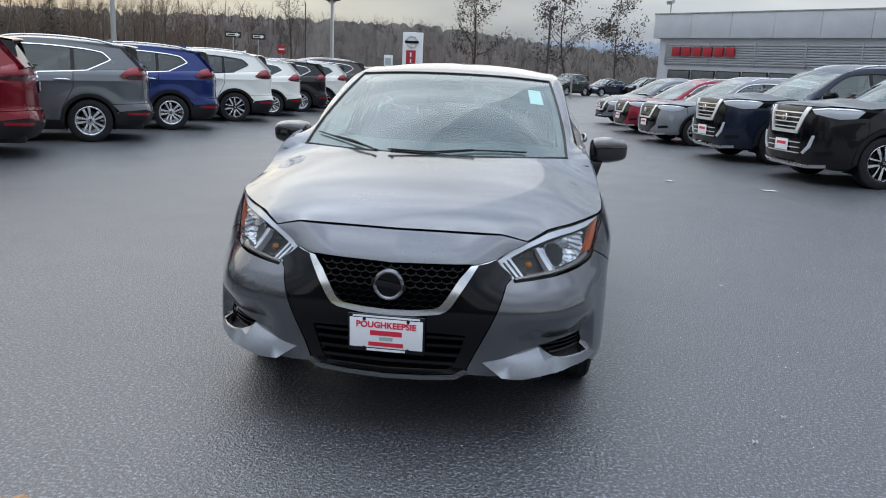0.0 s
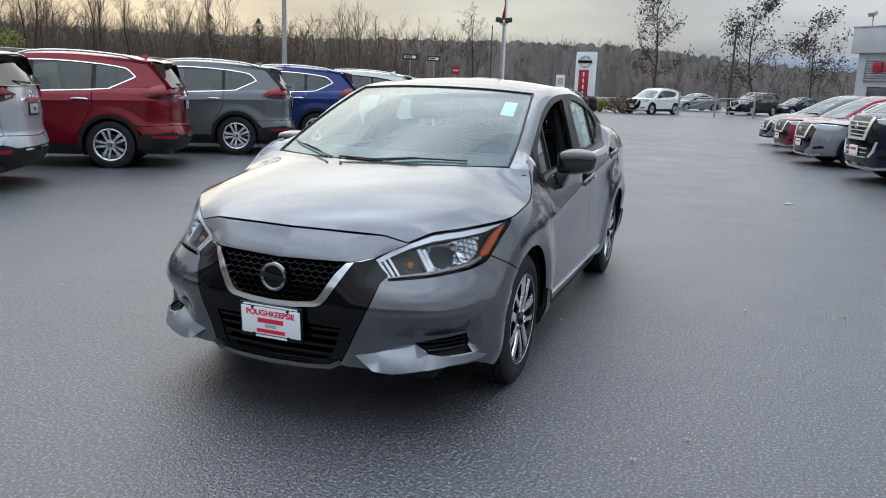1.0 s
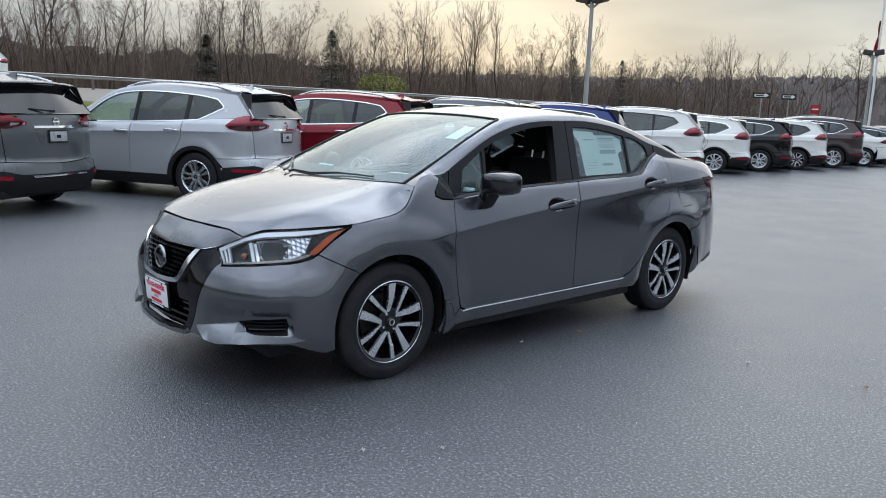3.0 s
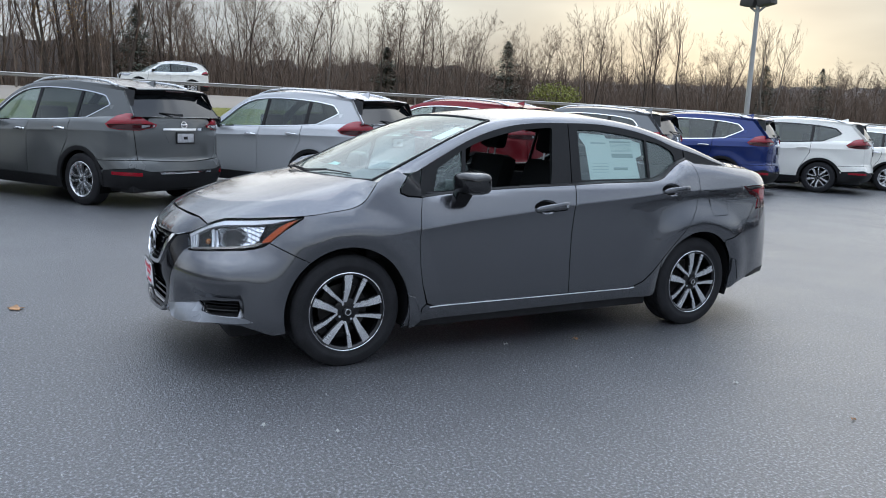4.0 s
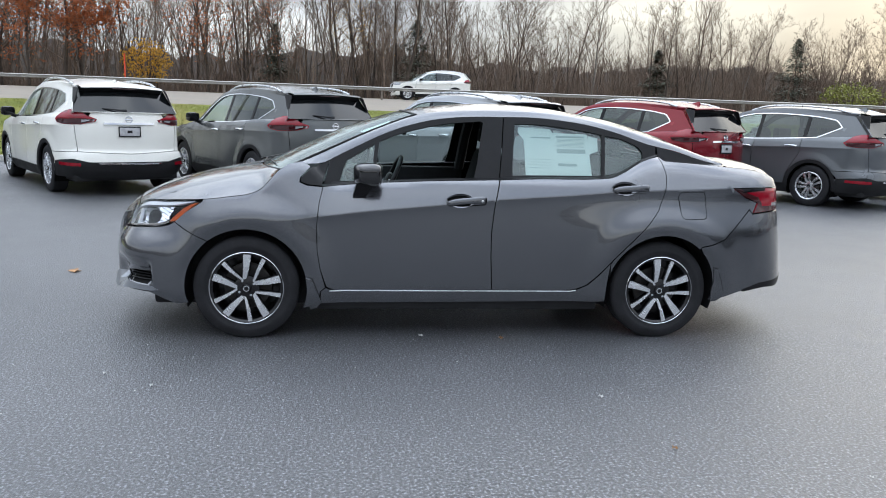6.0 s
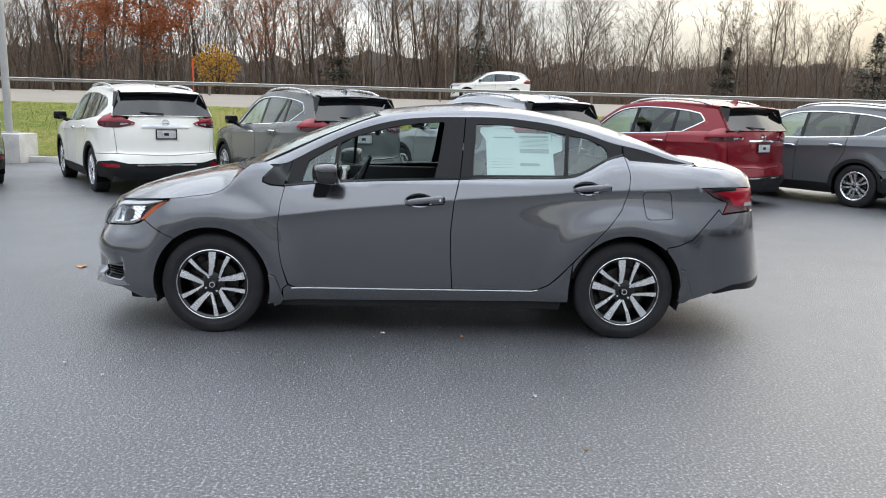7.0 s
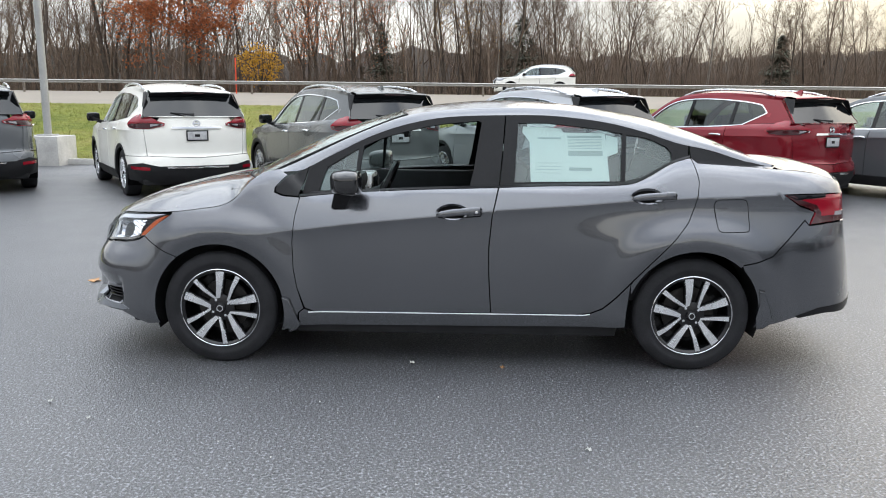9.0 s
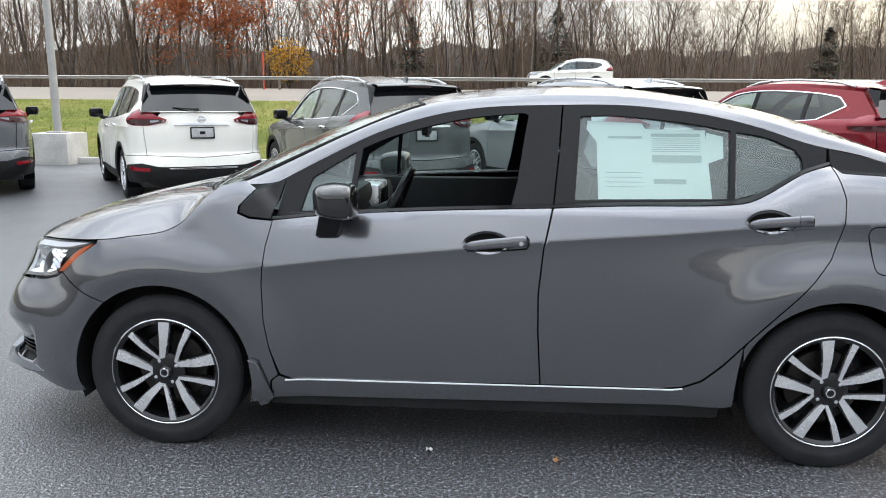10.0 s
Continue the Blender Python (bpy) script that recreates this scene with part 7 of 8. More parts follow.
c1 = ramp_node(GRASS, g1.outputs["Fac"], [(0.30, (0.125, 0.155, 0.028)), (0.50, (0.19, 0.205, 0.042)), (0.70, (0.27, 0.235, 0.08))])
c2 = ramp_node(GRASS, g2.outputs["Fac"], [(0.25, (0.7,)), (0.75, (1.25,))])
l.new(mix_color(GRASS, c1.outputs[0], c2.outputs[0], 1.0, "MULTIPLY"), b.inputs["Base Color"])
bump_node(GRASS, g3.outputs["Fac"], 1.0, 0.05)
ROAD = varied("worn_road", (0.205, 0.178, 0.145), 0.8, 0.6, 0.12, 0.002)
LITTER = varied("leaf_litter", (0.085, 0.062, 0.042), 0.95, 0.8, 0.4, 0.03)
CONCRETE = varied("cast_concrete", (0.42, 0.41, 0.39), 0.8, 2.5, 0.18, 0.003)

xs = [-900, -600, -400, -250, -160, -110, -80, -66, -56, -50, -46.5, -45, -41, -37, -33, -29, -25, -24.6, -23, -21.5, -20, -18.5, -17, -15.5, -14.2, -13.2, -12.9, -12.75, -12.7, -10, -6, -2, 2, 6, 12, 20, 35, 60, 100, 200, 400, 900]
ys = [-900, -400, -200, -120, -80, -60, -40] + [-30 + 3 * i for i in range(40)] + [96, 110, 130, 160, 200, 260, 400, 900]
verts = [(x, y, ground_z(x, y)) for y in ys for x in xs]
faces, slots = [], []
for j in range(len(ys) - 1):
    for i in range(len(xs) - 1):
        a = j * len(xs) + i
        faces.append((a, a + 1, a + len(xs) + 1, a + len(xs)))
        x, y = (xs[i] + xs[i + 1]) / 2, (ys[j] + ys[j + 1]) / 2
        if x > -12.75 and -200 < y < 96:
            slots.append(0)
        elif -45 < x < -23 and -400 < y < 200:
            slots.append(2)
        elif x < -46 or y > 96 or abs(y) > 200:
            slots.append(3)
        else:
            slots.append(1)
ground = part("ground", (verts, faces), [ASPHALT, GRASS, ROAD, LITTER])
ground.data.polygons.foreach_set("material_index", slots)
tagged(ground, "dark damp asphalt lot with a grass verge and road beyond", "ground", kind="structure")

# kerb stones along the verge
kerb = thing("kerb", "pale concrete kerb along the grass verge", "kerb", kind="structure")
stone = part("kerb_stone", boxed((-0.07, -1.495, -0.1), (0.07, 1.495, 0.135), 0.02), CONCRETE, kerb)
stone.location = (-12.78, -18.0, 0)
for k in range(1, 26):
    new_part("kerb_stone", stone.data, kerb).location = (-12.78, -18.0 + 3.0 * k, 0)

# blades of grass on the verge
rng = np.random.default_rng(4)
count = 36000
gx, gy = -12.9 - 10.5 * rng.random(count) ** 1.2 * 0.95, -16 + 34 * rng.random(count)
gv, gf = [], []
for k in range(count):
    x, y = float(gx[k]), float(gy[k])
    z, a, h, w = ground_z(x, y) - 0.01, rng.random() * 6.283, 0.03 + 0.055 * rng.random(), 0.010
    gv += [(x - w * math.sin(a), y + w * math.cos(a), z), (x + w * math.sin(a), y - w * math.cos(a), z), (x + 0.05 * math.cos(a), y + 0.05 * math.sin(a), z + h)]
    gf.append((3 * k, 3 * k + 1, 3 * k + 2))
tagged(part("grass", (gv, gf), GRASS, smooth=False), "short green and straw-coloured grass on the verge", "grass", kind="stuff")

# ---- guardrail ----
GALV = varied("galvanised_steel", (0.33, 0.32, 0.295), 0.5, 3, 0.15, metal=0.3)
WOODPOST = varied("weathered_post", (0.20, 0.17, 0.14), 0.85, 6, 0.3, 0.004)
rail_t = thing("guardrail", "galvanised guardrail on posts beside the road", "guardrail", kind="structure")


def rail_z(y):
    return ground_z(-36.2, y)


prof = [(0, 0.49), (0.06, 0.525), (0.0, 0.56), (0.0, 0.60), (0.06, 0.635), (0, 0.67)]
ry = [-70 + 4 * i for i in range(46)]
rv = [Vector((-36.1 + dx, y, rail_z(y) + z)) for dx, z in prof for y in ry]
rf = [(j * 46 + i, j * 46 + i + 1, (j + 1) * 46 + i + 1, (j + 1) * 46 + i) for j in range(5) for i in range(45)]
part("rail_beam", (rv, rf), GALV, rail_t)
post = part("post", boxed((-0.05, -0.05, -0.1), (0.05, 0.05, 0.64), 0.01), WOODPOST, rail_t)
post.location = (-36.26, -70, rail_z(-70))
for k in range(1, 46):
    new_part("post", post.data, rail_t).location = (-36.26, -70 + 4 * k, rail_z(-70 + 4 * k))

# fallen leaves and grit on the lot
LEAF = varied("dry_leaf", (0.34, 0.19, 0.09), 0.8, 30, 0.35)
PALE = varied("pale_litter", (0.5, 0.5, 0.48), 0.8, 30, 0.2)


def fallen_leaf(x, y, size, turn, material, label):
    rim = []
    for k in range(10):
        a = 2 * math.pi * k / 10
        r = size * (0.55 + 0.45 * abs(math.cos(a * 2.5)))
        rim.append(Vector((r * math.cos(a), r * math.sin(a) * 0.7, 0.006 + 0.012 * (0.5 + 0.5 * math.sin(a * 3)))))
    v = rim + [Vector((0, 0, 0.012))] + [p - Vector((0, 0, 0.004)) for p in rim]
    f = [(i, (i + 1) % 10, 10) for i in range(10)] + [(i, 11 + i, 11 + (i + 1) % 10, (i + 1) % 10) for i in range(10)]
    ob = part("leaf", (v, f), material)
    ob.matrix_world = pose(x, y, 0.0, 0, 0, turn)
    return tagged(ob, label, "leaf", "leaves on the asphalt")

# ---- the car on the road ----
road_car = stand(suv_maker, (-40.5, 7.6), FL, 0, WHITE, "white SUV on the road behind the guardrail", "")
road_car.matrix_world = Matrix.Translation((-40.5, 7.6, ground_z(-40.5, 8)))
del road_car["group"]
for m in (suv_maker, dark_maker, big_maker, saloon_maker):
    for ob in list(m.children_recursive) + [m]:
        bpy.data.objects.remove(ob)

for x, y, size, turn, mat, label in (
    (-1.60, 2.05, 0.075, 20, LEAF, "dry brown leaf lying on the asphalt"), (1.91, 11.63, 0.09, 70, PALE, "pale scrap on the asphalt"), (3.2, 11.2, 0.12, 10, PALE, "pale scrap of paper on the asphalt"),
    (0.95, 3.04, 0.014, 0, PALE, "small pale chip on the asphalt"), (1.36, 5.59, 0.016, 40, PALE, "small pale chip on the asphalt"), (0.28, 4.76, 0.016, 90, PALE, "small pale chip on the asphalt"),
    (0.33, 5.27, 0.022, 15, LEAF, "scrap of dry leaf beside the car"), (1.14, 3.32, 0.012, 5, PALE, "small pale chip on the asphalt"), (1.98, 5.72, 0.014, 60, LEAF, "scrap of dry leaf on the asphalt"), (-5.39, 4.73, 0.05, 33, LEAF, "dry leaf on the asphalt by the row")):
    fallen_leaf(x, y, size, turn, mat, label)
crumbs_v, crumbs_f = [], []
for k in range(900):  # loose grit
    x, y, r = -3 + 9 * rng.random(), -0.5 + 9 * rng.random(), 0.0018 + 0.003 * rng.random()
    k0 = len(crumbs_v)
    crumbs_v += [(x + r, y, 0), (x - r * 0.6, y + r, 0), (x - r * 0.6, y - r, 0), (x, y, r * 1.4)]
    crumbs_f += [(k0, k0 + 1, k0 + 3), (k0 + 1, k0 + 2, k0 + 3), (k0 + 2, k0, k0 + 3)]
tagged(part("grit", (crumbs_v, crumbs_f), PALE, smooth=False), "loose pale grit on the asphalt", "grit", kind="stuff")

# ---- bare woods ----
BARK = varied("grey_bark", (0.078, 0.062, 0.051), 0.9, 3, 0.35, 0.01, spec=0.15)
BARK_PALE = varied("pale_bark", (0.17, 0.148, 0.128), 0.9, 3, 0.3, 0.01, spec=0.15)
TWIG = varied("twigs", (0.145, 0.106, 0.080), 0.9, 2, 0.3, spec=0.1)
RUST = varied("rust_leaves", (0.34, 0.12, 0.048), 0.8, 1.5, 0.4)


def translucent(m, color, share):
    """Light passes through thin leaves."""
    n, l, b = nodes_of(m)
    t, x = n.new("ShaderNodeBsdfTranslucent"), n.new("ShaderNodeMixShader")
    t.inputs["Color"].default_value = (*color, 1)
    x.inputs[0].default_value = share
    l.new(b.outputs[0], x.inputs[1])
    l.new(t.outputs[0], x.inputs[2])
    l.new(x.outputs[0], n["Material Output"].inputs["Surface"])


BRUSH = varied("brown_brush", (0.132, 0.099, 0.075), 0.9, 1.2, 0.35, spec=0.1)
translucent(RUST, (0.42, 0.13, 0.045), 0.45)
GOLD = varied("golden_leaves", (0.46, 0.255, 0.03), 0.8, 1.5, 0.35)
translucent(GOLD, (0.55, 0.30, 0.03), 0.4)
EVERGREEN = varied("evergreen_needles", (0.066, 0.072, 0.048), 0.9, 1.5, 0.4)
OLIVE = varied("olive_leaves", (0.19, 0.20, 0.035), 0.8, 1.5, 0.3)


def thorn(p, q, r):
    """A slender three-sided twig from p that ends in a point at q."""
    d = q - p
    a = d.orthogonal().normalized() * r
    b = d.cross(a).normalized() * r
    return [p + a, p - a * 0.5 + b * 0.87, p - a * 0.5 - b * 0.87, q], [(0, 1, 3), (1, 2, 3), (2, 0, 3)]


def grow(rng, height, kids=(13, 6, 6, 2), spread=0.6, first=0.3, thick=0.010, lift=0.45):
    """A bare tree: the trunk, its limbs down to the twigs, and the tips of the twigs."""
    trunk, limbs, tips = [], [], []

    def limb(start, way, length, radius, level):
        n = (8, 4, 2)[min(level, 2)]
        if level >= 3:
            d = (way + Vector(rng.normal(0, 0.15, 3))).normalized()
            q = start + d * length
            limbs.append(thorn(start, q, radius))
            if level >= len(kids):
                tips.append((q, d))
                return
            pts = [start, q]
            n = 1
        else:
            pts, d = [start], way.copy()
            for k in range(n):
                d = (d + Vector(rng.normal(0, (0.085, 0.20, 0.2)[level], 3)) + Vector((0, 0, (0.03, 0.09, 0.06)[level]))).normalized()
                pts.append(pts[-1] + d * (length / n))
            (trunk if level == 0 else limbs).append(tube(pts, [radius * (1 - 0.88 * k / n) for k in range(n + 1)], 7 if level == 0 else 3, False))
        if level >= len(kids):
            tips.append((pts[-1], d))
            return
        count = kids[level]
        from_t = first if level == 0 else 0.22
        for k in range(count):
            t = from_t + (1 - from_t) * (k + rng.random()) / count
            i = min(n - 1, int(t * n))
            p = pts[i].lerp(pts[i + 1], t * n - i)
            a = rng.random() * 6.283
            side = Vector((math.cos(a), math.sin(a), 0)) if level == 0 else Vector(rng.normal(0, 1, 3)).normalized()
            w = (d * 0.55 + side * spread * (0.6 + 0.8 * rng.random()) + Vector((0, 0, lift * (0.5 + rng.random())))).normalized()
            share = (0.45, 0.48, 0.50, 0.55)[min(level, 3)]
            limb(p, w, length * share * (1.2 - 0.65 * t) * (0.6 + 0.7 * rng.random()), max(0.011, radius * (0.40 if level == 0 else 0.5) * (1.1 - 0.6 * t)), level + 1)
    limb(Vector((0, 0, -0.2)), Vector((rng.normal(0, 0.05), rng.normal(0, 0.05), 1)).normalized(), height, height * thick, 0)
    return merge(*trunk), merge(*limbs), tips


def leaf_mesh(rng, tips, size, per, spread):
    v, f = [], []
    for p, d in tips:
        for _ in range(per):
            c = p + Vector(rng.normal(0, spread, 3))
            a, b = Vector(rng.normal(0, 1, 3)).normalized(), Vector(rng.normal(0, 1, 3)).normalized()
            k = len(v)
            v += [c - a * size, c + b * size * 0.6, c + a * size, c - b * size * 0.6]
            f.append((k, k + 1, k + 2, k + 3))
    return v, f


def conifer(rng, height):
    """Tiers of drooping needle sprays round a straight stem."""
    v, f = [], []
    n = 3400
    for k in range(n):
        t = (k / n) ** 1.7
        z = height * (0.10 + 0.90 * t)
        tier = 0.70 + 0.30 * math.sin(z * 6.5)
        r = height * 0.52 * (1 - t) ** 0.8 * (0.25 + 0.85 * rng.random() ** 0.7) * tier
        a = rng.random() * 6.283
        c = Vector((r * math.cos(a), r * math.sin(a), z - 0.30 * r))
        w = Vector((-math.sin(a), math.cos(a), 0)) * (0.05 + 0.06 * rng.random())
        o = Vector((math.cos(a), math.sin(a), -0.6 + 0.7 * rng.random())) * (0.16 + 0.16 * rng.random())
        i = len(v)
        v += [c - w, c + w, c + o]
        f.append((i, i + 1, i + 2))
    return tube([(0, 0, -0.2), (0, 0, height)], [height * 0.014, 0.01], 6, False), (v, f)


rng = np.random.default_rng(11)
KINDS = []
for k in range(9):  # slim forest trees; the last three are tall, sparse ones
    if k < 6:
        KINDS.append(grow(rng, 8.5 + 4.0 * rng.random(), (15, 6, 6, 2), 0.60 + 0.35 * rng.random(), 0.22 + 0.22 * rng.random(), 0.0075 + 0.004 * rng.random(), 0.42))
    else:
        KINDS.append(grow(rng, 13.0 + 2.0 * rng.random(), (12, 5, 4, 2), 0.40 + 0.2 * rng.random(), 0.42, 0.0085 + 0.003 * rng.random(), 0.65))
for k in range(2):  # broad trees that keep their leaves
    KINDS.append(grow(rng, 9.5 - 1.0 * k, (17, 8, 6), 1.05 - 0.25 * k, 0.16, 0.013, 0.12))
DEEP_KINDS = [grow(rng, 8.0 + 5.5 * rng.random(), (11, 5, 3), 0.50 + 0.25 * rng.random(), 0.25, 0.006 + 0.004 * rng.random(), 0.55) for k in range(8)]
KIND_MESH = []


def tree_thing(kind, x, y, scale, turn, label, bark=None, leaf=None):
    """A tree of its own: trunk, branches and, for some, leaves left on it."""
    t = thing("tree", label, "tree", group="trees at the wood's edge")
    t.matrix_world = Matrix.Translation((x, y, ground_z(x, y))) @ Matrix.Rotation(turn, 4, "Z") @ Matrix.Diagonal((scale * 1.1, scale * 1.1, scale, 1))
    while len(KIND_MESH) < len(KINDS):
        tr, li, _ = KINDS[len(KIND_MESH)]
        pair = []
        for m, mat in ((tr, BARK), (li, TWIG), (tr, BARK_PALE)):
            ob = part("trunk", m, mat)
            pair.append(ob.data)
            bpy.data.objects.remove(ob)
        KIND_MESH.append(pair)
    new_part("trunk", KIND_MESH[kind][2 if bark == "pale" else 0], t)
    new_part("crown", KIND_MESH[kind][1], t)
    if leaf:
        part("foliage", leaf_mesh(rng, KINDS[kind][2], leaf[1], leaf[2], leaf[3]), leaf[0], t)
    return t


def stature(y):
    """The wood grows lower towards the far end of the lot."""
    return 1.08 - 0.38 * ease(0, 26, y) - 0.06 * ease(30, 80, y)


# the wood's edge: trees that can be told apart
for k in range(135):
    y = -52 + k * 1.33 + rng.normal(0, 0.7)
    x = -47.8 - 9.0 * rng.random()
    kind = int(rng.integers(0, 6)) if rng.random() < 0.84 else int(rng.integers(6, 9))
    pale = rng.random() < 0.28
    rusty = (-26 < y < 2 and rng.random() < 0.07) or rng.random() < 0.015
    tree_thing(kind, x, y, (0.70 + 0.36 * rng.random()) * stature(y), rng.random() * 6.28, "bare tree with rust-brown leaves at the wood's edge" if rusty else ("bare pale-barked tree at the wood's edge" if pale else "bare grey tree at the wood's edge"),
               "pale" if pale else None, (RUST, 0.055, 1, 0.25) if rusty else None)


class Heap:
    """Gathers many copies of small meshes into one."""

    def __init__(self):
        self.v, self.f, self.slot, self.n = [], [], [], 0

    def add(self, verts, faces, slot=0):
        self.v.append(verts)
        self.f += [tuple(i + self.n for i in g) for g in faces]
        self.slot += [slot] * len(faces)
        self.n += len(verts)

    def make(self, name, mats):
        ob = part(name, (np.concatenate(self.v).tolist(), self.f), mats)
        ob.data.polygons.foreach_set("material_index", self.slot)
        return ob


def scattered(mesh, x, y, s, a):
    """The corners of a (verts, faces) mesh set down on the ground at x, y."""
    c, q = math.cos(a) * s, math.sin(a) * s
    v = np.asarray(mesh)
    return np.stack([v[:, 0] * c - v[:, 1] * q + x, v[:, 0] * q + v[:, 1] * c + y, v[:, 2] * s + ground_z(x, y)], axis=1)


# deeper woods, joined
DEEP = [[(np.array([tuple(p) for p in m[0]]), m[1]) for m in kind[:2]] for kind in DEEP_KINDS]
heap = Heap()
for k in range(430):
    y = -64 + 205 * rng.random()
    x = -52 - 40 * rng.random()
    s, a = (0.60 + 0.42 * rng.random()) * stature(y), rng.random() * 6.28
    for slot, (v, f) in enumerate(DEEP[int(rng.integers(0, 8))]):
        heap.add(scattered(v, x, y, s, a), f, slot)
tagged(heap.make("woods", [BARK, TWIG]), "dense bare grey-brown winter woods behind the road", "woods", kind="stuff")

# undergrowth along the edge: saplings with fine twigs, and low bushy stems
SPRIGS = []
for k in range(10):
    pieces = []
    tall = k < 5
    bend = Vector((rng.normal(0, 0.10), rng.normal(0, 0.10), 0))
    stem = [Vector((0, 0, -0.05)), Vector((0, 0, 0.5)) + bend, Vector((0, 0, 1.0)) + bend * 2.2]
    if tall:
        pieces.append(tube(stem, [0.010, 0.007, 0.002], 3, False))
        for i in range(9):
            t = 0.22 + 0.75 * rng.random()
            p = stem[0].lerp(stem[1], t * 2) if t < 0.5 else stem[1].lerp(stem[2], t * 2 - 1)
            a, r = rng.random() * 6.28, 0.10 + 0.20 * rng.random() * (1.2 - t)
            q = p + Vector((r * math.cos(a), r * math.sin(a), 0.10 + 0.16 * rng.random()))
            pieces.append(thorn(p, q, 0.0032))
            for _ in range(1):
                m = p.lerp(q, 0.3 + 0.5 * rng.random())
                pieces.append(thorn(m, m + Vector((rng.normal(0, 0.05), rng.normal(0, 0.05), 0.05 + 0.08 * rng.random())), 0.0022))
    else:
        for i in range(7):
            a, r = rng.random() * 6.28, 0.55 * rng.random()
            q = Vector((r * math.cos(a), r * math.sin(a), 0.45 + 0.6 * rng.random()))
            p = Vector((rng.normal(0, 0.08), rng.normal(0, 0.08), -0.05))
            pieces.append(thorn(p, q, 0.008))
            for _ in range(2):
                m = p.lerp(q, 0.35 + 0.5 * rng.random())
                pieces.append(thorn(m, m + Vector((rng.normal(0, 0.13), rng.normal(0, 0.13), 0.04 + 0.18 * rng.random())), 0.0045))
    v, f = merge(*pieces)
    SPRIGS.append((np.array([tuple(p) for p in v]), f))
heap = Heap()
for k in range(3000):  # slim young trees that close the canopy
    y, x = -60 + (185 if k % 3 else 80) * rng.random(), -50.0 - 34 * rng.random()
    if k % 3 == 0:
        y += 65
    elif y < 16 and rng.random() < 0.75:
        continue
    v, f = SPRIGS[int(rng.integers(0, 5))]
    heap.add(scattered(v, x, y, (5.2 + 3.2 * rng.random()) * stature(y) * (1 - 0.26 * ease(-8, 6, y) * (1 - 0.5 * ease(30, 60, y))), rng.random() * 6.28), f, int(rng.random() < 0.6))
for k in range(2600):
    y, x = -60 + 185 * rng.random(), -47.5 - 38 * rng.random() ** 1.2
    v, f = SPRIGS[int(rng.integers(0, 5))]
    heap.add(scattered(v, x, y, (2.2 + 4.2 * rng.random() ** 1.5) * stature(y), rng.random() * 6.28), f, int(rng.random() < 0.4))
for k in range(3000):
    y, x = -60 + 185 * rng.random(), -47.0 - 36 * rng.random() ** 1.4
    v, f = SPRIGS[int(rng.integers(5, 10))]
    heap.add(scattered(v, x, y, 0.7 + 1.5 * rng.random() ** 1.5, rng.random() * 6.28), f, int(rng.random() < 0.4))
tagged(heap.make("undergrowth", [BRUSH, TWIG]), "tangled bare undergrowth at the foot of the woods", "brush", kind="stuff")

# bushes and evergreens that stand out
def bush(x, y, w, h, material, label, n=420, size=0.10):
    t = thing("bush", label, "bush")
    t.location = (x, y, ground_z(x, y))
    stems = []
    for _ in range(9):
        a = rng.random() * 6.28
        stems.append(tube([(0, 0, -0.1), (w * 0.25 * math.cos(a), w * 0.25 * math.sin(a), h * 0.5), (w * 0.42 * math.cos(a), w * 0.42 * math.sin(a), h * 0.9)], [0.05, 0.03, 0.01], 4, False))
    part("stem", merge(*stems), BARK, t)
    tips = []
    for _ in range(n):
        d = Vector(rng.normal(0, 1, 3)).normalized() * (0.5 + 0.5 * rng.random())
        tips.append((Vector((d.x * w * 0.5, d.y * w * 0.5, h * 0.55 + d.z * h * 0.45)), d))
    part("foliage", leaf_mesh(rng, tips, size, 3, 0.12), material, t)
    return t


bush(-47.2, -8.4, 3.0, 3.2, GOLD, "golden-leaved shrub at the wood's edge")
bush(-47.5, 40.0, 4.6, 2.3, OLIVE, "olive-green shrub at the foot of the woods", 520, 0.10)
for x, y, h in ((-52, -0.9, 4.9), (-52, 9.1, 5.6), (-52, 27.2, 4.3), (-52, 38.2, 5.6), (-53, 71.0, 6.3), (-53, 80.0, 6.8)):
    t = thing("evergreen_tree", "dark green conifer among bare trees", "tree")
    t.location = (x, y, ground_z(x, y))
    tr, nd = conifer(rng, h)
    part("trunk", tr, BARK, t)
    part("needles", nd, EVERGREEN, t)

# the rust-leaved oak
tree_thing(9, -47.8, -13.6, 1.0, 0.5, "oak still holding rust-coloured leaves", None, (RUST, 0.115, 13, 0.28))
tree_thing(10, -49.0, -5.0, 1.05, 1.5, "tree with thin rust-coloured leaves among bare trunks", None, (RUST, 0.07, 4, 0.25))
tree_thing(10, -49.8, -2.4, 0.95, 2.9, "tree with thin rust-coloured leaves among bare trunks", None, (RUST, 0.06, 2, 0.25))
tree_thing(10, -50.5, -18.5, 1.0, 4.1, "tree with thin rust-coloured leaves among bare trunks", None, (RUST, 0.06, 2, 0.25))
tree_thing(1, -49.0, 4.6, 0.7, 0.2, "slim tree with a few golden leaves", None, (GOLD, 0.05, 1, 0.22))

# far wooded hills
HILL = varied("far_winter_woods", (0.105, 0.085, 0.078), 0.95, 0.06, 0.35)
n, l, b = nodes_of(HILL)
streak = noise_node(HILL, 1.1, 6, 0.75, stretch=(1, 1, 0.7))
patchy = noise_node(HILL, 0.035, 4)
c1 = ramp_node(HILL, streak.outputs["Fac"], [(0.3, (0.040, 0.034, 0.031)), (0.7, (0.078, 0.066, 0.060))])
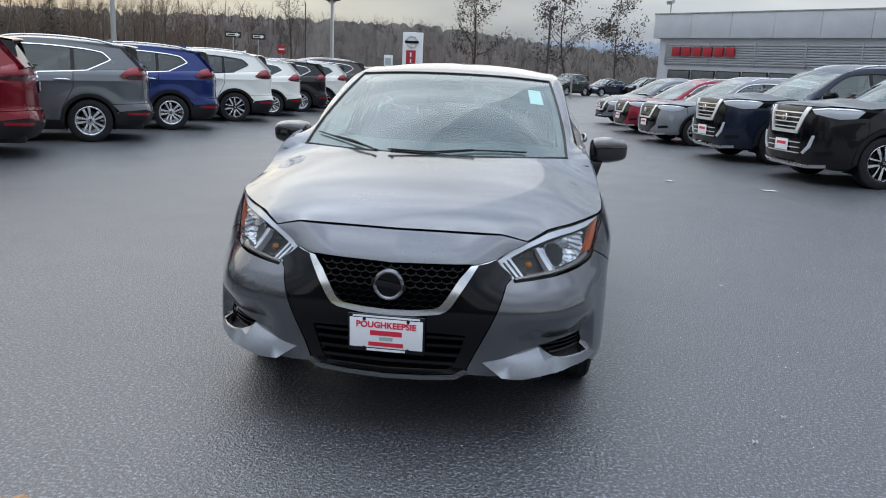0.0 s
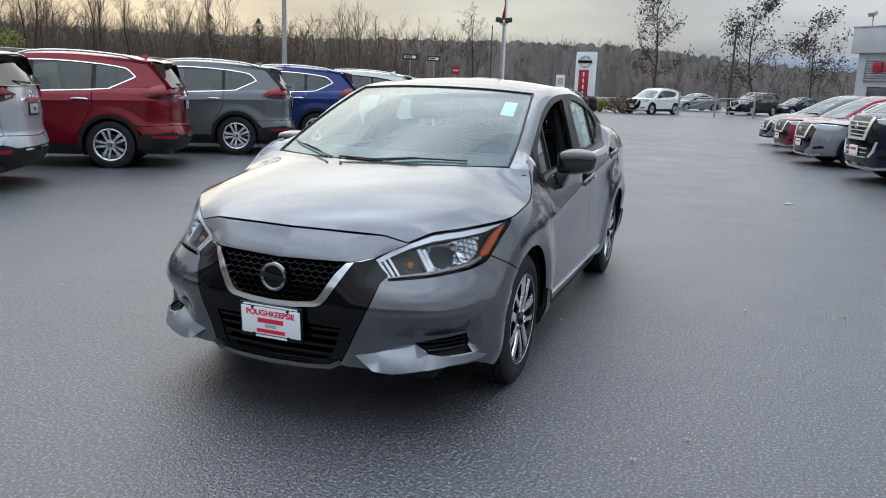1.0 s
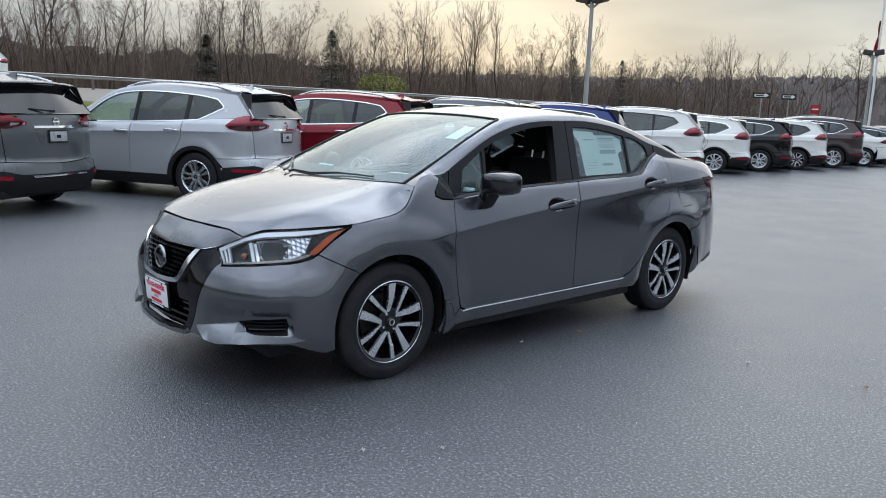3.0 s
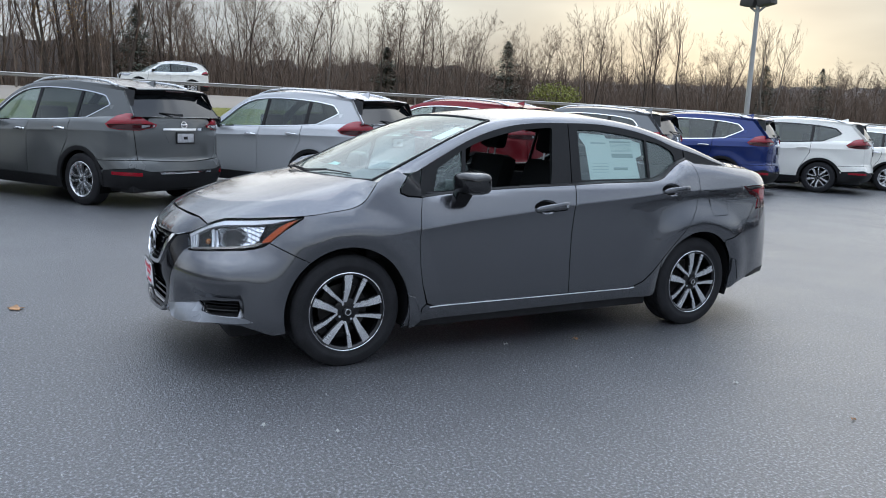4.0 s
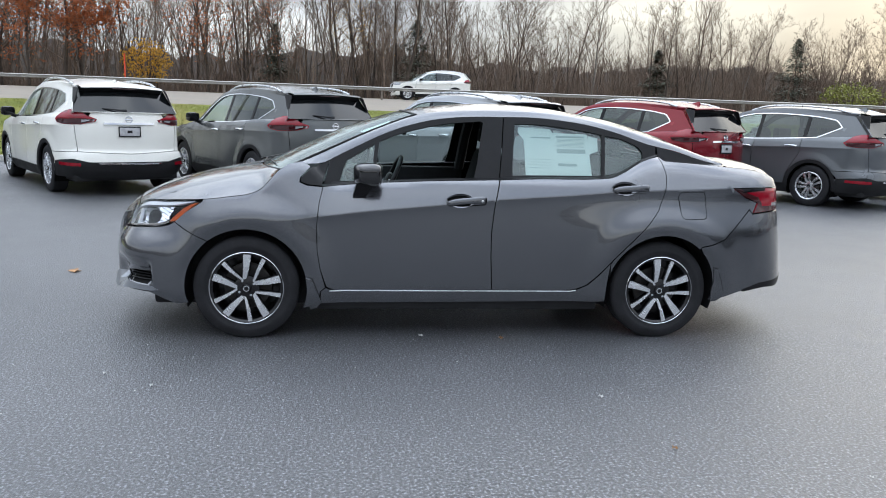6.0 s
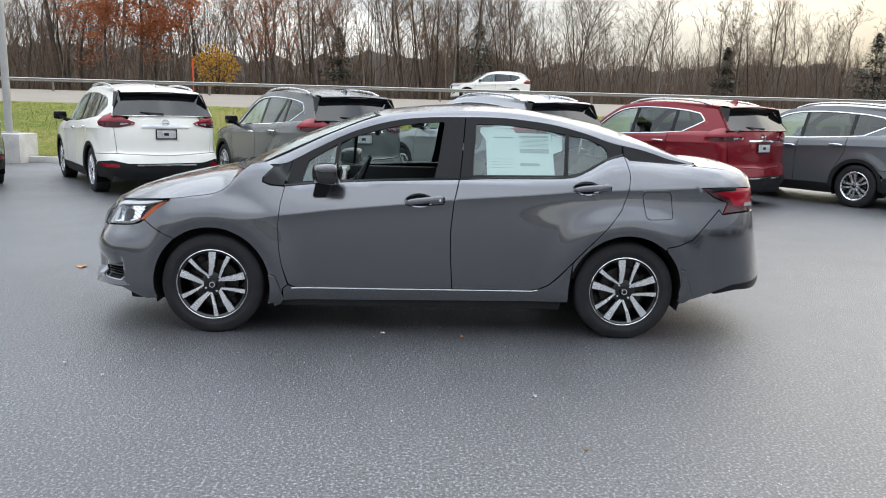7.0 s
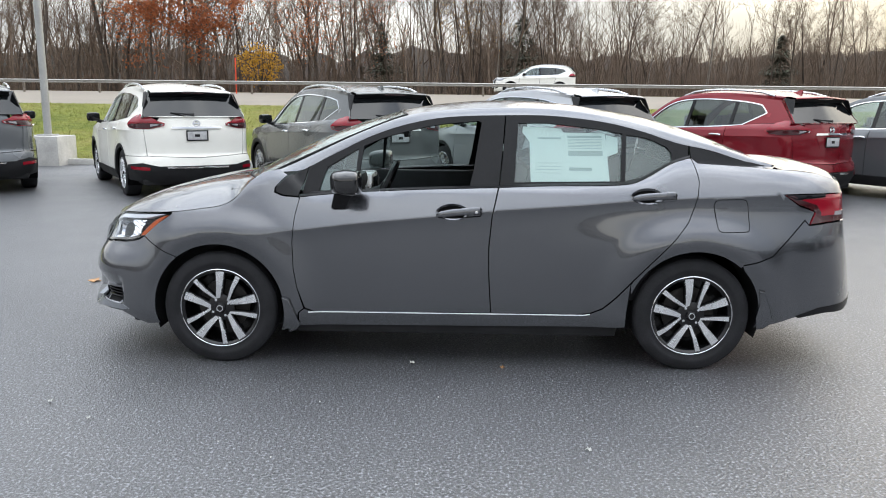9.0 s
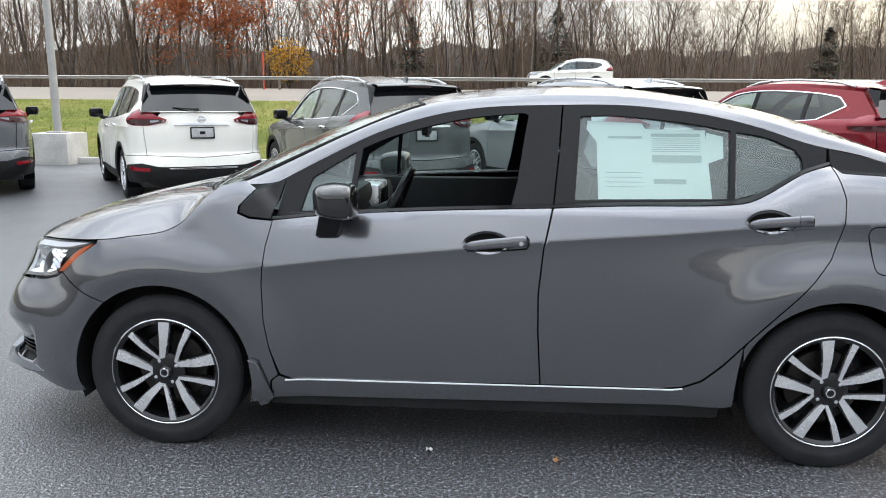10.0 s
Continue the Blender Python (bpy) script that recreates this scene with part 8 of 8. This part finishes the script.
c2 = ramp_node(HILL, patchy.outputs["Fac"], [(0.35, (0.75, 0.85, 0.75)), (0.65, (1.15, 1.0, 0.95))])
l.new(mix_color(HILL, c1.outputs[0], c2.outputs[0], 1.0, "MULTIPLY"), b.inputs["Base Color"])
FAR_TWIG = varied("far_twigs", (0.085, 0.068, 0.058), 0.9, 0.2, 0.3, spec=0.1)
# distance haze is painted into the hills as this pale blue
HAZE = principled("hazed_hill_blue", (0.20, 0.23, 0.27), 1.0)


def ridge(name, dist, heights, a0, a1, depth, material, label, seed, rough=1.0, base=-4):
    """A wooded ridge round the south-west to the east: heights over bearing, with a tree-top outline."""
    r2 = np.random.default_rng(seed)
    n = 900
    v, f = [], []
    for i in range(n + 1):
        a = a0 + (a1 - a0) * i / n
        h = smooth_table(heights, a)
        ca, sa = -math.sin(radians(a)), math.cos(radians(a))
        for dd, hh in ((0, base), (0.25, h * 0.28), (0.5, h * 0.56 + 0.3 * rough * r2.random()), (0.75, h * 0.80 + 0.6 * rough * r2.random()), (1.0, h + rough * r2.random() ** 0.6), (1.3, h * 0.8)):
            d = dist + depth * dd + r2.normal(0, depth * 0.02)
            v.append(Vector((ca * d, sa * d, hh + (r2.normal(0, rough * 0.3) if hh > 0 else 0))))
    for i in range(n):
        for k in range(5):
            q = i * 6 + k
            f.append((q, q + 6, q + 7, q + 1))
    return tagged(part(name, (v, f), material), label, "hills", kind="structure")


ridge("backdrop_woods", 170, [(-70, 6), (-30, 7), (-8, 7.5), (2, 10.5), (8, 13.0), (14, 13.3), (22, 13.3), (30, 12.0), (46, 11.6), (62, 11.5), (90, 9.0), (130, 8)], -70, 130, 60, HILL, "wooded winter ridge behind the lot", 5)
# unseen tree bank, added so that the cars mirror something dark
ridge("backdrop_trees", 62, [(128, 6), (145, 9), (180, 12), (212, 10), (235, 5), (292, 5)], 128, 292, 25, HILL, "unseen tree bank added behind the camera to darken reflections", 7)
# a thicket that closes the view between the trunks
r4 = np.random.default_rng(21)
tk_v, tk_f = [], []
for i in range(301):
    y = -100 + i
    h = 4.9 + 1.2 * r4.random() + 0.8 * math.sin(i * 0.13)
    for dx, hh in ((0, -0.5), (-1.5, h * 0.6), (-4.0, h), (-7.0, h * 0.9)):
        tk_v.append(Vector((-97 + dx + r4.normal(0, 0.5), y, ground_z(-97, y) + hh + r4.normal(0, 0.25))))
for i in range(300):
    for k in range(3):
        q = i * 4 + k
        tk_f.append((q, q + 4, q + 5, q + 1))
tagged(part("backdrop_thicket", (tk_v, tk_f), HILL), "dense brown thicket deep in the woods", "woods", kind="structure")
ridge("backdrop_hills", 900, [(-70, 40), (-30, 44), (-10, 50), (0, 46), (10, 30), (40, 30)], -70, 40, 200, HAZE, "far hills on the horizon, haze put into their pale blue", 6, 3)
# tree tops along the ridge
heap = Heap()
RIDGE = [(-70, 6), (-30, 7), (-8, 7.5), (2, 10.5), (8, 13.0), (14, 13.3), (22, 13.3), (30, 12.0), (46, 11.6), (62, 11.5), (90, 9.0)]
for k in range(2600):
    a = radians(-28 + 118 * rng.random())
    d = 166 + 66 * rng.random()
    hh = smooth_table(RIDGE, math.degrees(a))
    tall = ease(14, 24, math.degrees(a)) * (1.0 if k % 4 == 0 else 0.25)
    top = 1.8 + 1.8 * rng.random() + (2.0 + 2.6 * rng.random()) * tall
    v, f = SPRIGS[int(rng.integers(0, 10))]
    v = v * top * np.array([1.5, 1.5, 1.0])
    heap.add(v + np.array([-math.sin(a) * d, math.cos(a) * d, hh * min(1.0, 0.2 + (d - 166) / 70) - 0.6]), f, int(rng.random() < 0.5))
tagged(heap.make("far_trees", [FAR_TWIG, BARK]), "bare tree tops along the far ridge", "woods", kind="stuff")

# two single trees by the far lot, with a few leaves left
for x, y, h, seed in ((-7.2, 76, 10.0, 3), (1.9, 71, 9.0, 9), (6.5, 78, 8.0, 12), (-30, 92, 10, 14)):
    r3 = np.random.default_rng(seed)
    tr, li, tips = grow(r3, h, (13, 8, 6, 2), 1.25, 0.20, 0.014, 0.28)
    t = thing("tree", "small bare tree with a few brown leaves, beyond the lot", "tree")
    t.location = (x, y, 0)
    part("trunk", tr, BARK, t)
    part("crown", li, BARK, t)
    if seed != 14:
        part("foliage", leaf_mesh(r3, tips[::2], 0.13, 2, 0.3), BARK, t)

# ---- lamp posts, signs, gate ----
POLE = varied("painted_steel_pole", (0.34, 0.34, 0.33), 0.5, 2, 0.12, metal=0.3)
DARKPOLE = varied("dark_pole", (0.04, 0.037, 0.033), 0.6, 2, 0.2)
SIGN_WHITE = varied("sign_white", (0.72, 0.73, 0.74), 0.4, 1, 0.06)
SIGN_RED = varied("sign_red", (0.33, 0.010, 0.022), 0.4, 1, 0.1)


def lamp_post(x, y, height, heads, label, footing=True, material=None, r=0.085):
    t = thing("lamp_post", label, "lamp post")
    t.location = (x, y, ground_z(x, y) if x < -12.7 else 0)
    if footing:
        part("footing", boxed((-0.42, -0.42, -0.3), (0.42, 0.42, 0.62), 0.03), CONCRETE, t, "concrete footing")
    z0 = 0.62 if footing else 0
    part("base_plate", boxed((-0.17, -0.17, z0 - 0.01), (0.17, 0.17, z0 + 0.03), 0.008), POLE, t)
    part("shaft", tube([(0, 0, z0), (0, 0, height * 0.5), (0, 0, height)], [r, r * 0.85, r * 0.7], 12), material or POLE, t)
    for a in heads:
        arm = part("arm", tube([(0, 0, height - 0.20), (0.22 * math.cos(a), 0.22 * math.sin(a), height - 0.04)], 0.035, 8), material or POLE, t)
        part("lamp_head", boxed((0.06, -0.19, -0.05), (0.50, 0.19, 0.22), 0.04, pose(0, 0, height - 0.02, 0, -10, math.degrees(a))), DARKPOLE, arm, "dark floodlight box")
    return t


lamp_post(-12.2 - 0.55, -4.25, 9.0, (0.0, 3.14), "tall grey lamp post on a concrete footing by the kerb")
lamp_post(-12.1, 21.1, 4.9, (0.2, 3.3), "grey lamp post with twin heads behind the parked cars")
lamp_post(-12.5, 45.2, 5.1, (0.3, 3.4), "far grey lamp post with twin heads", False)
lamp_post(0.0, 62.0, 6.4, (0.1,), "dark lamp post with a single arm", False, DARKPOLE, 0.10)
lamp_post(-46.0, 148.0, 12.0, (), "wooden utility pole among the trees", False, DARKPOLE, 0.14)

flag_pole = thing("flag_pole", "white pole with a furled red and blue flag", "flag pole")
flag_pole.location = (-12.8, 46.6, 0)
part("shaft", tube([(0, 0, 0), (0, 0, 12)], [0.07, 0.04], 10), SIGN_WHITE, flag_pole)
fv, ff = [], []
for j in range(9):
    for i in range(6):
        fv.append(Vector((-0.06 - 0.16 * i / 5 * (1 + 0.3 * math.sin(j)) * (0.3 + 0.7 * (8 - j) / 8), 0.06 * math.sin(i * 2.2 + j), 5.35 + 1.6 * j / 8)))
for j in range(8):
    for i in range(5):
        q = j * 6 + i
        ff.append((q, q + 1, q + 7, q + 6))
part("flag", (fv, ff), SIGN_RED, flag_pole, "furled red flag")

# pylon sign: white slab, red band, round ring emblem
pylon = thing("pylon_sign", "white pylon sign with a red panel and chrome ring", "sign")
pylon.matrix_world = pose(-9.3, 54.6, 0, 0, 0, -8)
part("slab", boxed((-0.70, -0.18, -0.1), (0.70, 0.18, 3.95), 0.05), SIGN_WHITE, pylon)
part("red_panel", boxed((-0.42, -0.20, 0.9), (0.28, -0.17, 2.75), 0.01), SIGN_RED, pylon)
for k in range(4):
    part("light_bar", boxed((-0.12, -0.206, 1.05 + k * 0.42), (-0.02, -0.198, 1.33 + k * 0.42), 0.002), SIGN_WHITE, pylon)
em = lathe([(0.31, 0.0), (0.32, 0.05), (0.41, 0.05), (0.43, 0.0)], 36)
turn = pose(-0.02, -0.18, 3.3, 0, 0, -90)
ring = part("ring", ([turn @ v for v in em[0]], em[1]), SATIN, pylon, "plain ring emblem")
part("ring_bar", boxed((0.02, -0.5, -0.09), (0.07, 0.5, 0.09), 0.02, turn), TRIM, ring)

SIGN_BLACK = principled("sign_black", (0.012, 0.012, 0.013), 0.5)


def arrow_sign(x, y, z, turn, w=1.0):
    t = thing("arrow_sign", "black direction sign with a white arrow on a post", "sign", group="direction signs")
    t.matrix_world = pose(x, y, 0, 0, 0, turn)
    part("post", tube([(0, 0.03, -0.2), (0, 0.03, z + 0.2)], 0.03, 8), GALV, t)
    part("board", boxed((-w / 2, -0.01, z - 0.17), (w / 2, 0.01, z + 0.17), 0.02), SIGN_BLACK, t)
    vs = [Vector((a * w, -0.014, z + c)) for a, c in [(-0.40, -0.075), (0.20, -0.075), (0.20, -0.13), (0.42, 0.0), (0.20, 0.13), (0.20, 0.075), (-0.40, 0.075)]]
    back = [v + Vector((0, 0.004, 0)) for v in vs]
    part("arrow", (vs + back, [tuple(range(7))] + [(i, i + 7, (i + 1) % 7 + 7, (i + 1) % 7) for i in range(7)]), SIGN_WHITE, t, smooth=False)
    part("print", boxed((-0.33 * w, -0.018, z - 0.04), (0.12 * w, -0.0145, z + 0.04)), SIGN_BLACK, t)
    return t


arrow_sign(-19.3, 47.3, 3.05, 18)
arrow_sign(-17.9, 47.9, 3.0, 18, 0.85)
stop = thing("red_sign", "red and white entry sign on a post", "sign")
stop.matrix_world = pose(-17.0, 49.6, 0, 0, 0, 18)
part("post", tube([(0, 0.03, -0.2), (0, 0.03, 2.6)], 0.03, 8), GALV, stop)
part("board", boxed((-0.26, -0.01, 2.08), (0.26, 0.01, 2.6), 0.03), SIGN_RED, stop)
part("band", boxed((-0.18, -0.016, 2.30), (0.18, -0.0105, 2.38)), SIGN_WHITE, stop)
post_s = thing("marker_post", "tall thin orange marker post by the road", "post")
post_s.location = (-36.9, -7.0, ground_z(-36.9, -7.0))
part("rod", tube([(0, 0, 0), (0, 0, 1.85)], 0.035, 8), principled("orange_marker", (0.6, 0.06, 0.02), 0.6), post_s)

# tubular gate across the far entrance
gate = thing("metal_gate", "grey tubular metal gate across the far entrance", "gate")
gate.matrix_world = pose(-2.9, 54.0, 0, 0, 0, 9)
for x in (0.0, 2.3, 4.7):
    part("post", tube([(x, 0, -0.1), (x, 0, 1.55)], 0.06, 8), GALV, gate)
for z in (0.35, 1.2):
    part("rail", tube([(0, 0, z), (4.7, 0, z)], 0.035, 8), GALV, gate)
part("brace", tube([(0.1, 0, 0.4), (2.2, 0, 1.15)], 0.03, 8), GALV, gate)
part("brace", tube([(2.4, 0, 0.4), (4.6, 0, 1.15)], 0.03, 8), GALV, gate)
for x in (7.5, 11.0):
    b = thing("bollard", "white bollard at the edge of the far lot", "bollard", group="bollards")
    b.location = (x - 1.0, 57.5, 0)
    part("body", tube([(0, 0, -0.1), (0, 0, 1.2)], 0.09, 10), SIGN_WHITE, b)

HEDGE = varied("brown_hedge", (0.10, 0.062, 0.036), 0.9, 2, 0.35)
bush(-6.4, 53.5, 3.0, 1.0, HEDGE, "low brown hedge at the foot of the pylon sign", 420, 0.09)
bush(-7.9, 53.2, 1.2, 0.8, OLIVE, "yellow-green shrub beside the pylon sign", 160, 0.08)
board = thing("white_sign", "small white notice board on a post", "sign")
board.matrix_world = pose(-10.8, 53.6, 0, 0, 0, 6)
part("post", tube([(0, 0.03, -0.1), (0, 0.03, 1.9)], 0.035, 8), GALV, board)
part("board", boxed((-0.30, -0.02, 1.25), (0.30, 0.02, 2.35), 0.01), SIGN_WHITE, board)
part("print", boxed((-0.2, -0.026, 1.7), (0.2, -0.021, 2.15)), INK, board)

# ---- dealership building ----
CLADDING = varied("grey_metal_cladding", (0.48, 0.49, 0.51), 0.5, 0.7, 0.08, metal=0.1)
LOUVRE = varied("silver_louvre", (0.36, 0.37, 0.39), 0.4, 1.2, 0.1, metal=0.4)
SHOW_GLASS = principled("showroom_glass", (0.02, 0.025, 0.028), 0.05, 0, 1.0)
hall = thing("dealership", "grey metal-clad showroom with red wall lettering", "building")
hall.matrix_world = pose(6.9, 55.0, 0, 0, 0, -41)
LONG, DEEP = 46.0, 22.0
part("wall", boxed((0.35, 0.35, -0.3), (LONG, DEEP, 5.0)), CLADDING, hall)
for k in range(17):  # panels of the parapet
    part("parapet_panel", boxed((k * 2.75, 0, 4.25), (k * 2.75 + 2.735, 0.34, 5.75), 0.012), CLADDING, hall)
for k in range(8):
    part("parapet_panel", boxed((0, 0.36 + k * 2.75, 4.25), (0.34, 0.36 + k * 2.75 + 2.735, 5.75), 0.012), CLADDING, hall)
part("roof", boxed((0.1, 0.1, 5.0), (LONG, DEEP, 5.2)), CONCRETE, hall)
part("coping", boxed((-0.04, -0.04, 5.75), (LONG, 0.38, 5.83), 0.01), GALV, hall)
for k in range(9):  # louvres behind the lettering
    z = 2.62 + k * 0.145
    part("louvre", boxed((0.9, 0.20, z), (LONG - 2, 0.35, z + 0.10), 0.01, None), LOUVRE, hall)
for k in range(14):
    part("louvre_post", boxed((0.9 + k * 3.1, 0.17, 2.55), (0.98 + k * 3.1, 0.33, 3.95), 0.01), LOUVRE, hall)
for k in range(7):
    w = part("window", boxed((1.2 + k * 1.75, 0.28, 0.35), (2.85 + k * 1.75, 0.36, 2.25), 0.01), TRIM, hall)
    part("pane", boxed((1.26 + k * 1.75, 0.262, 0.41), (2.79 + k * 1.75, 0.285, 2.19), 0.004), SHOW_GLASS, w)
# red lettering as plain blocks of its size
for k in range(6):
    x = 1.5 + k * 0.76
    part("letter_block", boxed((x, 0.05, 3.12), (x + 0.58, 0.17, 3.70), 0.02), SIGN_RED, hall, "plain red wall letter")
flood = part("roof_flood", tube([(0.8, 0.5, 5.8), (0.8, 0.5, 6.5)], 0.04, 8), POLE, hall)
part("flood_head", boxed((-0.2, -0.25, -0.12), (0.2, 0.15, 0.12), 0.04, pose(0.8, 0.45, 6.6, 25, 0, 0)), POLE, flood)
